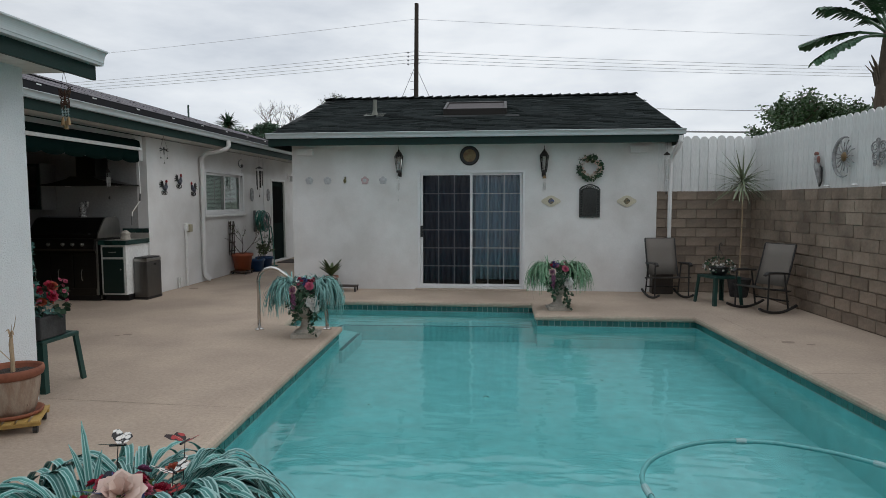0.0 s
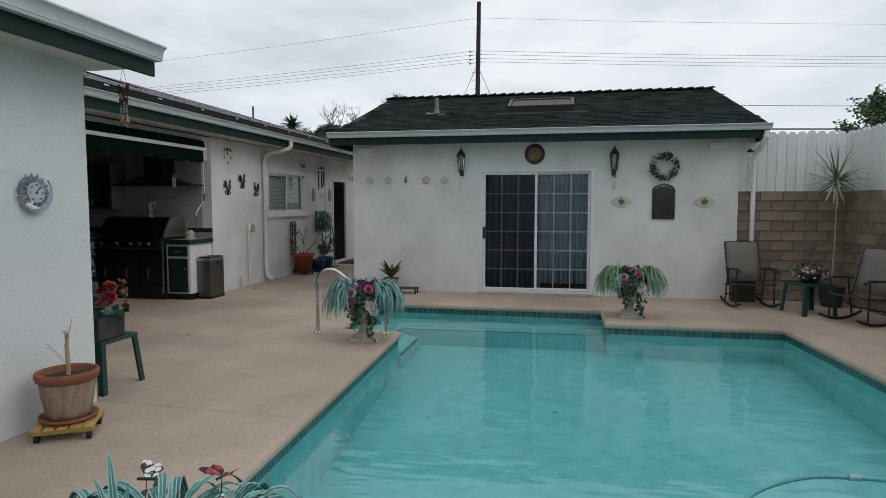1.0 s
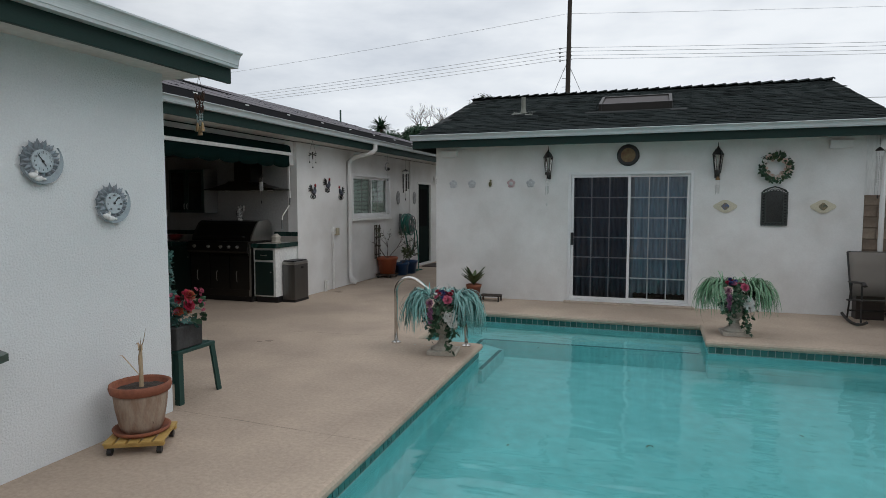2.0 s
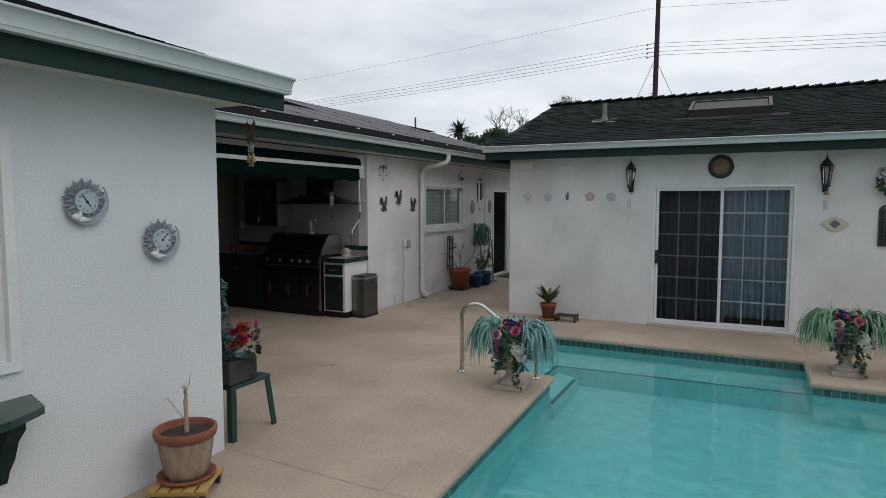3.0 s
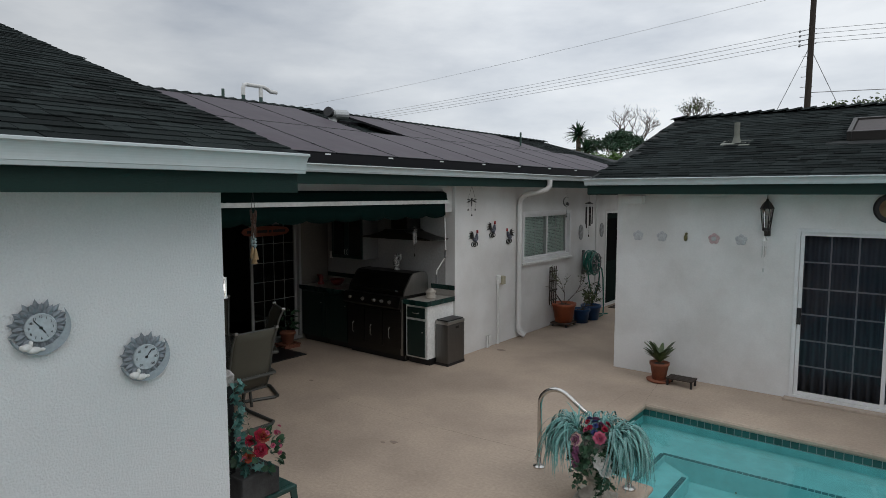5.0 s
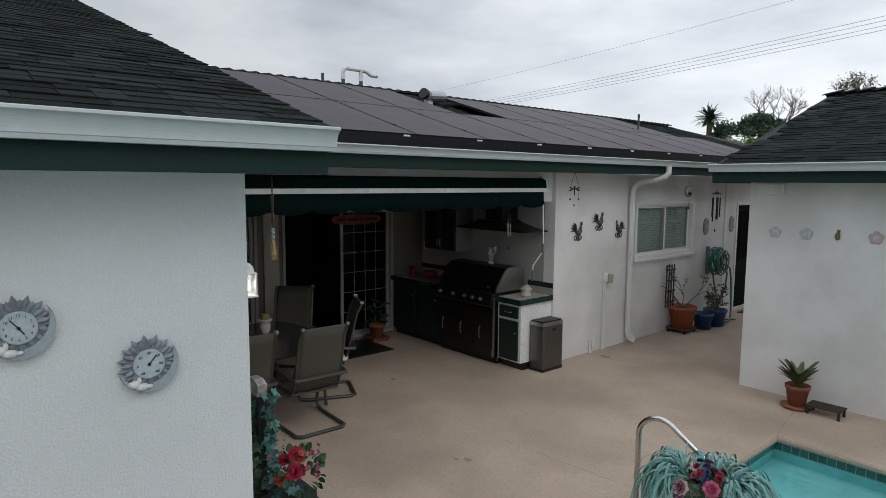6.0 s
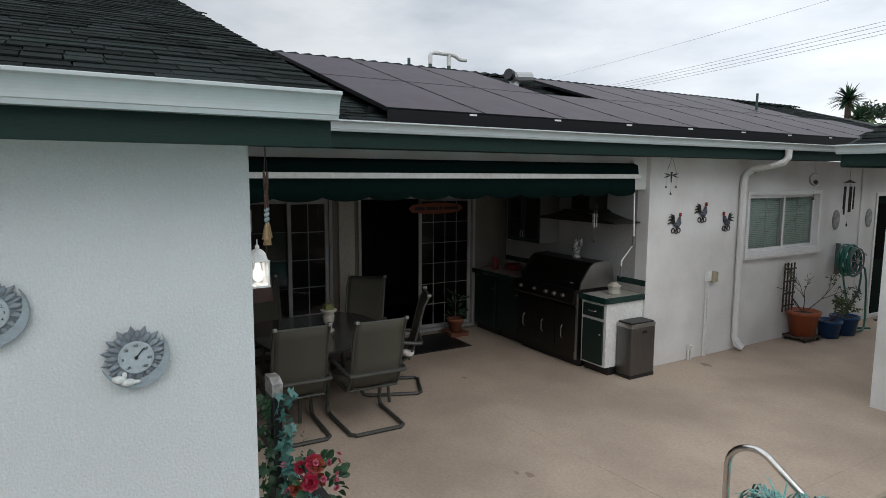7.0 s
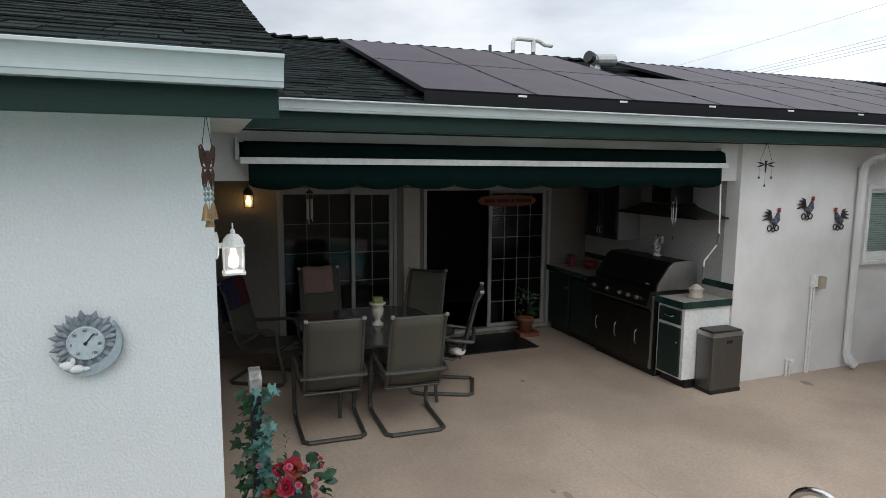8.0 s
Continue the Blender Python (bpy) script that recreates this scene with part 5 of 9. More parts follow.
def cabinet(x0, x1, label, doors=1, drawer=False, body=None):
    c = thing("cabinet", (x0, CF, 0), label, "cabinet", "outdoor kitchen cabinets")
    w = x1 - x0
    bm = B()
    box(bm, 0.002, 0.02, 0.10, w - 0.002, WALL_Y - CF, 0.885, 0.003)
    part("body", bm, body or WHITE_PAINT, c)
    bm = B()
    box(bm, 0.01, 0.08, 0.0, w - 0.01, WALL_Y - CF - 0.05, 0.10)
    part("plinth", bm, BLACK, c)
    top = 0.66 if drawer else 0.86
    dw = (w - 0.06) / doors
    for k in range(doors):
        a = 0.03 + k * dw
        bm = B()
        box(bm, a + 0.012, -0.004, 0.125, a + dw - 0.012, 0.021, top, 0.005)
        d = part("door", bm, GREEN_PAINT, c, "dark green painted door")
        bm = B()
        sphere(bm, (a + dw - 0.045, -0.014, top - 0.16), 0.011)
        part("knob", bm, STEEL, d)
    if drawer:
        bm = B()
        box(bm, 0.042, -0.004, 0.695, w - 0.042, 0.021, 0.85, 0.005)
        d = part("drawer", bm, GREEN_PAINT, c, "dark green painted drawer")
        bm = B()
        tube(bm, [(w / 2 - 0.06, -0.002, 0.775), (w / 2 - 0.05, -0.022, 0.772), (w / 2, -0.028, 0.770), (w / 2 + 0.05, -0.022, 0.772), (w / 2 + 0.06, -0.002, 0.775)], 0.006, 6)
        part("handle", bm, STEEL, d)
    return c


cabinet(-6.50, -6.085, "white cabinet with dark green door and drawer", 1, True)
cabinet(-8.88, -8.28, "dark green cabinet below the counter", 1, body=GREEN_PAINT)
cabinet(-8.275, -7.70, "dark green cabinet beside the grill", 1, body=GREEN_PAINT)


def worktop(x0, x1, label):
    c = thing("worktop", (x0, CF - 0.03, 0.886), label, "worktop")
    w, dp = x1 - x0, WALL_Y - CF + 0.03
    bm = B()
    box(bm, 0.012, 0.012, 0.0, w - 0.012, dp, 0.062)
    part("top", bm, CAB_TOP, c)
    me = bpy.data.meshes.new("edge_tile")
    bm = B()
    box(bm, -0.049, -0.008, 0.0, 0.049, 0.008, 0.072, 0.004)
    bm.to_mesh(me)
    bm.free()
    me.materials.append(GREEN_TILE)
    n = round(w / 0.102)
    for k in range(n):
        piece("edge_tile", me, c, Matrix.Translation((w * (k + 0.5) / n, 0.006, 0.0)) @ Matrix.Diagonal((w / n / 0.102, 1, 1, 1)))
        piece("edge_tile", me, c, Matrix.Translation((w * (k + 0.5) / n, dp - 0.010, 0.16)) @ Matrix.Diagonal((w / n / 0.102, 1, 1, 1)))
    if x1 > -6.2:
        n = round(dp / 0.102)
        for k in range(n):
            piece("edge_tile", me, c, Matrix.Translation((w - 0.006, 0.012 + (dp - 0.02) * (k + 0.5) / n, 0.0)) @ Matrix.Rotation(radians(90), 4, "Z"))
    bm = B()
    box(bm, 0.0, dp - 0.016, 0.063, w - 0.001, dp, 0.165)
    part("backsplash", bm, CAB_TOP, c)
    return c


worktop(-6.51, -6.055, "pale tiled worktop with dark green edge tiles")
worktop(-8.885, -7.70, "worktop with dark green edge tiles under clutter")

gr = thing("gas_grill", (-7.11, CF - 0.05, 0.0), "large stainless steel built-in gas grill darkened for shade, hood closed", "grill")
W2 = 0.585
bm = B()
box(bm, -W2, 0.02, 0.09, W2, 0.62, 0.80, 0.006)
part("body", bm, SHADED_STEEL, gr)
bm = B()
box(bm, -W2 + 0.02, 0.08, 0.0, W2 - 0.02, 0.6, 0.09)
part("plinth", bm, BLACK, gr)
for k in range(3):
    bm = B()
    a = -W2 + 0.02 + k * 0.385
    box(bm, a, -0.002, 0.20, a + 0.37, 0.022, 0.76, 0.006)
    d = part("door", bm, SHADED_STEEL, gr)
    bm = B()
    tube(bm, [(a + 0.185 - 0.05, -0.004, 0.50), (a + 0.185 - 0.045, -0.03, 0.47), (a + 0.185 - 0.045, -0.03, 0.36), (a + 0.185 - 0.05, -0.004, 0.33)], 0.007, 6)
    part("handle", bm, STEEL, d)
bm = B()
prism(bm, [(-0.05, 0.80), (-0.075, 0.83), (-0.03, 0.98), (0.10, 0.985), (0.10, 0.80)], -W2, W2, YZ)
part("control_panel", bm, SHADED_STEEL, gr)
for x in (-0.44, -0.16, 0.08, 0.24, 0.40):
    bm = B()
    lathe(bm, [(0.030, 0.0), (0.030, 0.008), (0.022, 0.010), (0.020, 0.032), (0.014, 0.036)], 14, Matrix.Translation((x, -0.06, 0.895)) @ Matrix.Rotation(radians(73), 4, "X"))
    part("knob", bm, STEEL, gr, smooth=False)
bm = B()
box(bm, -W2, 0.10, 0.80, W2, 0.62, 0.97, 0.004)
part("firebox", bm, SHADED_STEEL, gr)
bm = B()
prism(bm, [(0.06, 0.985), (0.075, 1.06), (0.22, 1.26), (0.28, 1.30), (0.52, 1.31), (0.585, 1.27), (0.61, 1.20), (0.61, 0.985)], -0.56, 0.56, YZ)
h = part("hood", bm, SHADED_STEEL, gr)
bm = B()
# Cap towards the yard gets the light steel, its twin the shade-darkened one
prism(bm, [(0.055, 0.988), (0.07, 1.065), (0.215, 1.265), (0.28, 1.308), (0.525, 1.318), (0.592, 1.275), (0.618, 1.20), (0.618, 0.988)], 0.56, 0.585, YZ)
part("end_cap", bm, STEEL, h)
bm = B()
prism(bm, [(0.055, 0.988), (0.07, 1.065), (0.215, 1.265), (0.28, 1.308), (0.525, 1.318), (0.592, 1.275), (0.618, 1.20), (0.618, 0.988)], -0.585, -0.56, YZ)
part("end_cap", bm, SHADED_STEEL, h)
bm = B()
tube(bm, [(-0.46, 0.045, 1.05), (-0.46, 0.01, 1.06), (0.46, 0.01, 1.06), (0.46, 0.045, 1.05)], 0.013, 8)
part("handle", bm, SHADED_STEEL, h)
bm = B()
box(bm, 0.548, 0.10, 0.02, 0.585, 0.62, 0.95)
box(bm, 0.560, 0.0, 0.10, 0.5985, 0.022, 0.94, 0.004)
part("end_strip", bm, STEEL, gr)

hd = thing("range_hood", (-6.90, WALL_Y, 0.0), "steel range hood darkened for shade, with wide flat canopy and chimney", "range hood")
bm = B()
prof = [(-0.72, 1.83), (-0.5, 1.86), (-0.25, 1.925), (-0.19, 1.96), (0.19, 1.96), (0.25, 1.925), (0.5, 1.86), (0.72, 1.83), (0.72, 1.815), (0.3, 1.812), (-0.3, 1.812), (-0.72, 1.815)]
prism(bm, prof, 0.0, 0.44, XZ)
part("canopy", bm, SHADED_STEEL, hd)
bm = B()
box(bm, -0.165, -0.32, 1.94, 0.165, -0.001, 2.419, 0.004)
part("chimney", bm, SHADED_STEEL, hd)
for x in (-0.4, 0.45):
    bm = B()
    lathe(bm, [(0.045, 1.806), (0.045, 1.814)], 14, Matrix.Translation((x, -0.2, 0)))
    part("lamp", bm, ALU, hd)

uc = thing("wall_cabinet", (-8.03, WALL_Y, 1.43), "white wall cabinet with dark glass doors", "wall cabinet")
bm = B()
box(bm, -0.37, -0.34, 0.0, 0.37, -0.001, 0.75, 0.004)
# White body painted grey; the alcove's shade is in its colour
part("body", bm, worn("shaded_white_cabinet_paint", (0.20, 0.20, 0.195), (0.15, 0.15, 0.146), 0.6), uc)
DARK_GLASS = worn("dark_cabinet_glass", (0.012, 0.014, 0.014), (0.009, 0.010, 0.010), 0.08)
for k in (0, 1):
    a = -0.36 + k * 0.365
    bm = B()
    ring_frame(bm, a, a + 0.355, 0.01, 0.74, 0.045, -0.362, -0.341)
    d = part("door", bm, GREEN_PAINT, uc, "dark green door frame with glass")
    bm = B()
    box(bm, a + 0.04, -0.352, 0.05, a + 0.315, -0.343, 0.70)
    part("glass", bm, DARK_GLASS, d)
    bm = B()
    hx = a + (0.33 if k == 0 else 0.025)
    tube(bm, [(hx, -0.362, 0.07), (hx, -0.385, 0.08), (hx, -0.385, 0.15), (hx, -0.362, 0.16)], 0.005, 6)
    part("handle", bm, STEEL, d)

tc = thing("trash_can", (-5.960, 10.75, 0.0), "tall brushed steel trash can with black lid", "trash can")
bm = B()
box(bm, -0.118, -0.205, 0.035, 0.118, 0.205, 0.61, 0.02)
part("body", bm, worn("dull_brushed_steel", (0.18, 0.178, 0.172), (0.125, 0.124, 0.12), 0.38, 1.0, s1=3, s2=60, stretch=(30, 30, 1)), tc)
bm = B()
box(bm, -0.121, -0.208, 0.0, 0.121, 0.208, 0.045, 0.012)
part("base", bm, BLACK, tc)
bm = B()
box(bm, -0.121, -0.208, 0.608, 0.121, 0.208, 0.658, 0.014)
part("rim", bm, STEEL, tc, "light steel rim")
bm = B()
box(bm, -0.106, -0.192, 0.652, 0.106, 0.192, 0.676, 0.010)
part("lid", bm, BLACK, tc)
bm = B()
box(bm, 0.111, -0.02, 0.535, 0.1195, 0.06, 0.572, 0.004)
part("grip_slot", bm, BLACK, tc)
bm = B()
box(bm, -0.08, 0.206, 0.02, 0.06, 0.245, 0.13, 0.008)
part("pedal", bm, BLACK, tc)

# things on the counter and grill
GLAZED = worn("black_white_glaze", (0.55, 0.54, 0.52), (0.02, 0.02, 0.02), 0.25, s1=30, s2=60, amount=1.0)
v = thing("ceramic_rooster", (-7.05, 10.78, 1.308), "small black and white glazed rooster figure", "figurine")
bm = B()
lathe(bm, [(0.055, 0.0), (0.05, 0.03), (0.03, 0.05), (0.055, 0.10), (0.06, 0.15), (0.035, 0.20), (0.03, 0.23), (0.012, 0.26)], 14)
tube(bm, [(0.03, 0, 0.15), (0.075, 0, 0.19), (0.085, 0, 0.24), (0.05, 0, 0.26)], [0.03, 0.03, 0.02, 0.008], 8)
for v_ in bm.verts:
    v_.co += 0.008 * noise.noise_vector(v_.co * 22)
part("figure", bm, GLAZED, v, smooth=True)
v = thing("stone_basket", (-6.27, 10.68, 0.949), "grey carved stone basket on the worktop", "ornament")
bm = B()
lathe(bm, [(0.075, 0.0), (0.08, 0.02), (0.065, 0.05), (0.075, 0.09), (0.085, 0.105), (0.06, 0.11), (0.05, 0.13), (0.02, 0.15)], 18, ribs=6, depth=0.06)
for v_ in bm.verts:
    v_.co += 0.010 * noise.noise_vector(v_.co * 25)
part("figure", bm, CAST_STONE, v, smooth=True)
v = thing("red_figurine", (-8.66, 10.62, 0.949), "small red figurine on the worktop", "figurine")
RED_GLAZE = worn("dark_red_glaze", (0.22, 0.02, 0.02), (0.14, 0.012, 0.012), 0.35)
bm = B()
lathe(bm, [(0.05, 0), (0.055, 0.03), (0.03, 0.08), (0.05, 0.12), (0.02, 0.17)], 12)
tube(bm, [(-0.01, 0, 0.11), (-0.07, 0, 0.13), (-0.08, 0, 0.17)], 0.014, 6)
part("figure", bm, RED_GLAZE, v, smooth=True)
v = thing("red_bowl", (-8.38, 10.74, 0.949), "dark red bowl with small pots on the worktop", "bowl")
bm = B()
lathe(bm, [(0.06, 0), (0.10, 0.04), (0.13, 0.10), (0.12, 0.10), (0.07, 0.03)], 16)
part("bowl", bm, RED_GLAZE, v, smooth=True)
ot = thing("wall_outlet", (-8.80, WALL_Y - 0.002, 1.42), "white wall outlet plate", "outlet")
bm = B()
box(bm, -0.04, -0.012, -0.06, 0.04, 0.0, 0.06, 0.004)
part("plate", bm, WHITE_PAINT, ot)

# ---- covered patio: table and chairs ----
SLING = worn("taupe_sling_mesh", (0.078, 0.074, 0.055), (0.058, 0.055, 0.042), 0.8, s1=3, s2=160)
CHAIR_METAL = worn("grey_bronze_tube", (0.072, 0.074, 0.066), (0.050, 0.052, 0.046), 0.45, 0.3)


def patio_chair(loc, rz, label):
    """A spring-base sling chair that faces its local -y."""
    c = thing("patio_chair", loc, label, "chair", "chairs round the patio table", rz)
    for s in (-1, 1):
        bm = B()
        tube(bm, [(0, 0.33, 0.02), (s * 0.22, 0.33, 0.02), (s * 0.265, 0.29, 0.02), (s * 0.275, -0.20, 0.02), (s * 0.278, -0.29, 0.035), (s * 0.28, -0.325, 0.085), (s * 0.282, -0.315, 0.15), (s * 0.285, -0.255, 0.42), (s * 0.285, -0.245, 0.56), (s * 0.285, -0.22, 0.61), (s * 0.285, -0.16, 0.625), (s * 0.285, 0.26, 0.585), (s * 0.27, 0.325, 0.58), (s * 0.22, 0.335, 0.58), (0, 0.335, 0.58)], 0.0205, 8)
        part("side_frame", bm, CHAIR_METAL, c)
        bm = B()
        tube(bm, [(s * 0.245, -0.25, 0.43), (s * 0.245, 0.13, 0.385), (s * 0.245, 0.20, 0.43), (s * 0.245, 0.245, 0.52), (s * 0.245, 0.36, 0.98), (s * 0.24, 0.42, 1.09)], 0.014, 8)
        part("rail", bm, CHAIR_METAL, c)
        bm = B()
        box(bm, s * 0.24 - 0.018, 0.395, 1.082, s * 0.24 + 0.018, 0.44, 1.112, 0.006)
        part("cap", bm, STEEL, c)
    bm = B()
    tube(bm, [(-0.24, 0.415, 1.085), (0.24, 0.415, 1.085)], 0.012, 8)
    part("top_bar", bm, CHAIR_METAL, c)
    bm = B()
    tube(bm, [(-0.245, 0.20, 0.40), (0.245, 0.20, 0.40)], 0.012, 8)
    part("stretcher", bm, CHAIR_METAL, c)
    bm = B()
    tube(bm, [(-0.28, -0.255, 0.40), (0.28, -0.255, 0.40)], 0.012, 8)
    part("stretcher", bm, CHAIR_METAL, c)

    def sling(pts, name):
        bm = B()
        rows = []
        for y, z in pts:
            rows.append([bm.verts.new((-0.24 + 0.48 * i / 8, y + 0.025 * math.sin(math.pi * i / 8) * (1 if name == "backrest" else 0), z - 0.018 * math.sin(math.pi * i / 8) * (0 if name == "backrest" else 1))) for i in range(9)])
        for a, b in zip(rows, rows[1:]):
            for i in range(8):
                bm.faces.new((a[i], a[i + 1], b[i + 1], b[i]))
        ob = part(name, bm, SLING, c, smooth=True)
        ob.modifiers.new("thickness", "SOLIDIFY").thickness = 0.006
    sling([(-0.25, 0.435), (-0.10, 0.418), (0.13, 0.392), (0.20, 0.43)], "seat")
    sling([(0.21, 0.445), (0.245, 0.53), (0.30, 0.74), (0.36, 0.985), (0.415, 1.085)], "backrest")
    return c


CL = "taupe mesh sling patio chair with grey tubular frame"
patio_chair((-6.39, 6.66, 0), -92, CL)
patio_chair((-6.30, 7.365, 0), -92, CL)
patio_chair((-7.03, 7.99, 0), -24, CL)
patio_chair((-7.86, 7.95, 0), 48, CL)
c5 = patio_chair((-8.30, 6.98, 0), 92, "taupe mesh sling patio chair with pink towel over back")
c6 = patio_chair((-7.95, 6.26, 0), 150, "taupe mesh sling patio chair under dark towel")


def towel(c, x0, x1, mat_, name, label, drop):
    """A folded towel over a chair's top bar; it is a thing of its own."""
    t_ = tagged(new(name), label, "towel")
    t_.matrix_basis = c.matrix_basis
    bm = B()
    rows = []
    for y, z in ((0.475 - drop * 0.22, 1.085 - drop), (0.46, 1.0), (0.448, 1.08), (0.425, 1.118), (0.395, 1.105), (0.37, 1.05), (0.305 , 0.80)):
        rows.append([bm.verts.new((x0 + (x1 - x0) * i / 8, y + 0.006 * math.sin(i * 1.7), z + 0.006 * math.sin(i * 1.1))) for i in range(9)])
    for a, b in zip(rows, rows[1:]):
        for i in range(8):
            bm.faces.new((a[i], a[i + 1], b[i + 1], b[i]))
    ob = part("cloth", bm, mat_, t_, smooth=True)
    ob.modifiers.new("thickness", "SOLIDIFY").thickness = 0.008


towel(c5, -0.20, 0.17, worn("pale_pink_towel", (0.30, 0.20, 0.175), (0.22, 0.15, 0.13), 0.95, s1=8, s2=90, bump=0.3), "pink_towel", "pale pink towel folded over a chair back", 0.30)
towel(c6, -0.25, 0.06, worn("navy_towel", (0.020, 0.026, 0.055), (0.013, 0.017, 0.036), 0.95, s1=8, s2=90, bump=0.3), "navy_towel", "navy blue towel over a chair back", 0.42)
towel(c6, 0.05, 0.26, worn("maroon_towel", (0.085, 0.012, 0.018), (0.05, 0.008, 0.012), 0.95, s1=8, s2=90, bump=0.3), "maroon_towel", "dark red towel over a chair back", 0.52)

tb = thing("patio_table", (-7.15, 7.25, 0.0), "dark glass patio table with grey metal legs", "table", rz=4)
bm = B()
n = 24
prism(bm, [(0.78 * math.copysign(abs(math.cos(2 * math.pi * k / n)) ** 0.42, math.cos(2 * math.pi * k / n)), 0.72 * math.copysign(abs(math.sin(2 * math.pi * k / n)) ** 0.42, math.sin(2 * math.pi * k / n))) for k in range(n)], 0.705, 0.725)
part("tabletop", bm, worn("smoked_glass_top", (0.045, 0.045, 0.042), (0.03, 0.03, 0.028), 0.15, s1=4, s2=30), tb)
for sx in (-1, 1):
    for sy in (-1, 1):
        bm = B()
        tube(bm, [(sx * 0.55, sy * 0.50, 0.0), (sx * 0.50, sy * 0.46, 0.70)], 0.018, 8)
        part("leg", bm, CHAIR_METAL, tb)
cu = thing("candle_urn", (-7.10, 7.30, 0.725), "small white stone urn with green candle on the table", "candle holder")
bm = B()
lathe(bm, [(0.06, 0), (0.06, 0.02), (0.03, 0.04), (0.028, 0.07), (0.055, 0.11), (0.062, 0.17), (0.05, 0.20), (0.085, 0.225), (0.085, 0.24), (0.05, 0.24)], 18, ribs=9, depth=0.03)
part("urn", bm, CAST_STONE, cu, smooth=True)
bm = B()
box(bm, -0.045, -0.045, 0.235, 0.045, 0.045, 0.30, 0.006)
part("candle", bm, worn("olive_wax", (0.16, 0.17, 0.05), (0.11, 0.12, 0.035), 0.5), cu)
jar = thing("glass_jar", (-6.85, 7.93, 0.43), "dark glass jar on the chair seat", "jar")
bm = B()
lathe(bm, [(0.05, 0.0), (0.06, 0.02), (0.06, 0.12), (0.045, 0.14), (0.045, 0.155)], 14)
part("jar", bm, DARK_GLASS, jar, smooth=True)
rag = thing("crumpled_cloth", (-6.78, 8.06, 0.43), "crumpled white cloth on a chair seat", "cloth")
bm = B()
sphere(bm, (0, 0, 0.03), 0.09, seg=16, scale=(1.1, 0.9, 0.4))
for v_ in bm.verts:
    v_.co += 0.03 * noise.noise_vector(v_.co * 14)
part("cloth", bm, worn("crumpled_white_cotton", (0.6, 0.57, 0.55), (0.4, 0.33, 0.32), 0.9, s1=14, s2=60), rag, smooth=True)
mt = thing("door_mat", (-8.40, 9.16, 0.0), "black rubber mat before the patio door", "mat")
bm = B()
box(bm, -0.40, -0.58, 0.001, 0.40, 0.58, 0.014, 0.004)
part("pad", bm, BLACK, mt)
pp = thing("potted_plant", (-8.62, 9.86, 0.0), "small dark plant in terracotta pot on a wooden stand", "potted plant")
bm = B()
for k in range(4):
    box(bm, -0.15, -0.15 + k * 0.08, 0.05, 0.15, -0.09 + k * 0.08, 0.07, 0.003)
for k in (-0.12, 0.10):
    box(bm, k, -0.15, 0.0, k + 0.03, 0.15, 0.049, 0.003)
part("stand", bm, worn("red_brown_wood", (0.20, 0.07, 0.04), (0.13, 0.045, 0.025), 0.7), pp)
bm = B()
lathe(bm, [(0.085, 0.07), (0.115, 0.22), (0.13, 0.225), (0.13, 0.26), (0.11, 0.26), (0.10, 0.23)], 20)
part("pot", bm, TERRACOTTA, pp, smooth=True)
lv = Leaves()
r = random.Random(31)
for k in range(46):
    d = rnd_dir(r, 0.0, 1.0)
    lv.poly(Vector((0, 0, 0.28 + 0.35 * r.random())) + Vector((d.x, d.y, 0)) * 0.10, d, rnd_dir(r, 0.2, 1), oval(r.uniform(0.07, 0.13), 0.02))
lv.build("leaves", LEAF_DARK, pp, kind="stuff")

# wooden welcome sign over the door; its words are unreadable
sg = thing("wooden_sign", (AX + 0.055, 9.65, 1.90), "carved red-brown wooden name sign hung on the door", "sign")
bm = B()
prism(bm, [(-0.46, 0.0), (-0.40, 0.055), (-0.2, 0.075), (0.0, 0.085), (0.2, 0.075), (0.40, 0.055), (0.46, 0.0), (0.40, -0.055), (0.2, -0.08), (-0.2, -0.08), (-0.40, -0.055)], -0.012, 0.012, YZ)
part("board", bm, worn("carved_red_wood", (0.22, 0.055, 0.025), (0.13, 0.03, 0.015), 0.6, s1=6, s2=40), sg)
for y0, y1 in ((-0.36, -0.20), (-0.17, 0.02), (0.05, 0.10), (0.13, 0.37)):
    bm = B()
    box(bm, 0.0125, y0, -0.022, 0.016, y1, 0.022)
    part("bar", bm, BLACK, sg)

# ---- lamps ----
def emit(name, color, strength):
    m = bpy.data.materials.new(name)
    m.use_nodes = True
    b = m.node_tree.nodes["Principled BSDF"]
    b.inputs["Base Color"].default_value = (0.9, 0.9, 0.9, 1)
    b.inputs["Emission Color"].default_value = (*color, 1)
    b.inputs["Emission Strength"].default_value = strength
    return m


WHITE_BULB = emit("lit_white_bulb", (1.0, 0.98, 0.95), 2.2)
WARM_BULB = emit("lit_warm_bulb", (1.0, 0.62, 0.20), 7.0)


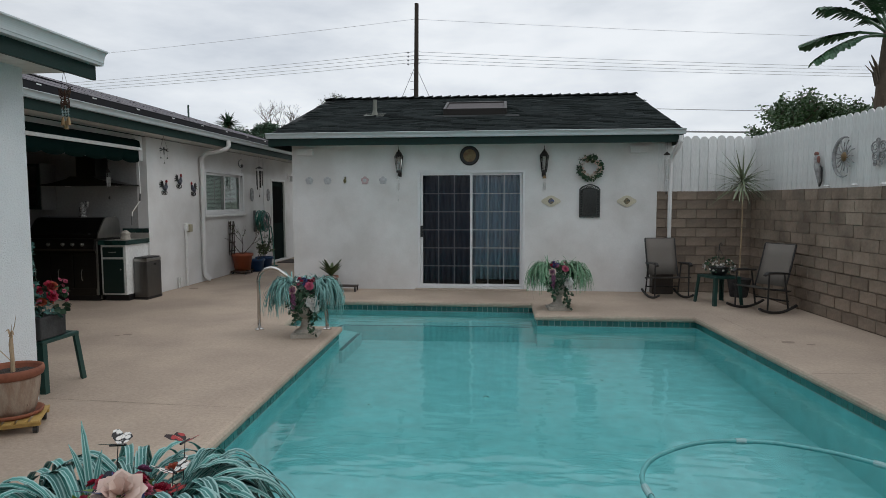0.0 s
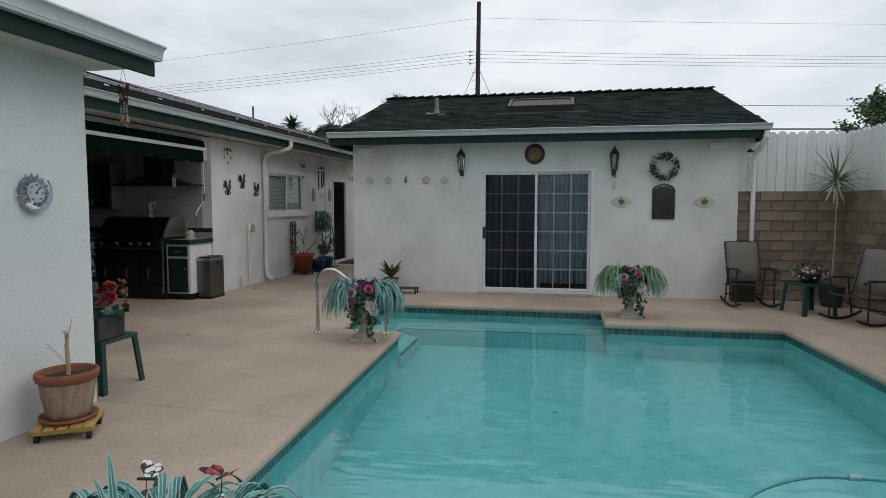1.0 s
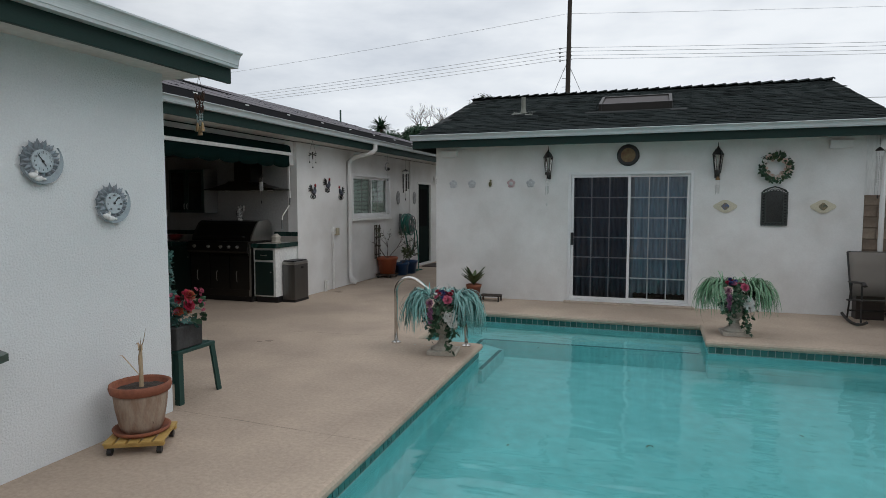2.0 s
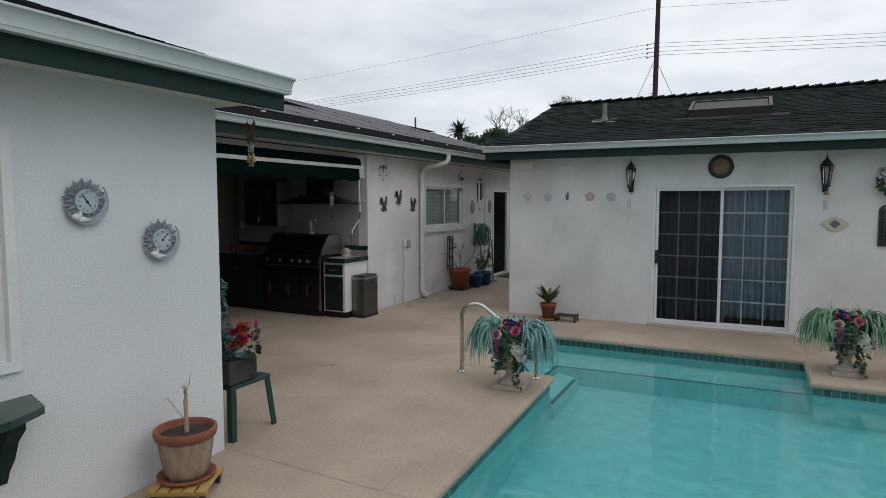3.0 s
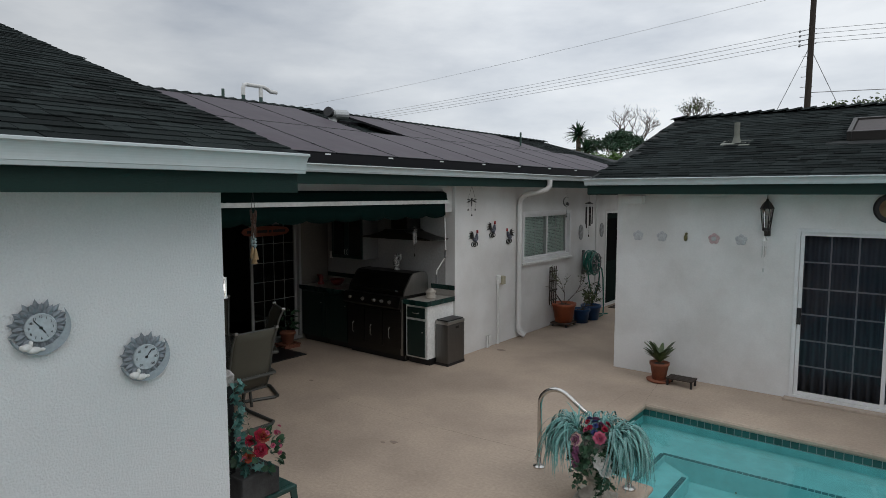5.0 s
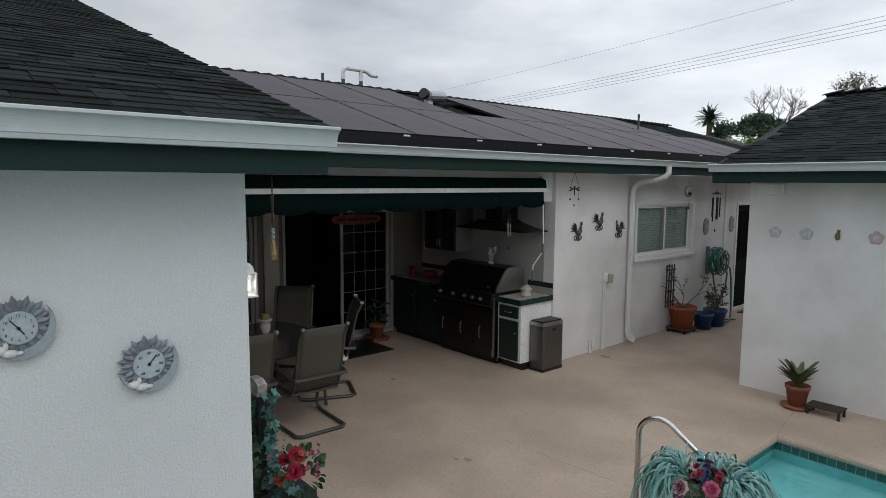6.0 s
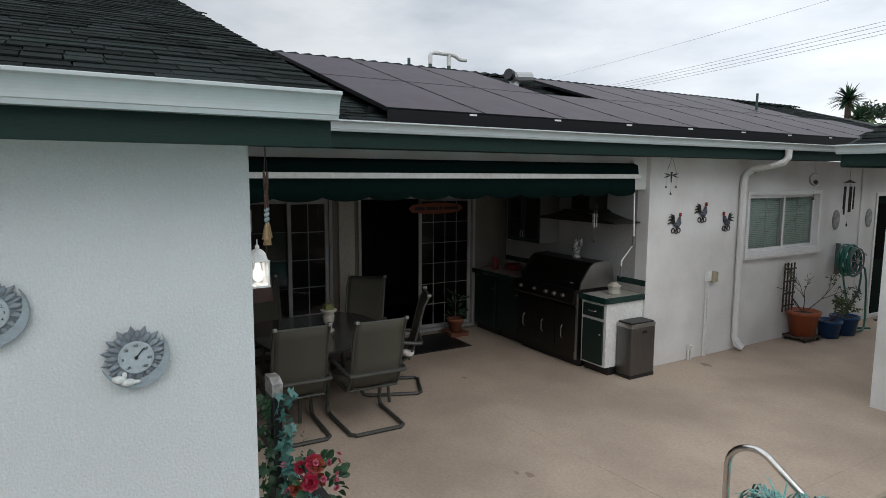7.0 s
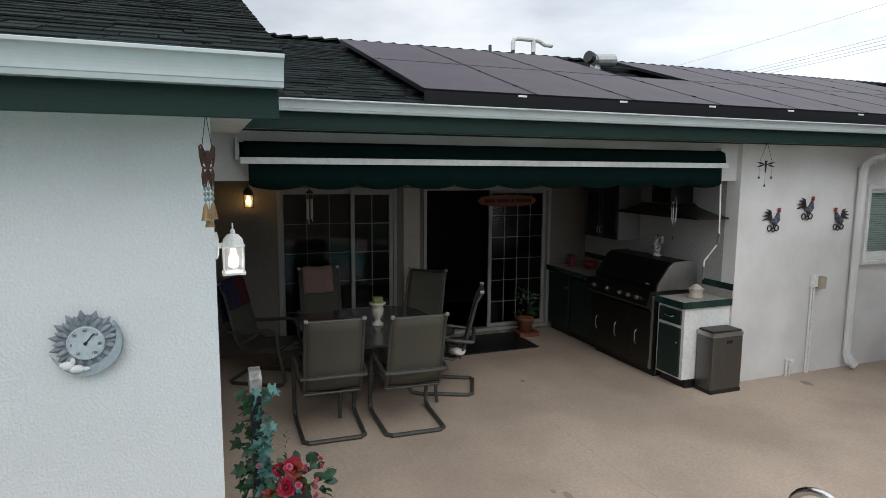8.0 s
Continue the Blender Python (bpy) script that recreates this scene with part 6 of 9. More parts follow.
def lantern(loc, label, body, bulb, rz, off=0.13):
    """A wall lantern: back plate, arm, capped glass box and bulb. It hangs out along its local +x."""
    l = thing("wall_lantern", loc, label, "wall lamp", rz=rz)
    bm = B()
    lathe(bm, [(0.05, 0.0), (0.05, 0.012), (0.03, 0.02)], 16, Matrix.Rotation(radians(90), 4, "Y") @ Matrix.Diagonal((1.5, 1, 1, 1)))
    part("back_plate", bm, body, l)
    bm = B()
    tube(bm, [(0.015, 0, 0.0), (off * 0.4, 0, 0.0), (off * 0.8, 0, 0.02), (off * 0.95, 0, 0.02)], 0.016, 8)
    part("arm", bm, body, l)
    bm = B()
    lathe(bm, [(0.066, -0.005), (0.058, 0.005), (0.052, 0.035), (0.030, 0.060), (0.014, 0.066), (0.012, 0.085), (0.004, 0.092), (0.004, 0.125)], 12, Matrix.Translation((off, 0, 0)))
    part("cap", bm, body, l)
    bm = B()
    for sx in (-1, 1):
        for sy in (-1, 1):
            box(bm, off + sx * 0.052 - 0.005, sy * 0.052 - 0.005, -0.15, off + sx * 0.052 + 0.005, sy * 0.052 + 0.005, -0.005)
    box(bm, off - 0.062, -0.062, -0.162, off + 0.062, 0.062, -0.15)
    box(bm, off - 0.06, -0.06, -0.006, off + 0.06, 0.06, -0.001)
    part("cage", bm, body, l)
    for (c, u) in (((off + 0.052, -0.05, -0.15), (0, 0.10, 0)), ((off - 0.052, -0.052, -0.15), (0.104, 0, 0)), ((off + 0.052, 0.052, -0.15), (-0.104, 0, 0)), ((off - 0.052, 0.05, -0.15), (0, -0.10, 0))):
        glass_pane(c, u, (0, 0, 0.145), FROSTED, l)
    bm = B()
    lathe(bm, [(0.004, -0.130), (0.024, -0.118), (0.030, -0.095), (0.026, -0.07), (0.014, -0.045), (0.013, -0.02)], 14, Matrix.Translation((off, 0, 0)))
    part("bulb", bm, bulb, l, smooth=True)
    return l


wl = lantern((-4.10, WCY + 0.002, 1.965), "white wall lantern with lit bulb", WHITE_PAINT, WHITE_BULB, 90, 0.095)
wl.scale = (0.85, 0.85, 0.85)
lantern((AX + 0.002, 6.16, 2.02), "bronze wall lantern glowing warm on the wall", worn("dark_bronze_lamp", (0.05, 0.035, 0.022), (0.03, 0.02, 0.014), 0.5), WARM_BULB, 0)
for nm, loc, e, colr in (("lantern_light", (-4.10, WCY + 0.087, 1.89), 0.4, (1, 0.96, 0.9)), ("patio_lamp_light", (AX + 0.132, 6.16, 1.93), 2.2, (1.0, 0.60, 0.25))):
    ld = bpy.data.lights.new(nm, "POINT")
    ld.energy, ld.color, ld.shadow_soft_size = e, colr, 0.035
    lo = new(nm, ld)
    lo.location = loc

# ---- pool side ----
hr = thing("pool_handrail", (-3.177, 8.459, 0.0), "polished steel pool handrail with round floor plates", "handrail")
DX, DY = 0.817, 0.095
bm = B()
tube(bm, [(0, 0, 0), (0, 0, 0.60)] + [(0.16 - 0.16 * math.cos(radians(a)), 0.16 * 0.116 * (1 - math.cos(radians(a))), 0.60 + 0.155 * math.sin(radians(a))) for a in range(15, 121, 15)] + [(0.42, 0.05, 0.60), (0.66, 0.076, 0.43), (0.76, 0.088, 0.34), (0.805, 0.094, 0.24), (DX, DY, 0.12), (DX, DY, 0.0)], 0.021, 12)
part("rail", bm, CHROME, hr, smooth=True)
for x, y in ((0, 0), (DX, DY)):
    bm = B()
    lathe(bm, [(0.055, 0.0), (0.055, 0.012), (0.03, 0.024)], 20, Matrix.Translation((x, y, 0)))
    part("floor_plate", bm, CHROME, hr)

flower_urn((-2.50, 8.17, 0.0), 11, "cast stone urn overflowing with aqua striped leaves and flowers", SPIDER, 8)
flower_urn((0.57, 10.22, 0.0), 12, "cast stone urn with green striped leaves and red flowers", SPIDER_GREEN, 5)
u3 = flower_urn((-1.45, 3.05, 0.0), 17, "cast stone urn of aqua striped leaves with cloth butterflies", SPIDER, 20, 2.0, 0.45)
lv = Leaves()
r = random.Random(4)
for a, L in ((1.9, 0.26), (2.3, 0.20), (1.4, 0.17)):
    pts = [Vector((-0.10, 0.06, 0.55)) + Vector((math.cos(a) * L * t * 0.6, math.sin(a) * L * t * 0.4, L * (1.5 * t - 0.45 * t * t))) for t in (0, 0.25, 0.5, 0.75, 1.0)]
    lv.blade(pts, [0.010, 0.013, 0.012, 0.008, 0.001])
lv.build("tall_blades", SPIDER, u3, kind="stuff")
lv = Leaves()
for k in range(16):
    d = rnd_dir(r, 0.3, 1)
    lv.poly(Vector((-0.02, -0.03, 0.56)) + Vector((d.x * 0.13, d.y * 0.13, d.z * 0.06)), rnd_dir(r, 0, 0.8), d, ivy_shape(0.075))
lv.build("fresh_leaves", LEAF_FRESH, u3)
flower(u3, (0.02, -0.10, 0.67), 0.075, CREAM_PETAL, r, (0, -0.5, 0.9))
flower(u3, (0.12, -0.02, 0.63), 0.035, RED_PETAL, r)
flower(u3, (0.15, 0.06, 0.66), 0.035, ORANGE_PETAL, r)


def butterfly(parent, c, size, material, rz, name="butterfly", tilt_=25):
    m = Matrix.Translation(c) @ Matrix.Rotation(radians(rz), 4, "Z")
    bm = B()
    for s in (-1, 1):
        for out in ([(0.004, 0), (0.55, 0.55), (0.95, 0.60), (1.0, 0.35), (0.75, 0.02)], [(0.004, -0.02), (0.75, 0.0), (0.8, -0.3), (0.5, -0.55), (0.2, -0.4)]):
            vs = [bm.verts.new(m @ Vector((s * x * size, y * size, abs(x) * size * math.tan(radians(tilt_))))) for x, y in out]
            bm.faces.new(vs)
    b = part(name, bm, material, parent)
    bm = B()
    tube(bm, [m @ Vector((0, 0.4 * size, 0)), m @ Vector((0, -0.4 * size, 0))], 0.07 * size, 6)
    part("body", bm, BLACK, b)
    return b


def spot_mat(name, a, b):
    m, N, L, bs = mat_base(name, a, 0.7)
    co = N.new("ShaderNodeTexCoord")
    vo = N.new("ShaderNodeTexVoronoi")
    vo.inputs["Scale"].default_value = 55
    L.new(co.outputs["Object"], vo.inputs["Vector"])
    L.new(ramp_node(N, L, vo.outputs["Distance"], [(0.45, a), (0.6, b)]), bs.inputs["Base Color"])
    return m


BF_WHITE = spot_mat("white_butterfly_wing", (0.70, 0.68, 0.64), (0.02, 0.02, 0.02))
BF_BLUE = spot_mat("blue_butterfly_wing", (0.03, 0.05, 0.16), (0.01, 0.01, 0.02))
BF_RED = spot_mat("red_butterfly_wing", (0.35, 0.03, 0.03), (0.02, 0.01, 0.01))
for c, s, m, a in (((-0.02, 0.07, 0.72), 0.05, BF_WHITE, 80), ((0.16, -0.02, 0.65), 0.045, BF_WHITE, 30), ((-0.03, -0.10, 0.64), 0.055, BF_BLUE, 60), ((-0.18, -0.12, 0.58), 0.045, BF_WHITE, 110), ((0.15, -0.07, 0.60), 0.04, BF_RED, 200), ((0.18, 0.10, 0.70), 0.045, BF_RED, 150)):
    c, s = (c[0], c[1], c[2] + 0.04), s * 1.3
    butterfly(u3, c, s, m, a)
    bm = B()
    tube(bm, [Vector(c), Vector(c) - Vector((0.01, 0, 0.14))], 0.0015, 5)
    part("wire", bm, BLACK, u3)

# cleaner hose floating on the water
hs = thing("pool_hose", (0, 0, 0), "teal ribbed pool cleaner hose floating on water", "hose")
HOSE = worn("teal_hose", (0.12, 0.40, 0.40), (0.08, 0.30, 0.30), 0.4)
hp = [Vector(p) for p in ((0.95, 3.9, -0.18), (0.72, 4.4, -0.165), (0.62, 4.95, -0.16), (0.72, 5.30, -0.16), (0.94, 5.54, -0.16), (1.21, 5.70, -0.16), (1.50, 5.74, -0.16), (1.75, 5.71, -0.16), (2.03, 5.57, -0.16), (2.24, 5.38, -0.16), (2.40, 5.15, -0.16))]
fine = []
for i in range(len(hp) - 1):
    a, b, c, d = hp[max(i - 1, 0)], hp[i], hp[i + 1], hp[min(i + 2, len(hp) - 1)]
    for k in range(8):
        t = k / 8
        fine.append(0.5 * ((2 * b) + (c - a) * t + (2 * a - 5 * b + 4 * c - d) * t * t + (3 * b - a - 3 * c + d) * t ** 3))
bm = B()
tube(bm, fine, [0.015 + (0.002 if i % 2 else 0) for i in range(len(fine))], 10)
part("hose", bm, HOSE, hs, smooth=True)
for i in (14, 46, 70):
    bm = B()
    tube(bm, fine[i:i + 3], 0.022, 10)
    part("coupling", bm, worn("pale_coupling", (0.30, 0.48, 0.48), (0.22, 0.38, 0.38), 0.4), hs)
# a few fallen leaves on the water
r = random.Random(9)
for x, y in ((-1.35, 6.3), (-0.6, 8.3), (0.7, 7.2), (-1.7, 9.4), (-0.9, 9.2), (1.9, 9.0), (2.2, 6.9)):
    lv = Leaves()
    lv.poly((x, y, WATER_Z + 0.004), (r.uniform(-1, 1), r.uniform(-1, 1), 0), (0, 0, 1), oval(r.uniform(0.03, 0.06), 0.008))
    f = new("fallen_leaf")
    tagged(f, "small dark leaf floating on the pool", "leaf", "leaves on the water")
    lv.build("blade", LEAF_OLIVE, f)
lv = Leaves()
lv.poly((0, 0, WATER_Z + 0.004), (0.25, 1, 0), (0, 0, 1), oval(0.22, 0.012))
f = tagged(new("fallen_leaf"), "long narrow green leaf floating on the pool", "leaf", "leaves on the water")
f.location = (-0.40, 6.55, 0)
lv.build("blade", LEAF_OLIVE, f)

# ---- by the near wall ----
dl = thing("plant_dolly", (-3.57, 5.10, 0.0), "yellow wooden slatted plant dolly on black castors", "plant dolly", rz=28)
YELLOW_WOOD = worn("yellow_pine", (0.46, 0.30, 0.09), (0.36, 0.22, 0.06), 0.6, s1=5, s2=50, stretch=(1, 8, 1))
for k in range(5):
    bm = B()
    box(bm, -0.18 + k * 0.076, -0.18, 0.078, -0.18 + k * 0.076 + 0.058, 0.18, 0.094, 0.003)
    part("slat", bm, YELLOW_WOOD, dl)
for y in (-0.16, 0.125):
    bm = B()
    box(bm, -0.18, y, 0.052, 0.182, y + 0.035, 0.0775, 0.003)
    part("bearer", bm, YELLOW_WOOD, dl)
for x in (-0.15, 0.15):
    for y in (-0.14, 0.14):
        bm = B()
        tube(bm, [(x - 0.014, y, 0.025), (x + 0.014, y, 0.025)], 0.025, 12)
        box(bm, x - 0.012, y - 0.012, 0.03, x + 0.012, y + 0.012, 0.0515)
        part("castor", bm, BLACK, dl)
POT_WASH = worn("whitewashed_terracotta", (0.33, 0.26, 0.20), (0.20, 0.11, 0.07), 0.9, s1=4, s2=30, amount=0.9, stretch=(3, 3, 1), bump=0.25)
pt = thing("dead_potted_plant", (-3.585, 5.12, 0.095), "weathered terracotta pot with dry dead stalk", "potted plant")
pt.scale = (0.86, 0.86, 0.95)
bm = B()
lathe(bm, [(0.175, 0.0), (0.20, 0.012), (0.21, 0.035), (0.195, 0.035), (0.175, 0.016)], 28)
part("saucer", bm, TERRACOTTA, pt, smooth=True)
bm = B()
lathe(bm, [(0.14, 0.016), (0.16, 0.06), (0.185, 0.18), (0.195, 0.26), (0.195, 0.285)], 30)
part("bowl", bm, POT_WASH, pt, smooth=True)
bm = B()
lathe(bm, [(0.195, 0.28), (0.215, 0.29), (0.225, 0.32), (0.222, 0.345), (0.205, 0.35), (0.198, 0.33), (0.195, 0.29)], 30)
part("rim", bm, TERRACOTTA, pt, smooth=True)
bm = B()
lathe(bm, [(0.197, 0.30), (0.15, 0.312), (0.05, 0.318)], 24)
for v_ in bm.verts:
    v_.co.z += 0.01 * noise.noise(v_.co * 40)
part("soil", bm, SOIL, pt)
bm = B()
tube(bm, [(0.01, 0, 0.30), (0.012, 0, 0.40), (0.0, 0.008, 0.52), (0.006, 0.012, 0.60)], [0.018, 0.015, 0.016, 0.008], 8)
part("stalk", bm, DRY, pt)
lv = Leaves()
for pts in ([(0.01, 0, 0.38), (-0.05, -0.03, 0.46), (-0.12, -0.05, 0.535), (-0.15, -0.06, 0.54)], [(0, 0.01, 0.56), (0.02, 0.03, 0.64), (0.02, 0.05, 0.72)], [(0.005, 0, 0.58), (-0.03, 0.02, 0.62), (-0.05, 0.01, 0.60)], [(0, 0, 0.57), (0.04, -0.02, 0.62), (0.055, -0.02, 0.58)], [(0.01, 0, 0.56), (0.012, 0.01, 0.66)]):
    lv.blade(pts, [0.010] + [0.008] * (len(pts) - 2) + [0.001])
lv.build("dry_leaves", DRY, pt)
bm = B()
box(bm, -0.004, -0.004, 0.05, 0.004, 0.004, 0.14)
for k in range(4):
    tube(bm, [(0, 0, 0.06 + k * 0.02), (0.022, 0, 0.085 + k * 0.02)], 0.004, 5)
    tube(bm, [(0, 0, 0.06 + k * 0.02), (-0.022, 0, 0.085 + k * 0.02)], 0.004, 5)
bm.transform(Matrix.Translation((0.168, -0.045, 0.03)) @ Matrix.Rotation(radians(75), 4, "Z") @ Matrix.Rotation(radians(-8), 4, "X"))
part("leaf_relief", bm, POT_WASH, pt)

GREEN_PLASTIC = worn("green_resin", (0.012, 0.050, 0.042), (0.008, 0.036, 0.030), 0.45, s1=4, s2=30)


def side_table(loc, rz, label):
    """A low moulded resin side table with splayed flat legs."""
    s = thing("side_table", loc, label, "side table", "green side tables", rz)
    bm = B()
    box(bm, -0.22, -0.22, 0.395, 0.22, 0.22, 0.43, 0.012)
    for k in range(5):
        box(bm, -0.18 + k * 0.078, -0.19, 0.43, -0.135 + k * 0.078, 0.19, 0.434)
    part("top", bm, GREEN_PLASTIC, s)
    for sx in (-1, 1):
        for sy in (-1, 1):
            bm = B()
            t = bmesh.new()
            w = 0.032
            top_ = [(0.165, 0.215), (0.215, 0.215), (0.215, 0.165), (0.20, 0.165), (0.20, 0.20), (0.165, 0.20)]
            lo = [t.verts.new((sx * (x + 0.035), sy * (y + 0.035), 0.0)) for x, y in top_]
            hi = [t.verts.new((sx * x, sy * y, 0.40)) for x, y in top_]
            for i in range(6):
                t.faces.new((lo[i], lo[(i + 1) % 6], hi[(i + 1) % 6], hi[i]))
            t.faces.new(lo)
            t.faces.new(hi[::-1])
            join(bm, t)
            part("leg", bm, GREEN_PLASTIC, s)
    return s


side_table((-4.16, 6.08, 0.0), 0, "dark green moulded resin side table holding a planter")
pb = thing("planter_box", (-4.12, 5.985, 0.434), "grey stone planter with roses and trailing ivy", "planter")
STONE_DARK = worn("dark_mottled_stone", (0.045, 0.045, 0.045), (0.02, 0.02, 0.02), 0.85, s1=9, s2=50, amount=1.0, bump=0.4, bscale=30)
bm = B()
box(bm, -0.12, -0.13, 0.0, 0.17, 0.17, 0.18, 0.012)
for v_ in bm.verts:
    v_.co += 0.006 * noise.noise_vector(v_.co * 14)
part("box", bm, STONE_DARK, pb)
bm = B()
box(bm, -0.115, -0.125, 0.0, 0.02, -0.075, 0.79, 0.006)
part("back_slab", bm, BLACK, pb, "tall black slab")
bm = B()
prism(bm, [(-0.116, 0.79), (0.02, 0.79), (0.026, 0.86), (-0.03, 0.885), (-0.116, 0.88)], 0.07, 0.128, Matrix(((1, 0, 0, 0), (0, 0, -1, 0), (0, 1, 0, 0), (0, 0, 0, 1))))
part("silver_top", bm, worn("silvery_bark", (0.45, 0.44, 0.42), (0.16, 0.15, 0.14), 0.6, s1=14, s2=50, amount=1.0), pb, "weathered silver grey top piece")
r = random.Random(22)
lv = Leaves()
vine(lv, (0.05, -0.07, 0.82), (0.08, -0.06, 0.18), r, 46, 0.062, 0.0, 0.035)
vine(lv, (0.09, 0.0, 0.40), (0.14, 0.05, 0.15), r, 26, 0.055, 0.0, 0.05)
lv.build("ivy", LEAF_IVY, pb, "blue green ivy strand", "stuff")
lv = Leaves()
vine(lv, (-0.03, -0.15, 0.78), (0.03, -0.15, 0.12), r, 40, 0.060, 0.0, 0.03)
for k in range(60):
    d = rnd_dir(r, -0.5, 0.9)
    lv.poly(Vector((0.07, 0.09, 0.28)) + Vector((d.x * 0.13, d.y * 0.13, d.z * 0.12)), d, rnd_dir(r, 0.2, 1), oval(r.uniform(0.05, 0.085), 0.026))
for k in range(9):
    lv.poly((0.0 + 0.01 * r.random(), 0.04, 0.40 + 0.018 * k), rnd_dir(r, 0.2, 0.9), rnd_dir(r, 0, 1), oval(0.03, 0.004))
lv.build("foliage", LEAF_DARK, pb, "dark green leaves", "stuff")
for c, q in (((0.12, 0.06, 0.42), 0.052), ((0.17, 0.02, 0.345), 0.050), ((0.07, 0.00, 0.39), 0.038)):
    flower(pb, c, q, RED_PETAL, r, (0.9, -0.3, 0.45), "rose")
    flower(pb, Vector(c) + Vector((0.012, -0.004, 0.006)), q * 0.6, RED_PETAL, r, (0.9, -0.3, 0.45), "rose")
for k in range(4):
    flower(pb, (0.10 + r.uniform(-0.04, 0.05), 0.04 + r.uniform(-0.10, 0.09), 0.36 + r.uniform(-0.07, 0.06)), 0.045, ORANGE_PETAL, r, rnd_dir(r, 0.1, 0.8), "rose")
for k in range(14):
    a = r.uniform(-1.6, 1.8)
    flower(pb, (0.10 + 0.14 * math.cos(a), 0.05 + 0.15 * math.sin(a), 0.36 + r.uniform(-0.08, 0.12)), 0.018, PINK_PETAL, r, rnd_dir(r, 0, 1), "bud")


# sun and moon clocks
CLOCK_GREY = worn("blue_grey_resin", (0.26, 0.30, 0.33), (0.16, 0.185, 0.205), 0.75, s1=9, s2=50, amount=0.9, bump=0.3)
CLOCK_FACE = worn("pale_blue_dial", (0.42, 0.48, 0.51), (0.36, 0.41, 0.44), 0.6, s1=9, s2=50)
CLOCK_MOON = worn("grey_moon_resin", (0.30, 0.355, 0.385), (0.22, 0.26, 0.285), 0.7, s1=9, s2=50)
CLOCK_WHITE = worn("white_resin_figure", (0.66, 0.67, 0.66), (0.5, 0.51, 0.51), 0.6, s1=12, s2=60)


def text_mesh(body, size, m, material, parent, name="numeral"):
    cu_ = bpy.data.curves.new("text", "FONT")
    cu_.body, cu_.size, cu_.align_x, cu_.align_y, cu_.extrude = body, size, "CENTER", "CENTER", 0.0008
    tmp = bpy.data.objects.new("text", cu_)
    me_ = bpy.data.meshes.new_from_object(tmp)
    bpy.data.objects.remove(tmp)
    me_.transform(m)
    me_.materials.append(material)
    ob = new(name, me_)
    ob.parent = parent
    return ob


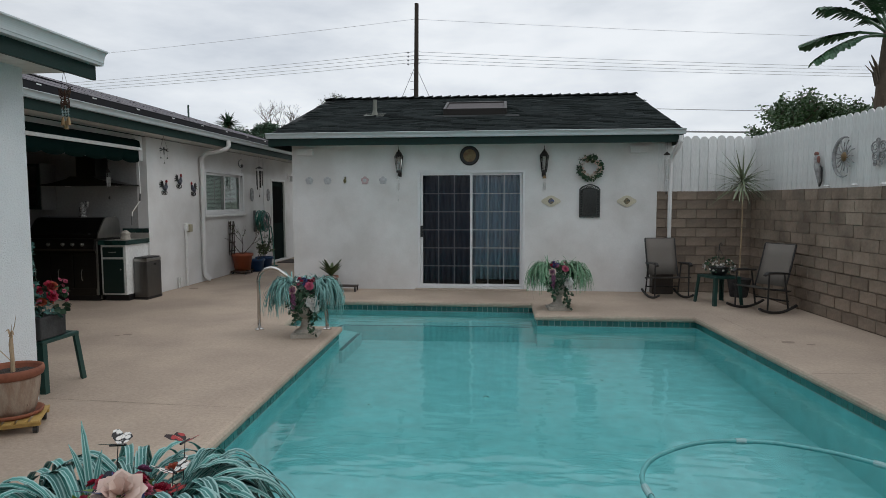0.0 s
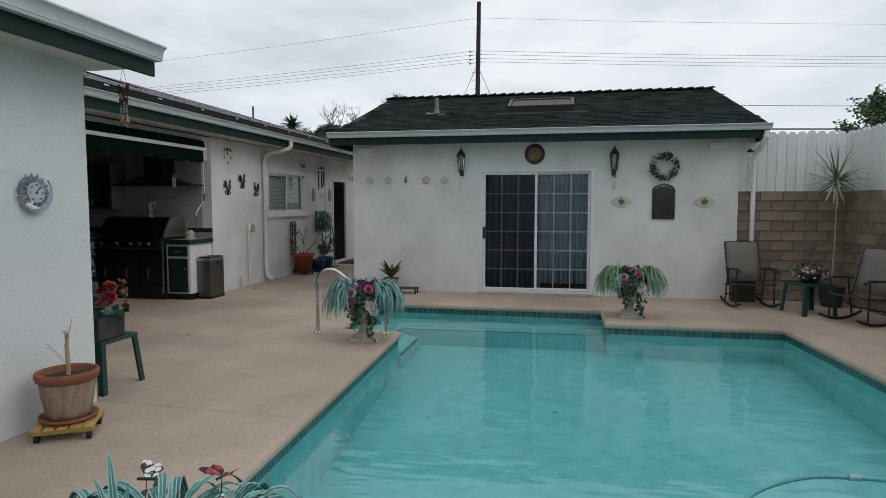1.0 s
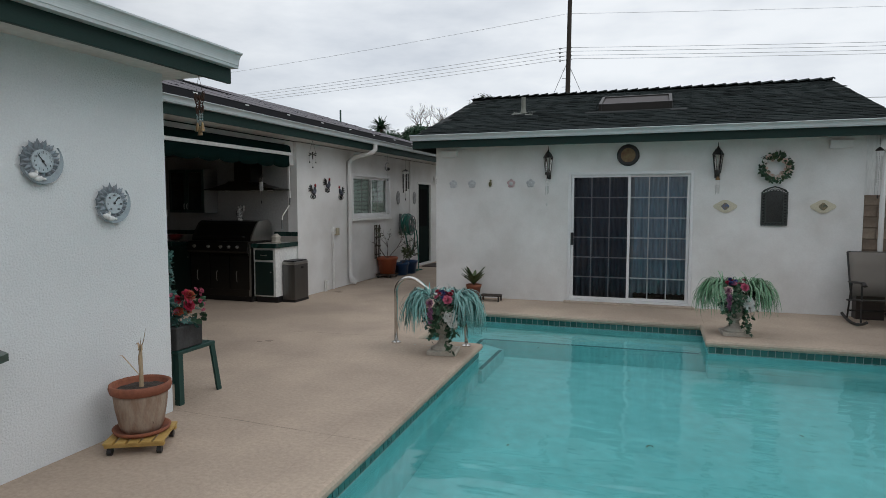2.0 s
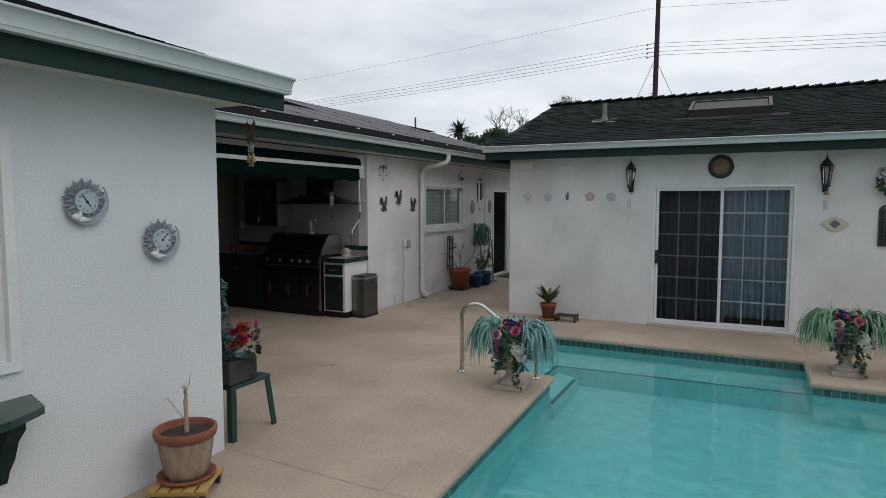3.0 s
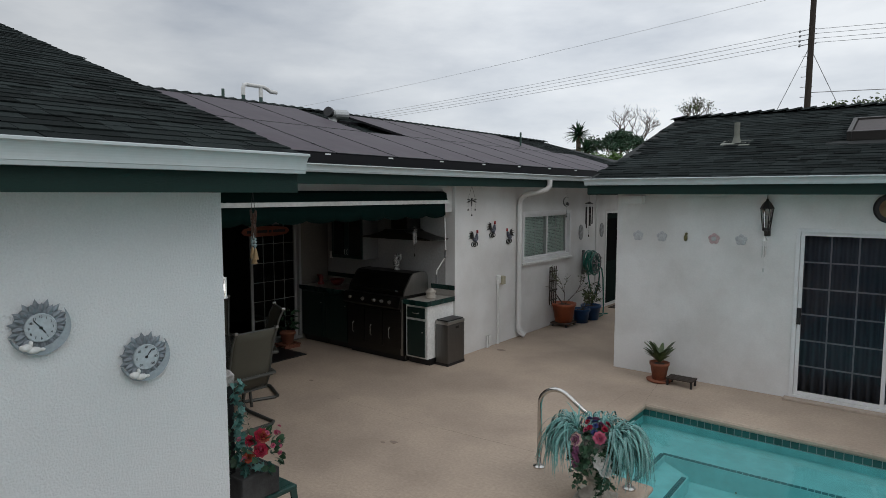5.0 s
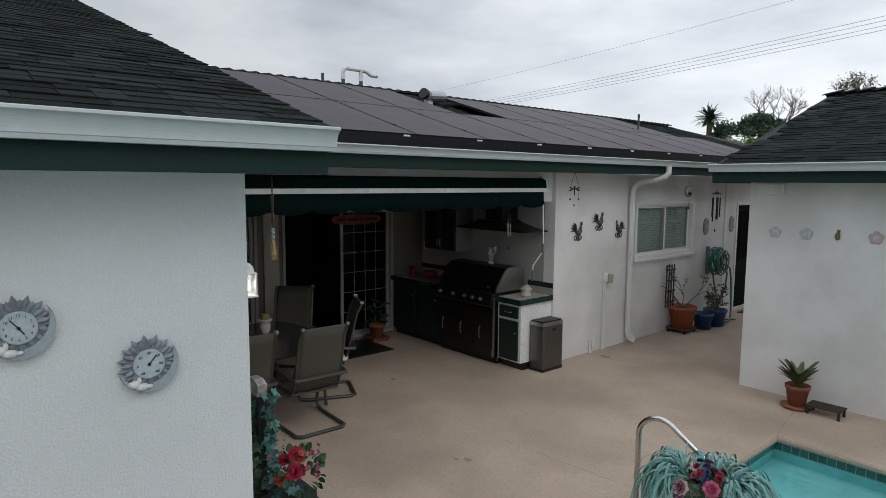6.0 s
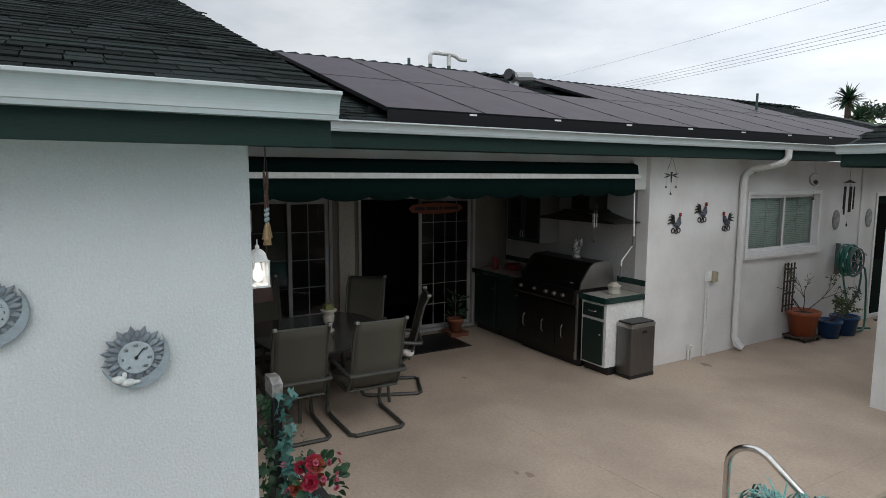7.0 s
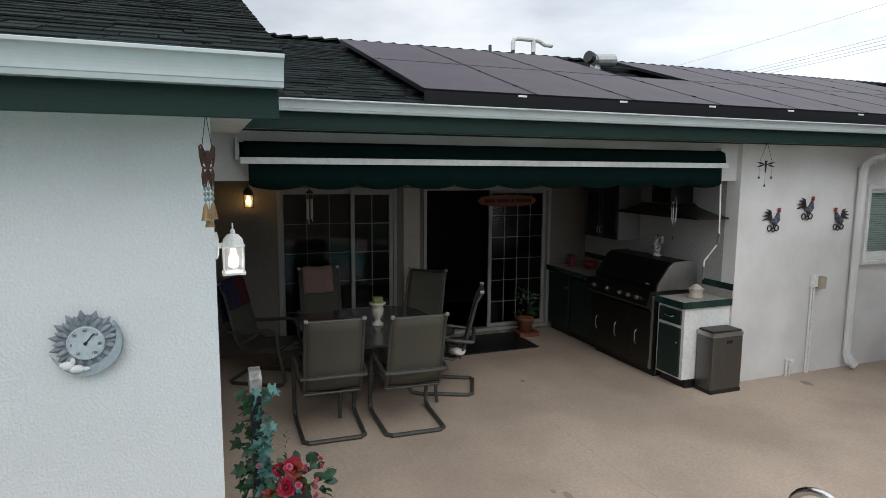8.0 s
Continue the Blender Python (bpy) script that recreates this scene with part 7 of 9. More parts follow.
def sun_clock(loc, label, numbers, pointer_a, seed):
    """A round wall clock: leaf-like sun rays, a crescent moon with a small white figure, and a dial."""
    c = thing("sun_moon_clock", loc, label, "wall clock", "sun and moon dials", 90)
    c.scale = (0.82, 0.82, 0.82)
    F = XZ
    r_ = random.Random(seed)
    bm = B()
    lathe(bm, [(0.135, 0.0), (0.135, 0.018), (0.12, 0.03), (0.10, 0.032)], 32, F)
    part("back", bm, CLOCK_GREY, c)
    for ring, (n_, r0, r1, w, z) in enumerate(((15, 0.085, 0.172, 0.024, 0.022), (15, 0.08, 0.150, 0.022, 0.034))):
        for k in range(n_):
            a = 2 * math.pi * (k + 0.5 * ring) / n_
            t = bmesh.new()
            L = r1 - r0
            pts = [(0, 0, 0.006), (L * 0.35, w * 0.75, 0.0), (L * 0.62, w * 0.7, 0.002), (L, 0, 0.004), (L * 0.62, -w * 0.7, 0.002), (L * 0.35, -w * 0.75, 0.0), (L * 0.5, 0, 0.018)]
            vs = [t.verts.new((p[0] + r0, p[1], p[2] + z)) for p in pts]
            for i in range(6):
                t.faces.new((vs[i], vs[(i + 1) % 6], vs[6]))
            bm = B()
            join(bm, t, F @ Matrix.Rotation(a, 4, "Z"))
            part("ray", bm, CLOCK_GREY, c)
    bm = B()
    n_ = 22
    t = bmesh.new()
    o_, i_ = [], []
    for k in range(n_ + 1):
        a = radians(195 + (400 - 195) * k / n_)
        th = 0.036 * math.sin(math.pi * k / n_) ** 0.8
        o_.append((0.168 * math.cos(a), 0.168 * math.sin(a)))
        i_.append(((0.168 - th * 1.5) * math.cos(a) , (0.168 - th * 1.5) * math.sin(a)))
    for z0, z1 in ((0.03, 0.056),):
        lo_o = [t.verts.new((*p, z0)) for p in o_]
        hi_o = [t.verts.new((p[0] * 0.97, p[1] * 0.97, z1)) for p in o_]
        hi_i = [t.verts.new((*p, z1 - 0.008)) for p in i_]
        for k in range(n_):
            t.faces.new((lo_o[k], lo_o[k + 1], hi_o[k + 1], hi_o[k]))
            t.faces.new((hi_o[k], hi_o[k + 1], hi_i[k + 1], hi_i[k]))
    join(bm, t, F)
    part("moon", bm, CLOCK_MOON, c)
    bm = B()
    lathe(bm, [(0.086, 0.03), (0.086, 0.050), (0.080, 0.054), (0.079, 0.050), (0.02, 0.050)], 36, F)
    part("dial", bm, CLOCK_FACE, c)
    bm = B()
    for x, y, q, sc in ((-0.085, -0.105, 0.024, (1.3, 1, 0.8)), (-0.045, -0.125, 0.024, (1.6, 0.9, 0.8)), (-0.06, -0.085, 0.016, (0.8, 1.3, 0.7)), (-0.005, -0.128, 0.014, (1.5, 0.8, 0.7)), (-0.108, -0.10, 0.014, (1, 1, 0.8))):
        sphere(bm, (x, y, 0.058), q, F, 10, sc)
    part("figure", bm, CLOCK_WHITE, c, smooth=True)
    for k, s_ in enumerate(numbers):
        a = radians(90 - k * 360 / len(numbers)) if len(numbers) == 12 else radians(232 - k * (284 / 6))
        text_mesh(s_, 0.021, F @ Matrix.Translation((0.064 * math.cos(a), 0.064 * math.sin(a), 0.0525)), BLACK, c)
    for a, L in pointer_a:
        bm = B()
        box(bm, -0.003, -0.010, 0.053, 0.003, L, 0.055, m=F @ Matrix.Rotation(radians(a), 4, "Z"))
        part("pointer", bm, BLACK, c)
    bm = B()
    lathe(bm, [(0.009, 0.05), (0.009, 0.057)], 12, F)
    part("pivot", bm, BLACK, c)
    return c


sun_clock((WX + 0.001, 4.70, 1.86), "blue grey sun and moon wall clock", ["12", "1", "2", "3", "4", "5", "6", "7", "8", "9", "10", "11"], ((38, 0.060), (214, 0.042)), 1)
sun_clock((WX + 0.001, 5.205, 1.61), "blue grey sun and moon wall thermometer", ["-20", "0", "20", "40", "60", "80", "100"], ((-38, 0.060),), 2)


# ---- hanging ornaments ----
BRASS = worn("aged_brass", (0.24, 0.165, 0.085), (0.14, 0.095, 0.05), 0.45, 0.8, s1=12, s2=50)
COPPER = worn("rusty_copper", (0.07, 0.034, 0.022), (0.04, 0.02, 0.014), 0.55, 0.5, s1=14, s2=60)
PALE_METAL = worn("pale_metal_tube", (0.55, 0.55, 0.53), (0.4, 0.4, 0.39), 0.35, 0.7)


def wire(bm, a, b, r_=0.002):
    tube(bm, [a, b], r_, 5)


bc = thing("butterfly_chime", (-3.53, 5.702, 2.57), "rusty copper butterfly wind chime with brass bells", "wind chime", rz=-22)
bc.scale = (0.74, 0.74, 0.92)
bm = B()
tube(bm, arc((0, 0, -0.02), 0.022, 0, 360, 16), 0.003, 5)
wire(bm, (0, 0, -0.04), (-0.075, 0, -0.20))
wire(bm, (0, 0, -0.04), (0.075, 0, -0.20))
part("hanger", bm, IRON, bc)
for s in (-1, 1):
    for out in ([(0.004, -0.235), (0.03, -0.20), (0.075, -0.17), (0.098, -0.175), (0.094, -0.215), (0.07, -0.255), (0.012, -0.262)], [(0.006, -0.262), (0.06, -0.262), (0.076, -0.29), (0.066, -0.33), (0.04, -0.345), (0.018, -0.315)]):
        cx = sum(p[0] for p in out) / len(out)
        cz = sum(p[1] for p in out) / len(out)
        bm = B()
        n_ = len(out)
        rim = [Vector((s * x, 0, z)) for x, z in out]
        tube(bm, rim + [rim[0]], 0.0045, 5)
        for k in range(n_):
            tube(bm, [Vector((s * cx, 0, cz)), rim[k]], 0.0035, 5)
        mid = [Vector((s * (cx + (x - cx) * 0.55), 0, cz + (z - cz) * 0.55)) for x, z in out]
        tube(bm, mid + [mid[0]], 0.0045, 5)
        part("wing", bm, COPPER, bc)
bm = B()
tube(bm, [(0, 0, -0.19), (0, 0, -0.31)], 0.009, 6)
part("body", bm, COPPER, bc)
for x, dz in ((-0.05, 0.0), (0.0, 0.03), (0.045, 0.0)):
    bm = B()
    wire(bm, (x, 0, -0.31), (x, 0, -0.42 - dz))
    for k in range(3):
        sphere(bm, (x, 0, -0.345 - k * 0.022), 0.010, seg=8)
    part("beads", bm, worn("turquoise_bead", (0.16, 0.25, 0.27), (0.3, 0.22, 0.14), 0.4, s1=30), bc)
    bm = B()
    lathe(bm, [(0.026, -0.475 - dz), (0.022, -0.465 - dz), (0.012, -0.42 - dz), (0.005, -0.405 - dz)], 12, Matrix.Translation((x, 0, 0)))
    part("bell", bm, BRASS, bc)


def chime(loc, label, top_r, tubes, length, drop, cap="cone", material=PALE_METAL, cap_mat=IRON, sail=True):
    c = thing("wind_chime", loc, label, "wind chime")
    bm = B()
    wire(bm, (0, 0, 0), (0, 0, -drop))
    part("cord", bm, IRON, c)
    bm = B()
    if cap == "cone":
        lathe(bm, [(top_r, -drop - 0.035), (top_r, -drop - 0.03), (top_r * 0.3, -drop), (0.004, -drop + 0.015)], 4)
    else:
        lathe(bm, [(top_r, -drop - 0.02), (top_r * 0.8, -drop), (0.01, -drop + 0.03)], 14)
    part("cap", bm, cap_mat, c)
    for k in range(tubes):
        a = 2 * math.pi * k / tubes + 0.3
        x, y = top_r * 0.7 * math.cos(a), top_r * 0.7 * math.sin(a)
        bm = B()
        l2 = length * (0.8 + 0.2 * ((k * 7) % 3) / 2)
        tube(bm, [(x, y, -drop - 0.09), (x, y, -drop - 0.09 - l2)], max(0.004, top_r * 0.13), 8)
        wire(bm, (x, y, -drop - 0.03), (x, y, -drop - 0.09), 0.001)
        part("tube", bm, material, c)
    if sail:
        bm = B()
        wire(bm, (0, 0, -drop), (0, 0, -drop - length - 0.22), 0.001)
        sphere(bm, (0, 0, -drop - length - 0.24), 0.016, seg=8, scale=(0.7, 0.7, 1.7))
        part("sail", bm, cap_mat, c)
    return c


chime((-5.72, 14.92, 2.62), "dark wind chime with square cap and long tubes", 0.09, 5, 0.42, 0.28, material=IRON)
chime((-6.30, 10.35, 2.20), "silver tube wind chime hanging below the awning", 0.035, 5, 0.17, 0.17, "round")
chime((-8.60, 6.86, 2.40), "thin silver wind chime before the dark door", 0.05, 4, 0.30, 0.35, "round", cap_mat=COPPER)
chime((2.465, 11.86, 2.55), "dark square wind chime beside the downspout", 0.055, 4, 0.40, 0.22, "round")
for x in (-2.03, 0.47):
    chime((x, 11.90, 1.99), "small silver wind chime under a wall lantern", 0.035, 5, 0.14, 0.03, "round", cap_mat=BRASS if x > 0 else PALE_METAL, sail=x < 0)

df = thing("dragonfly_chime", (-5.74, 10.98, 2.62), "dark metal dragonfly hanging with small bells", "wind chime", rz=65)
bm = B()
wire(bm, (0, 0, 0), (-0.06, 0, -0.19))
wire(bm, (0, 0, 0), (0.06, 0, -0.19))
part("hanger", bm, IRON, df)
bm = B()
for s in (-1, 1):
    for a in (12, -18):
        tube(bm, [(s * 0.01, 0, -0.215), (s * 0.05, 0, -0.215 + 0.05 * math.tan(radians(a))), (s * 0.085, 0, -0.215 + 0.085 * math.tan(radians(a)))], [0.005, 0.019, 0.004], 6, flat=0.5)
tube(bm, [(0, 0, -0.18), (0, 0, -0.20), (0, 0, -0.30)], [0.014, 0.011, 0.006], 6)
part("dragonfly", bm, IRON, df)
for x, z in ((-0.06, -0.36), (0.0, -0.44), (0.06, -0.36)):
    bm = B()
    wire(bm, (x, 0, -0.22), (x, 0, z + 0.02), 0.001)
    lathe(bm, [(0.013, z), (0.006, z + 0.02), (0.003, z + 0.028)], 8, Matrix.Translation((x, 0, 0)))
    part("bell", bm, IRON, df)
GREY_CAST_DARK = worn("grey_pewter", (0.17, 0.17, 0.165), (0.08, 0.08, 0.08), 0.5, 0.5, s1=18, s2=50)
mo = thing("moon_mobile", (-5.75, 14.02, 2.62), "grey metal moon mobile with dangling bell", "wind chime", rz=75)
bm = B()
wire(bm, (0, 0, 0), (0, 0, -0.16))
tube(bm, arc((0, 0, -0.26), 0.085, 60, 330, 18), [0.003 + 0.010 * math.sin(math.pi * i / 18) for i in range(19)], 6)
part("moon", bm, GREY_CAST_DARK, mo)
bm = B()
sphere(bm, (0.02, 0, -0.30), 0.03, seg=10)
wire(bm, (0.0, 0, -0.34), (0, 0, -0.52), 0.0012)
lathe(bm, [(0.018, -0.55), (0.008, -0.52)], 8)
part("bell", bm, IRON, mo)


# ---- courtyard wall ----
def rooster(loc, rz, flip, label):
    """A painted metal rooster on scrolls, flat against the wall."""
    c = thing("rooster_ornament", loc, label, "wall ornament", "metal roosters on the wall", rz)
    c.scale = (1.08, 1.08, 1.18)
    F = XZ
    s = -1 if flip else 1
    NAVY = ROOST["navy"]
    bm = B()
    tube(bm, [(s * -0.05, 0.02, 0.015), (s * -0.01, 0.0, 0.025), (s * 0.03, 0.03, 0.02), (s * 0.05, 0.085, 0.015)], [0.014, 0.034, 0.030, 0.013], 8, F)
    part("body", bm, NAVY, c, smooth=True)
    bm = B()
    for k in range(4):
        a = 110 + 22 * k
        tube(bm, [(s * -0.04, 0.03, 0.012), (s * (-0.04 + 0.06 * math.cos(radians(a))), 0.03 + 0.08 * math.sin(radians(a)), 0.012), (s * (-0.045 + 0.11 * math.cos(radians(a + 10))), 0.03 + 0.105 * math.sin(radians(a + 10)), 0.01)], [0.012, 0.011, 0.003], 6, F)
    part("tail", bm, IRON, c)
    bm = B()
    sphere(bm, (s * 0.058, 0.105, 0.015), 0.017, F, 8)
    for k in range(3):
        sphere(bm, (s * (0.045 + 0.013 * k), 0.126, 0.015), 0.008, F, 6)
    part("comb", bm, ROOST["red"], c)
    bm = B()
    for cx, cy, q in ((-0.055, -0.055, 0.026), (0.045, -0.055, 0.026), (0.0, -0.07, 0.02)):
        tube(bm, [Vector((s * cx + q * math.cos(a), cy + q * math.sin(a), 0.01)) for a in [i * 0.45 for i in range(15)]], 0.006, 5, F)
    tube(bm, [(0, -0.03, 0.01), (0, -0.06, 0.01)], 0.006, 5, F)
    part("scroll", bm, IRON, c)
    return c


ROOST = {"navy": worn("painted_navy_white", (0.012, 0.018, 0.04), (0.26, 0.27, 0.30), 0.5, s1=30, s2=60, amount=0.45), "red": worn("painted_red", (0.30, 0.02, 0.02), (0.2, 0.012, 0.012), 0.5)}
for y, z, fl in ((11.50, 1.78, False), (12.00, 1.90, False), (12.50, 1.77, True)):
    rooster((LX + 0.002, y, z), 90, fl, "painted metal rooster ornament in navy and red")

eb = thing("outlet_box", (LX + 0.001, 12.19, 0.0), "beige weatherproof outlet box with white conduit", "outlet")
BEIGE = worn("beige_plastic", (0.42, 0.38, 0.27), (0.33, 0.30, 0.21), 0.5)
bm = B()
box(bm, 0.0, -0.06, 1.02, 0.05, 0.02, 1.16, 0.008)
part("box", bm, WHITE_PAINT, eb)
bm = B()
box(bm, 0.0, 0.021, 1.0, 0.085, 0.115, 1.14, 0.012)
part("cover", bm, BEIGE, eb)
for y in (-0.04, 0.0):
    bm = B()
    tube(bm, [(0.02, y, 0.0), (0.02, y, 1.02)], 0.012, 8)
    part("conduit", bm, WHITE_PAINT, eb)
gp = thing("gas_stub", (LX + 0.03, 11.84, 0.0), "short white painted pipe stub at the wall base", "pipe")
bm = B()
tube(bm, [(0.0, 0, 0), (0.0, 0, 0.20)], 0.014, 8)
tube(bm, [(0.0, 0.05, 0), (0.0, 0.05, 0.13)], 0.011, 8)
box(bm, -0.025, 0.02, 0.11, 0.03, 0.09, 0.19, 0.006)
part("pipe", bm, WHITE_PAINT, gp)
wp = thing("wall_conduit", (LX + 0.012, 16.0, 0.0), "thin white painted conduit up the wall", "pipe")
bm = B()
tube(bm, [(0, 0, 0.0), (0, 0, 2.60)], 0.012, 8)
part("pipe", bm, WHITE_PAINT, wp)


def oval_plaque(loc, rz, label, rx, rzz, body, motif, lobes=0):
    c = thing("wall_plaque", loc, label, "wall plaque", rz=rz)
    n = 32
    pts = []
    for k in range(n):
        a = 2 * math.pi * k / n
        q = 1 + (0.10 * math.cos(lobes * a) if lobes else 0)
        pts.append((rx * q * math.cos(a), rzz * q * math.sin(a)))
    bm = B()
    prism(bm, pts, 0.0, 0.014, XZ)
    prism(bm, [(x * 0.8, y * 0.8) for x, y in pts], 0.014, 0.020, XZ)
    part("plate", bm, body, c)
    if motif:
        bm = B()
        prism(bm, [(0.34 * x, 0.55 * y) for x, y in pts], 0.020, 0.026, XZ)
        part("motif", bm, motif, c)
    return c


GREY_CAST = worn("grey_cast_relief", (0.36, 0.36, 0.36), (0.16, 0.16, 0.16), 0.7, s1=18, s2=50, amount=0.9, bump=0.5, bscale=40)
for y in (15.28, 16.30):
    oval_plaque((LX + 0.002, y, 1.72), 90, "oval grey cast relief plaque on the wall", 0.10, 0.155, GREY_CAST, None)

hrl = thing("hose_reel", (LX + 0.002, 15.38, 0.0), "wall hose reel wound with green garden hose", "hose reel", rz=90)
HOSE_GREEN = worn("green_garden_hose", (0.015, 0.14, 0.105), (0.010, 0.10, 0.075), 0.4)
bm = B()
box(bm, -0.03, -0.05, 0.85, 0.03, 0.0, 1.35, 0.006)
tube(bm, [(0, -0.02, 1.10), (0, -0.32, 1.10)], 0.02, 8)
part("bracket", bm, worn("grey_reel_plastic", (0.13, 0.14, 0.14), (0.09, 0.10, 0.10), 0.5), hrl)
for y in (-0.10, -0.32):
    bm = B()
    tube(bm, [Vector((0.20 * math.cos(a), y, 1.10 + 0.20 * math.sin(a))) for a in [i * 2 * math.pi / 24 for i in range(25)]], 0.012, 6)
    for k in range(8):
        a = k * math.pi / 4
        tube(bm, [(0, y, 1.10), (0.2 * math.cos(a), y, 1.10 + 0.2 * math.sin(a))], 0.008, 5)
    lathe(bm, [(0.05, -0.01), (0.05, 0.01)], 14, Matrix.Translation((0, y, 1.10)) @ Matrix.Rotation(radians(90), 4, "X"))
    part("wheel", bm, worn("grey_wheel_plastic", (0.16, 0.17, 0.17), (0.11, 0.12, 0.12), 0.5), hrl)
bm = B()
coil = []
for i in range(240):
    a = i * 0.26
    q = 0.165 + 0.038 * (i // 80) + 0.006 * math.sin(i * 0.9)
    coil.append((q * math.cos(a), -0.12 - 0.18 * abs(((i / 40) % 2) - 1), 1.10 + q * math.sin(a)))
tube(bm, coil, 0.016, 6)
part("coil", bm, HOSE_GREEN, hrl)
bm = B()
tube(bm, [(0.20, -0.2, 1.05), (0.26, -0.25, 1.02), (0.34, -0.28, 0.95), (0.37, -0.30, 0.75), (0.36, -0.32, 0.45), (0.34, -0.34, 0.15), (0.28, -0.36, 0.03), (0.10, -0.42, 0.018), (-0.25, -0.40, 0.015), (-0.40, -0.34, 0.015), (-0.1, -0.30, 0.03), (0.2, -0.30, 0.018), (0.36, -0.42, 0.015)], 0.015, 6)
part("loose_hose", bm, HOSE_GREEN, hrl)
bm = B()
tube(bm, [(-0.18, -0.2, 1.0), (-0.20, -0.24, 0.80), (-0.12, -0.26, 0.50), (0.05, -0.28, 0.46), (0.20, -0.28, 0.62), (0.24, -0.28, 0.85), (0.22, -0.26, 1.0)], 0.015, 6)
part("loose_hose", bm, HOSE_GREEN, hrl)
fc = thing("faucet", (LX + 0.002, 16.10, 1.15), "grey metal hose faucet on the wall", "faucet", rz=90)
bm = B()
tube(bm, [(0, 0, 0), (0, -0.09, 0), (0, -0.12, -0.03)], 0.014, 8)
tube(bm, [(-0.14, -0.06, 0.0), (0.06, -0.06, 0.0)], 0.013, 8)
part("spout", bm, STEEL, fc)

BLUE_GLAZE = worn("blue_plastic_pot", (0.010, 0.055, 0.16), (0.007, 0.04, 0.11), 0.35)


def simple_pot(name, loc, r0, r1, h, mat_, label, ribbed=False):
    p = thing(name, loc, label, "potted plant")
    bm = B()
    lathe(bm, [(r0, 0.0), (r1 * 0.97, h * 0.82), (r1 * 1.06, h * 0.84), (r1 * 1.08, h), (r1 * 0.98, h), (r1 * 0.92, h * 0.9)], 30, ribs=15 if ribbed else 0, depth=0.015)
    part("pot", bm, mat_, p, smooth=True)
    bm = B()
    lathe(bm, [(r1 * 0.94, h * 0.88), (r1 * 0.5, h * 0.91)], 18)
    part("soil", bm, SOIL, p)
    return p


pd = thing("plant_dolly", (-5.84, 14.16, 0.0), "dark wooden plant dolly on wheels", "plant dolly")
bm = B()
box(bm, -0.18, -0.20, 0.05, 0.18, 0.20, 0.08, 0.006)
part("deck", bm, worn("dark_brown_wood", (0.05, 0.03, 0.02), (0.03, 0.02, 0.014), 0.7), pd)
for x in (-0.14, 0.14):
    for y in (-0.17, 0.17):
        bm = B()
        tube(bm, [(x - 0.012, y, 0.025), (x + 0.012, y, 0.025)], 0.025, 10)
        box(bm, x - 0.01, y - 0.01, 0.03, x + 0.01, y + 0.01, 0.0495)
        part("castor", bm, BLACK, pd)
TERRA_ORANGE = worn("orange_plastic_pot", (0.33, 0.085, 0.035), (0.24, 0.06, 0.025), 0.5, s1=4, s2=30)
p1 = simple_pot("potted_shrub", (-5.84, 14.16, 0.081), 0.16, 0.215, 0.36, TERRA_ORANGE, "sparse twiggy shrub in ribbed terracotta coloured pot", True)
r = random.Random(77)


def twigs(parent, base, r_, n, height, spread, depth=3, thick=0.006, leaves=None, lmat=None, lsize=0.02, twig=None, lean=(0, 0, 0)):
    """A branching bush: limbs that fork into twigs, with leaves along them."""
    bm = B()
    lv = Leaves()

    def grow(p, d, L, t, k):
        q = p + d * L * 0.5 + rnd_dir(r_, -1, 1) * L * 0.08
        e = p + d * L
        tube(bm, [p, q, e], [t, t * 0.85, t * 0.65], 5)
        if leaves and k <= 1:
            for _ in range(leaves):
                lv.poly(p.lerp(e, r_.random()) + rnd_dir(r_, -1, 1) * 0.02, rnd_dir(r_, -0.6, 0.9), rnd_dir(r_, 0.1, 1), oval(lsize * r_.uniform(0.7, 1.5), lsize * 0.34))
        if k > 0:
            for _ in range(r_.choice((2, 3))):
                grow(e, (d + rnd_dir(r_, -0.4, 1) * 0.75).normalized(), L * r_.uniform(0.55, 0.85), t * 0.62, k - 1)
    for _ in range(n):
        d = (Vector((0, 0, 1)) + rnd_dir(r_, -0.3, 0.3) * spread + Vector(lean)).normalized()
        grow(Vector(base), d, height * r_.uniform(0.3, 0.42), thick, depth)
    tagged(part("twigs", bm, twig or TWIG, parent), kind="stuff")
    if leaves:
        lv.build("leaves", lmat, parent, kind="stuff")


twigs(p1, (0, 0, 0.32), r, 4, 0.95, 0.8, 3, 0.008, 2, LEAF_OLIVE, 0.030, lean=(0.1, 0.15, 0))
p2 = simple_pot("potted_shrub", (-5.72, 14.66, 0.0), 0.13, 0.165, 0.27, BLUE_GLAZE, "small leafy shrub in a blue plastic pot")
twigs(p2, (0, 0, 0.24), r, 5, 0.50, 0.9, 2, 0.006, 9, LEAF_OLIVE, 0.04)
p3 = simple_pot("blue_pot", (-5.70, 15.06, 0.0), 0.15, 0.19, 0.29, BLUE_GLAZE, "blue plastic pot with a few stalks")
twigs(p3, (0, 0, 0.26), r, 4, 0.7, 0.5, 2, 0.006, 3, LEAF_DARK, 0.035)
tr = thing("trellis", (LX + 0.07, 13.98, 0.42), "small dark wooden trellis leaning on the wall", "trellis", rz=90)
DARK_WOOD = worn("weathered_dark_wood", (0.045, 0.032, 0.024), (0.03, 0.021, 0.016), 0.8)
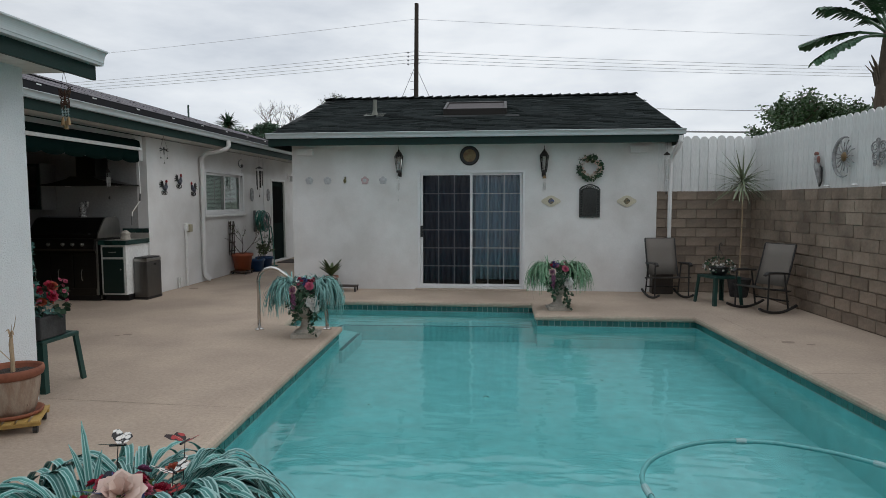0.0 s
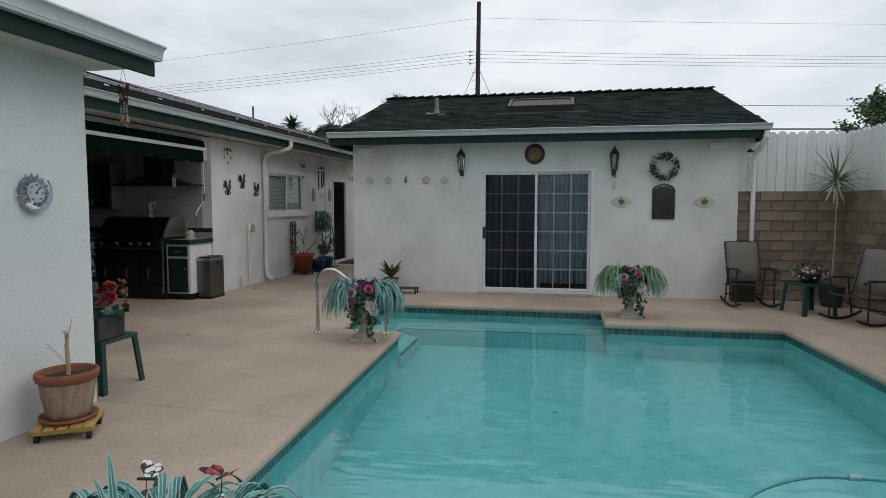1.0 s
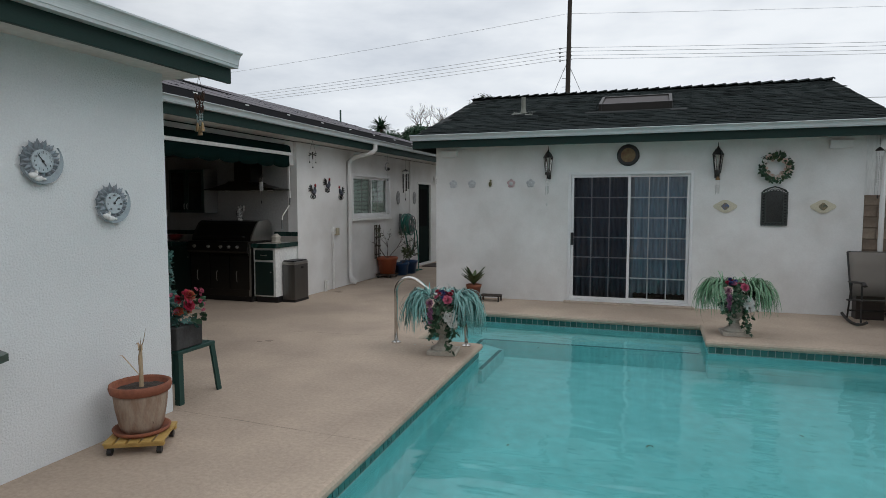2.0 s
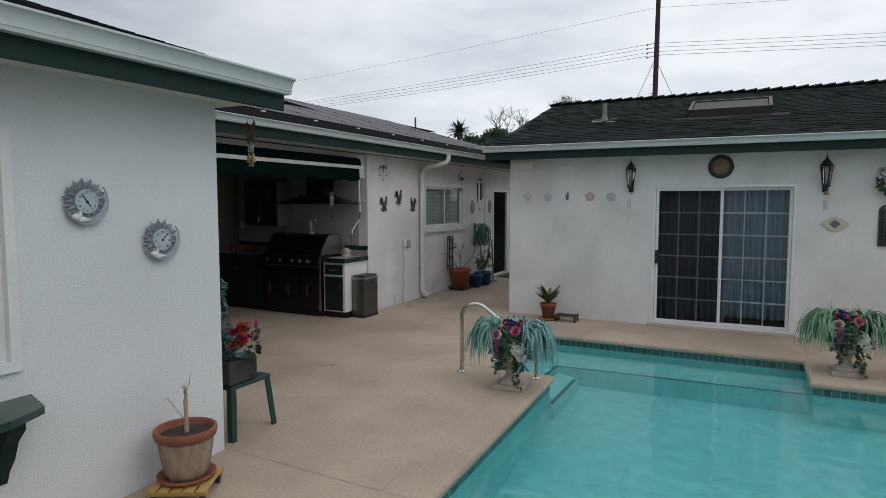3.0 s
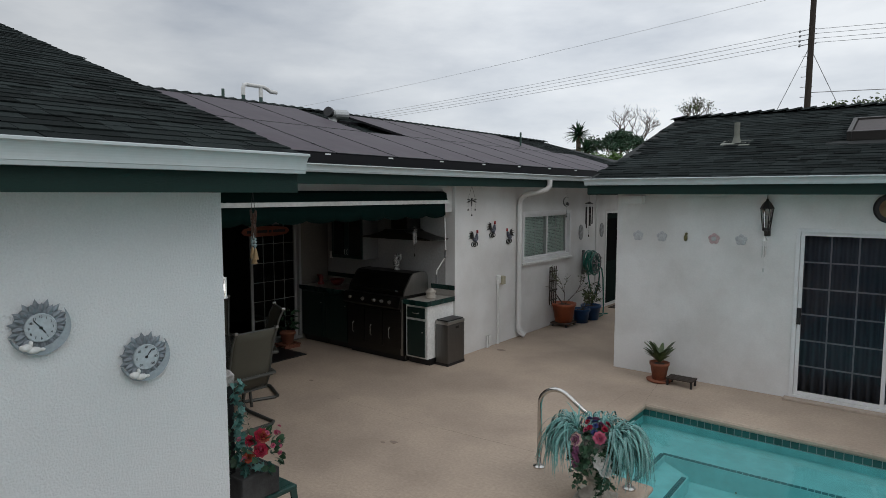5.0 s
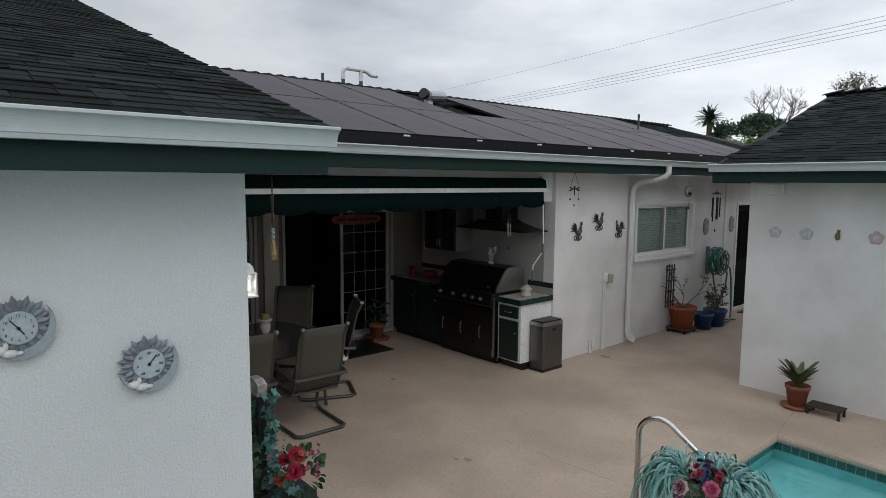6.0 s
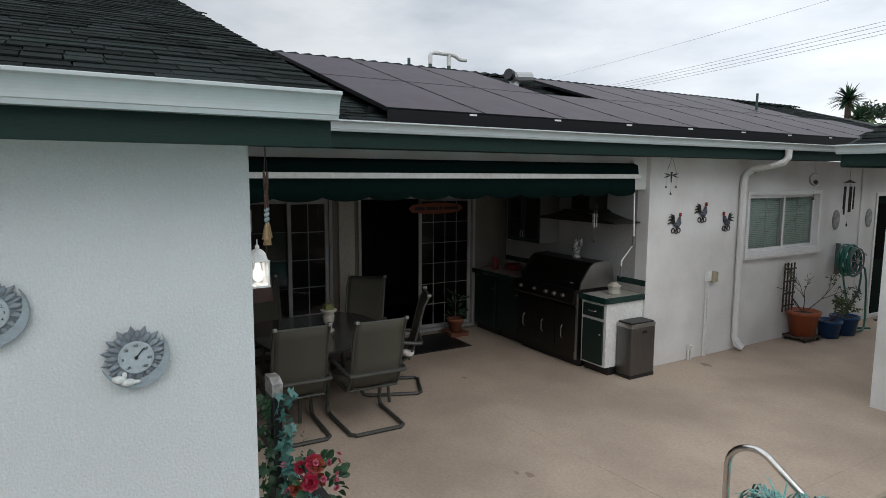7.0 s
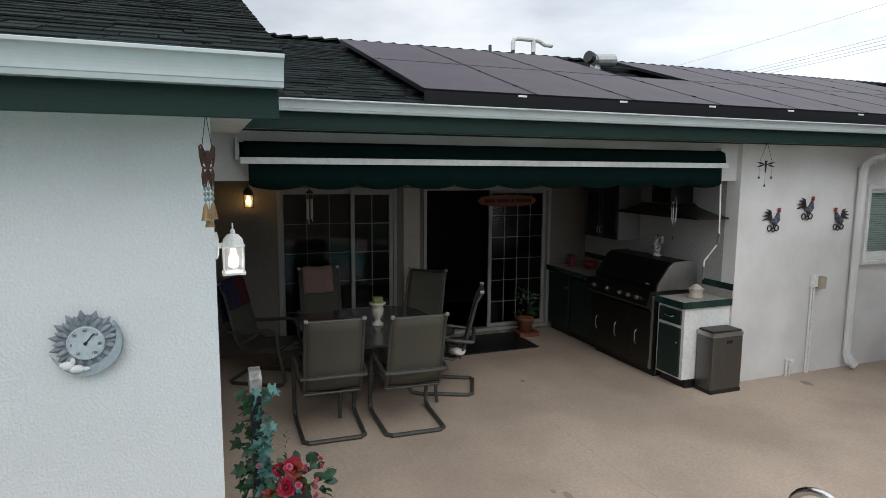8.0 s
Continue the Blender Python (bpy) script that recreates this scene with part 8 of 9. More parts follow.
for x in (-0.12, -0.04, 0.04, 0.12):
    bm = B()
    box(bm, x - 0.014, -0.012, 0.0, x + 0.014, 0.0, 0.72, 0.002)
    part("slat", bm, DARK_WOOD, tr)
for z in (0.08, 0.26, 0.44, 0.62):
    bm = B()
    box(bm, -0.15, -0.022, z, 0.15, -0.0125, z + 0.025, 0.002)
    part("crossbar", bm, DARK_WOOD, tr)
sl_ = lantern((LX + 0.002, 17.75, 2.25), "white wall lantern beside the side door", WHITE_PAINT, WHITE_PAINT, 0, 0.12)

# ---- guest house wall ----
CERAMIC = worn("white_ceramic", (0.50, 0.51, 0.52), (0.33, 0.34, 0.36), 0.5, s1=15, s2=60)
CERAMIC_PINK = worn("pink_ceramic", (0.52, 0.38, 0.38), (0.42, 0.29, 0.29), 0.5, s1=15, s2=60)
for x, mt_ in ((-3.66, CERAMIC), (-3.33, CERAMIC), (-2.655, CERAMIC_PINK), (-2.33, CERAMIC)):
    f = thing("ceramic_flower", (x, GY - 0.001, 1.925), "pink ceramic flower plaque on the stucco wall" if mt_ is CERAMIC_PINK else "white ceramic flower plaque on the stucco wall", "wall plaque", "ceramic flowers on the wall")
    bm = B()
    for k in range(5):
        a = radians(90 + 72 * k)
        lathe(bm, [(0.036, 0.0), (0.034, 0.010), (0.02, 0.016)], 14, XZ @ Matrix.Translation((0.038 * math.cos(a), 0.038 * math.sin(a), 0)))
    part("petals", bm, mt_, f)
    bm = B()
    lathe(bm, [(0.034, 0.012), (0.026, 0.022), (0.01, 0.025)], 14, XZ)
    part("centre", bm, CERAMIC, f)
f = thing("wall_figurine", (-3.01, GY - 0.001, 1.92), "small green and gold figure on the stucco wall", "figurine")
bm = B()
sphere(bm, (0, -0.015, 0.0), 0.028, seg=10, scale=(0.9, 0.5, 1.6))
sphere(bm, (0.008, -0.02, 0.055), 0.018, seg=8)
for v_ in bm.verts:
    v_.co += 0.006 * noise.noise_vector(v_.co * 40)
part("figure", bm, worn("green_gold_glaze", (0.16, 0.14, 0.05), (0.06, 0.08, 0.04), 0.4, s1=30), f, smooth=True)

LAMP_BLACK = worn("black_lantern_metal", (0.022, 0.022, 0.022), (0.04, 0.036, 0.03), 0.5, 0.3, s1=10, s2=50)
LAMP_GLASS = glass_mat("lantern_glass", (0.88, 0.88, 0.85), 0.03)[0]


def coach_lantern(loc):
    c = thing("coach_lantern", loc, "black metal coach lantern on the stucco wall, unlit", "wall lamp", "lanterns beside the sliding door")
    c.scale = (1.0, 1.0, 1.08)
    T = Matrix.Translation((0, -0.10, 0))
    bm = B()
    box(bm, -0.035, -0.03, -0.17, 0.035, 0.0, 0.0, 0.006)
    tube(bm, [(0, -0.02, -0.12), (0, -0.06, -0.13), (0, -0.10, -0.10)], 0.012, 8)
    part("bracket", bm, LAMP_BLACK, c)
    bm = B()
    lathe(bm, [(0.085, 0.145), (0.075, 0.160), (0.04, 0.215), (0.018, 0.235), (0.014, 0.25), (0.006, 0.262), (0.004, 0.31)], 6, T)
    part("roof", bm, LAMP_BLACK, c)
    bm = B()
    lathe(bm, [(0.03, -0.11), (0.05, -0.10), (0.045, -0.075), (0.02, -0.07)], 12, T)
    for k in range(6):
        a = 2 * math.pi * k / 6
        tube(bm, [T @ Vector((0.045 * math.cos(a), 0.045 * math.sin(a), -0.075)), T @ Vector((0.072 * math.cos(a), 0.072 * math.sin(a), 0.145))], 0.005, 5)
    part("cage", bm, LAMP_BLACK, c)
    bm = B()
    lathe(bm, [(0.042, -0.074), (0.068, 0.143)], 6, T)
    gl_ = part("glass", bm, LAMP_GLASS, c)
    gl_.visible_shadow = False
    bm = B()
    lathe(bm, [(0.013, -0.07), (0.013, 0.02), (0.018, 0.05), (0.006, 0.085)], 10, T)
    part("candle_bulb", bm, CERAMIC, c, smooth=True)


coach_lantern((-2.03, GY - 0.001, 2.17))
coach_lantern((0.47, GY - 0.001, 2.16))
sp = thing("sun_disc", (-0.805, GY - 0.001, 2.345), "round bronze painted disc with black rim", "wall plaque")
bm = B()
lathe(bm, [(0.168, 0.0), (0.168, 0.02), (0.155, 0.024), (0.148, 0.016)], 36, XZ)
part("rim", bm, BLACK, sp)
bm = B()
lathe(bm, [(0.149, 0.005), (0.149, 0.014), (0.05, 0.019)], 36, XZ)
part("disc", bm, worn("mottled_bronze", (0.20, 0.15, 0.07), (0.13, 0.06, 0.03), 0.5, 0.3, s1=9, s2=40, amount=1.0), sp)

wr = thing("flower_wreath", (1.24, GY - 0.03, 2.115), "twig wreath with cream and yellow flowers", "wreath")
r = random.Random(15)
lv = Leaves()
for k in range(240):
    a = r.uniform(0, 6.283)
    q = 0.155 + r.uniform(-0.035, 0.045)
    lv.poly((q * math.cos(a), -0.02 - r.uniform(0, 0.05), q * math.sin(a)), Vector((math.cos(a), -0.5, math.sin(a))) + rnd_dir(r, -1, 1), (0, -1, 0.2), oval(r.uniform(0.04, 0.075), 0.014))
lv.build("leaves", LEAF_DARK, wr, kind="stuff")
bm = B()
for k in range(3):
    tube(bm, [Vector(((0.15 + 0.012 * math.sin(i * 1.3 + k * 2)) * math.cos(i * 0.2618), -0.02 + 0.012 * math.cos(i * 1.1 + k), (0.15 + 0.012 * math.sin(i * 1.3 + k * 2)) * math.sin(i * 0.2618))) for i in range(25)], 0.010, 6)
for k in range(7):
    a = r.uniform(0.2, 2.6)
    tube(bm, [(0.16 * math.cos(a), -0.02, 0.16 * math.sin(a)), (0.24 * math.cos(a + 0.2), -0.03, 0.25 * math.sin(a + 0.1))], 0.0025, 5)
part("ring", bm, TWIG, wr)
for k in range(60):
    a = r.uniform(0, 6.283)
    q = 0.15 + r.uniform(-0.045, 0.045)
    flower(wr, (q * math.cos(a), -0.065, q * math.sin(a)), r.uniform(0.018, 0.030), r.choice([CREAM_PETAL, CREAM_PETAL, WHITE_PETAL, LEAF_OLIVE]), r, (0, -1, 0.1))

mr = thing("wall_mirror", (1.25, GY - 0.001, 1.56), "dark ornate iron framed arched mirror", "mirror")
VERDIGRIS = worn("dark_verdigris_iron", (0.065, 0.075, 0.070), (0.03, 0.034, 0.032), 0.6, 0.3, s1=12, s2=50, bump=0.4)
bm = B()
for sx in (-1, 1):
    box(bm, sx * 0.115 - 0.006, -0.03, -0.25, sx * 0.115 + 0.006, 0.0, 0.20)
    box(bm, sx * 0.168 - 0.007, -0.025, -0.27, sx * 0.168 + 0.007, 0.0, 0.20)
    for k in range(11):
        tube(bm, [Vector((sx * 0.1415 + 0.021 * math.cos(a), -0.014, -0.23 + k * 0.042 + 0.018 * math.sin(a))) for a in [i * 0.7 for i in range(10)]], 0.005, 5)
box(bm, -0.17, -0.025, -0.285, 0.17, 0.0, -0.268)
box(bm, -0.12, -0.03, -0.25, 0.12, 0.0, -0.238)
for k in range(8):
    x = -0.147 + k * 0.042
    tube(bm, [Vector((x + 0.018 * math.cos(a), -0.014, -0.259 + 0.012 * math.sin(a))) for a in [i * 0.7 for i in range(10)]], 0.004, 5)
tube(bm, [(-0.168, -0.015, 0.19), (-0.14, -0.015, 0.23), (-0.06, -0.015, 0.265), (0, -0.015, 0.28), (0.06, -0.015, 0.265), (0.14, -0.015, 0.23), (0.168, -0.015, 0.19)], 0.010, 6)
tube(bm, [(-0.115, -0.015, 0.19), (-0.06, -0.015, 0.215), (0, -0.015, 0.222), (0.06, -0.015, 0.215), (0.115, -0.015, 0.19)], 0.008, 6)
for k in range(7):
    a = -0.12 + k * 0.04
    tube(bm, [Vector((a + 0.017 * math.cos(t), -0.014, 0.232 - a * a * 1.6 + 0.017 * math.sin(t))) for t in [i * 0.7 for i in range(10)]], 0.005, 5)
part("frame", bm, VERDIGRIS, mr)
bm = B()
prism(bm, [(-0.112, -0.24), (0.112, -0.24), (0.112, 0.195), (0.06, 0.212), (0, 0.218), (-0.06, 0.212), (-0.112, 0.195)], 0.004, 0.010, XZ)
MIRROR = worn("tarnished_mirror", (0.07, 0.075, 0.075), (0.05, 0.055, 0.055), 0.08, 1.0, s1=6, s2=30)
part("glass", bm, MIRROR, mr)
bm = B()
box(bm, -0.169, -0.006, -0.28, 0.169, -0.001, 0.19)
part("backing", bm, BLACK, mr)

PLAQUE = worn("cream_glazed_plaque", (0.56, 0.52, 0.40), (0.45, 0.40, 0.29), 0.45, s1=12, s2=50)
MOTIF_BLUE = worn("blue_flower_motif", (0.05, 0.09, 0.22), (0.20, 0.16, 0.08), 0.5, s1=30, amount=1.0)
MOTIF_DARK = worn("dark_flower_motif", (0.06, 0.07, 0.05), (0.24, 0.18, 0.10), 0.5, s1=30, amount=1.0)
oval_plaque((0.597, GY - 0.001, 1.555), 0, "cream oval plaque with painted blue flowers", 0.15, 0.088, PLAQUE, MOTIF_BLUE, 4)
oval_plaque((1.870, GY - 0.001, 1.553), 0, "cream oval plaque with painted dark flowers", 0.15, 0.088, PLAQUE, MOTIF_DARK, 4)
for x in (-3.72, 2.05):
    eb = thing("eave_box", (x, GY - 0.001, 2.42), "white painted vent box under the eave", "vent box")
    bm = B()
    box(bm, -0.14, -0.09, -0.05, 0.14, 0.0, 0.06, 0.006)
    part("box", bm, STUCCO_FINE, eb)

gpp = simple_pot("potted_lily", (-3.205, 11.77, 0.03), 0.085, 0.12, 0.23, TERRACOTTA, "green leafy plant in terracotta pot with saucer")
bm = B()
lathe(bm, [(0.13, -0.03), (0.16, -0.015), (0.165, 0.0), (0.12, 0.0)], 22)
part("saucer", bm, TERRACOTTA, gpp, smooth=True)
r = random.Random(41)
lv = Leaves()
for k in range(46):
    a = r.uniform(0, 6.283)
    L = r.uniform(0.20, 0.42)
    up_ = r.uniform(0.5, 1.0)
    d = Vector((math.cos(a), math.sin(a), 0))
    pts = [Vector((0, 0, 0.22)) + d * (L * (1 - up_ * 0.55) * t) + Vector((0, 0, L * up_ * (1.25 * t - 0.40 * t * t))) for t in (0, 0.3, 0.6, 0.85, 1.0)]
    lv.blade(pts, [0.008, 0.026, 0.031, 0.019, 0.001])
lv.build("leaves", LEAF_OLIVE, gpp, kind="stuff")
st = thing("plant_stand", (-2.91, 11.76, 0.0), "low weathered iron and wood plant stand", "plant stand")
for k in range(4):
    bm = B()
    box(bm, -0.17, -0.11 + k * 0.058, 0.085, 0.17, -0.062 + k * 0.058, 0.10, 0.003)
    part("slat", bm, DARK_WOOD, st)
for x in (-0.15, 0.15):
    for y in (-0.09, 0.09):
        bm = B()
        box(bm, x - 0.012, y - 0.012, 0.0, x + 0.012, y + 0.012, 0.085)
        part("leg", bm, IRON, st)

# ---- corner by the block wall ----
ROCK_SLING = worn("grey_taupe_sling", (0.175, 0.155, 0.135), (0.14, 0.125, 0.108), 0.85, s1=3, s2=160)


def rocking_chair(loc, rz, label):
    """A folding sling rocking chair that faces its local -y."""
    c = thing("rocking_chair", loc, label, "rocking chair", "rocking chairs by the block wall", rz)
    for s in (-1, 1):
        x = s * 0.27
        bm = B()
        tube(bm, [(x, -0.36 + 0.72 * i / 12, 0.018 + 0.14 * ((i - 6) / 6) ** 2 * 0.55) for i in range(13)], 0.019, 8)
        part("rocker", bm, IRON, c)
        for p, q in (((x, -0.20, 0.04), (x, -0.19, 0.55)), ((x, 0.20, 0.04), (x, 0.10, 0.56)), ((x, -0.25, 0.36), (x, 0.22, 0.30))):
            bm = B()
            tube(bm, [p, q], 0.012, 8)
            part("leg", bm, IRON, c)
        bm = B()
        tube(bm, [(x, -0.27, 0.545), (x, -0.22, 0.575), (x, 0.0, 0.565), (x, 0.18, 0.55)], [0.030, 0.034, 0.028, 0.022], 8, flat=0.6)
        part("armrest", bm, IRON, c)
        bm = B()
        tube(bm, [(s * 0.245, 0.14, 0.30), (s * 0.245, 0.22, 0.52), (s * 0.245, 0.34, 0.94)], 0.013, 8)
        part("back_post", bm, IRON, c)
    for p, q in (((-0.27, -0.24, 0.36), (0.27, -0.24, 0.36)), ((-0.27, 0.2, 0.16), (0.27, 0.2, 0.16)), ((-0.245, 0.342, 0.94), (0.245, 0.342, 0.94))):
        bm = B()
        tube(bm, [p, q], 0.011, 8)
        part("crossbar", bm, IRON, c)
    for nm, pts in (("seat", [(-0.25, 0.375), (-0.05, 0.335), (0.15, 0.33)]), ("backrest", [(0.165, 0.36), (0.23, 0.55), (0.29, 0.76), (0.338, 0.94)])):
        bm = B()
        rows = [[bm.verts.new((-0.24 + 0.08 * i, y, z - (0.015 * math.sin(math.pi * i / 6) if nm == "seat" else 0))) for i in range(7)] for y, z in pts]
        for a, b in zip(rows, rows[1:]):
            for i in range(6):
                bm.faces.new((a[i], a[i + 1], b[i + 1], b[i]))
        ob = part(nm, bm, ROCK_SLING if nm == "backrest" else SLING, c, smooth=True)
        ob.modifiers.new("thickness", "SOLIDIFY").thickness = 0.006
    return c


rocking_chair((2.40, 11.42, 0.0), 8, "black framed rocking chair with taupe sling, facing the pool")
rocking_chair((3.42, 10.32, 0.0), -62, "black framed rocking chair with taupe sling beside block wall")
side_table((3.04, 10.95, 0.0), 18, "dark green moulded resin side table under flowers")
fb = thing("flower_basket", (3.04, 10.95, 0.435), "dark hanging basket of white flowers on the table", "flower basket")
bm = B()
lathe(bm, [(0.09, 0.0), (0.13, 0.06), (0.15, 0.12), (0.14, 0.12), (0.10, 0.05)], 20)
part("basket", bm, BLACK, fb)
bm = B()
for k in range(3):
    a = k * 2.094
    tube(bm, [(0.14 * math.cos(a), 0.14 * math.sin(a), 0.12), (0.0, 0.0, 0.40)], 0.003, 5)
tube(bm, [(0, 0, 0.40), (0, 0, 0.46), (0.02, 0, 0.49), (0.035, 0, 0.47), (0.03, 0, 0.44)], 0.007, 6)
part("hanger", bm, BLACK, fb)
r = random.Random(51)
lv = Leaves()
for k in range(130):
    d = rnd_dir(r, -0.5, 1)
    lv.poly(Vector((0, 0, 0.13)) + Vector((d.x * 0.19, d.y * 0.19, d.z * 0.12)), d, rnd_dir(r, 0.2, 1), oval(r.uniform(0.03, 0.05), 0.014))
lv.build("leaves", LEAF_DARK, fb, kind="stuff")
for k in range(46):
    d = rnd_dir(r, -0.45, 0.8)
    flower(fb, Vector((0, 0, 0.13)) + Vector((d.x * 0.225, d.y * 0.225, d.z * 0.13)), 0.017, WHITE_PETAL, r, d, "blossom")
sd = thing("spiky_dracaena", (3.60, 11.66, 0.0), "tall thin spiky palm in a dark pot", "potted plant")
bm = B()
lathe(bm, [(0.13, 0.0), (0.18, 0.28), (0.19, 0.30), (0.16, 0.30)], 22)
part("pot", bm, STONE_DARK, sd)
bm = B()
tube(bm, [(0, 0, 0.28), (0.01, 0.0, 0.8), (0.02, 0.01, 1.3), (0.01, 0.02, 1.84)], [0.014, 0.012, 0.011, 0.013], 8)
part("stem", bm, DRY, sd)
lv = Leaves()
for k in range(95):
    d = rnd_dir(r, -0.55, 1.0)
    L = r.uniform(0.38, 0.66)
    s0 = Vector((0.01, 0.02, 1.80 + 0.12 * r.random()))
    lv.blade([s0 + d * L * t + Vector((0, 0, -0.16 * t * t * (1 - abs(d.z)))) for t in (0, 0.3, 0.65, 1.0)], [0.010, 0.013, 0.009, 0.001])
SPIKE = leaf_mat("grey_green_spike_leaf", (0.26, 0.30, 0.19), (0.12, 0.15, 0.085))
lv.build("leaves", SPIKE, sd, kind="stuff")
bk = thing("storage_box", (2.44, 11.93, 0.0), "dark brown box against the house wall", "box")
bm = B()
box(bm, -0.17, -0.10, 0.0, 0.17, 0.10, 0.40, 0.01)
part("body", bm, worn("dark_brown_plastic", (0.04, 0.03, 0.025), (0.03, 0.022, 0.018), 0.6), bk)

# fence ornaments
FQ = math.degrees(math.atan2(BDIR.y, BDIR.x))      # the fence's run; local -y faces the yard


def fence_at(y):
    return BWX + 0.058 - 0.052 * (y - BWY)


wh = thing("sun_ornament", (fence_at(9.6) - 0.012, 9.62, 2.11), "metal sun face wheel with crescent rim on the fence", "wall ornament", rz=FQ)
bm = B()
tube(bm, [Vector((0.225 * math.cos(a), -0.03, 0.25 * math.sin(a))) for a in [radians(70 + 220 * i / 20) for i in range(21)]], [0.006 + 0.020 * math.sin(math.pi * i / 20) for i in range(21)], 8)
part("crescent", bm, GREY_CAST, wh)
bm = B()
lathe(bm, [(0.062, 0.02), (0.062, 0.035), (0.04, 0.048), (0.012, 0.054)], 24, XZ)
part("face", bm, BRASS, wh)
bm = B()
for k in range(16):
    a = 2 * math.pi * k / 16
    L = 0.17 if k % 2 else 0.13
    tube(bm, [(0.06 * math.cos(a), -0.028, 0.06 * math.sin(a)), (L * math.cos(a + 0.1), -0.03, L * math.sin(a + 0.1)), ((L + 0.05) * math.cos(a), -0.03, (L + 0.05) * math.sin(a))], [0.010, 0.005, 0.009], 6)
part("rays", bm, GREY_CAST, wh)
bo = thing("metal_butterfly", (fence_at(8.96) - 0.012, 8.97, 2.12), "grey metal butterfly ornament on the fence", "wall ornament", rz=FQ)
bm = B()
for cx, cz, q in ((-0.07, 0.06, 0.065), (0.07, 0.06, 0.065), (-0.055, -0.05, 0.05), (0.055, -0.05, 0.05), (-0.02, 0.13, 0.03), (0.05, -0.12, 0.03), (-0.06, -0.13, 0.025)):
    tube(bm, [Vector((cx + q * math.cos(a), -0.02, cz + q * math.sin(a))) for a in [i * 0.45 for i in range(15)]], 0.009, 6)
    tube(bm, [Vector((cx + q * 0.5 * math.cos(a), -0.02, cz + q * 0.5 * math.sin(a))) for a in [i * 0.6 for i in range(11)]], 0.006, 5)
part("wings", bm, GREY_CAST, bo)
bm = B()
tube(bm, [(0, -0.025, 0.10), (0, -0.025, -0.10)], 0.013, 6)
part("body", bm, GREY_CAST, bo)
pa = thing("parrot_ornament", (fence_at(10.2) - 0.012, 10.22, 1.98), "dark metal parrot ornament on the fence", "wall ornament", rz=FQ)
bm = B()
tube(bm, [(-0.03, -0.03, 0.20), (-0.02, -0.035, 0.15), (0.01, -0.035, 0.04), (0.03, -0.03, -0.08), (0.05, -0.02, -0.24)], [0.018, 0.030, 0.045, 0.030, 0.010], 8)
part("body", bm, GREY_CAST, pa, smooth=True)
bm = B()
sphere(bm, (-0.035, -0.03, 0.215), 0.03, seg=10)
sphere(bm, (0.03, -0.035, 0.13), 0.035, seg=10, scale=(0.7, 0.6, 1.6))
part("head", bm, worn("faded_red_paint", (0.22, 0.08, 0.06), (0.08, 0.07, 0.07), 0.6, s1=20), pa)
bm = B()
tube(bm, [(0.03, -0.015, 0.05), (0.09, -0.02, 0.02), (0.10, -0.02, -0.16), (0.06, -0.02, -0.22)], 0.012, 6)
part("perch", bm, IRON, pa)
for y in (9.95, 9.35, 8.80):
    hk = thing("solar_spot", (fence_at(y) - 0.06, y, 1.735), "small white solar spot light on the wall cap", "garden light", "small lights on the wall")
    bm = B()
    lathe(bm, [(0.032, 0.0), (0.038, 0.012), (0.020, 0.03)], 12)
    part("head", bm, WHITE_PAINT, hk)

# ---- beyond the yard ----
POLE_WOOD = worn("dark_pole_wood", (0.035, 0.026, 0.021), (0.022, 0.017, 0.014), 0.9, s1=4, s2=30)
WIRE = worn("weathered_cable", (0.26, 0.26, 0.27), (0.2, 0.2, 0.21), 0.7)
PX, PYY = -4.80, 34.0
pole = thing("utility_pole", (PX, PYY, -0.11), "tall dark wooden utility pole behind the guest house", "utility pole")
bm = B()
tube(bm, [(0, 0, 0), (0.04, 0, 6.0), (0.10, 0, 11.9)], [0.15, 0.125, 0.105], 12)
part("post", bm, POLE_WOOD, pole)
for z in (8.85, 9.05, 9.25, 9.45):
    bm = B()
    tube(bm, [(-0.35, 0, z - 0.02), (-0.12, 0, z), (0.25, 0, z)], 0.016, 6)
    sphere(bm, (-0.36, 0, z - 0.03), 0.05, seg=8)
    part("bracket", bm, WIRE, pole)
for sx, zz in ((-1, 8.7), (1, 8.8)):
    bm = B()
    tube(bm, [(0, 0, zz), (sx * 2.6, 0.3, 3.0)], 0.014, 5)
    part("guy_wire", bm, WIRE, pole)
bm = B()
for i in range(9):
    tube(bm, [(-0.25, 0, 5.0 + i * 0.42), (0.2, 0, 5.0 + i * 0.42)], 0.012, 5)
part("step_pegs", bm, WIRE, pole)


def span(name, a, b, sag, rad, label):
    w_ = tagged(new(name), label, "cable", "overhead lines")
    a, b = Vector(a), Vector(b)
    bm = B()
    tube(bm, [a.lerp(b, i / 16) - Vector((0, 0, sag * 4 * (i / 16) * (1 - i / 16))) for i in range(17)], rad, 5)
    part("strand", bm, WIRE, w_)
    return w_


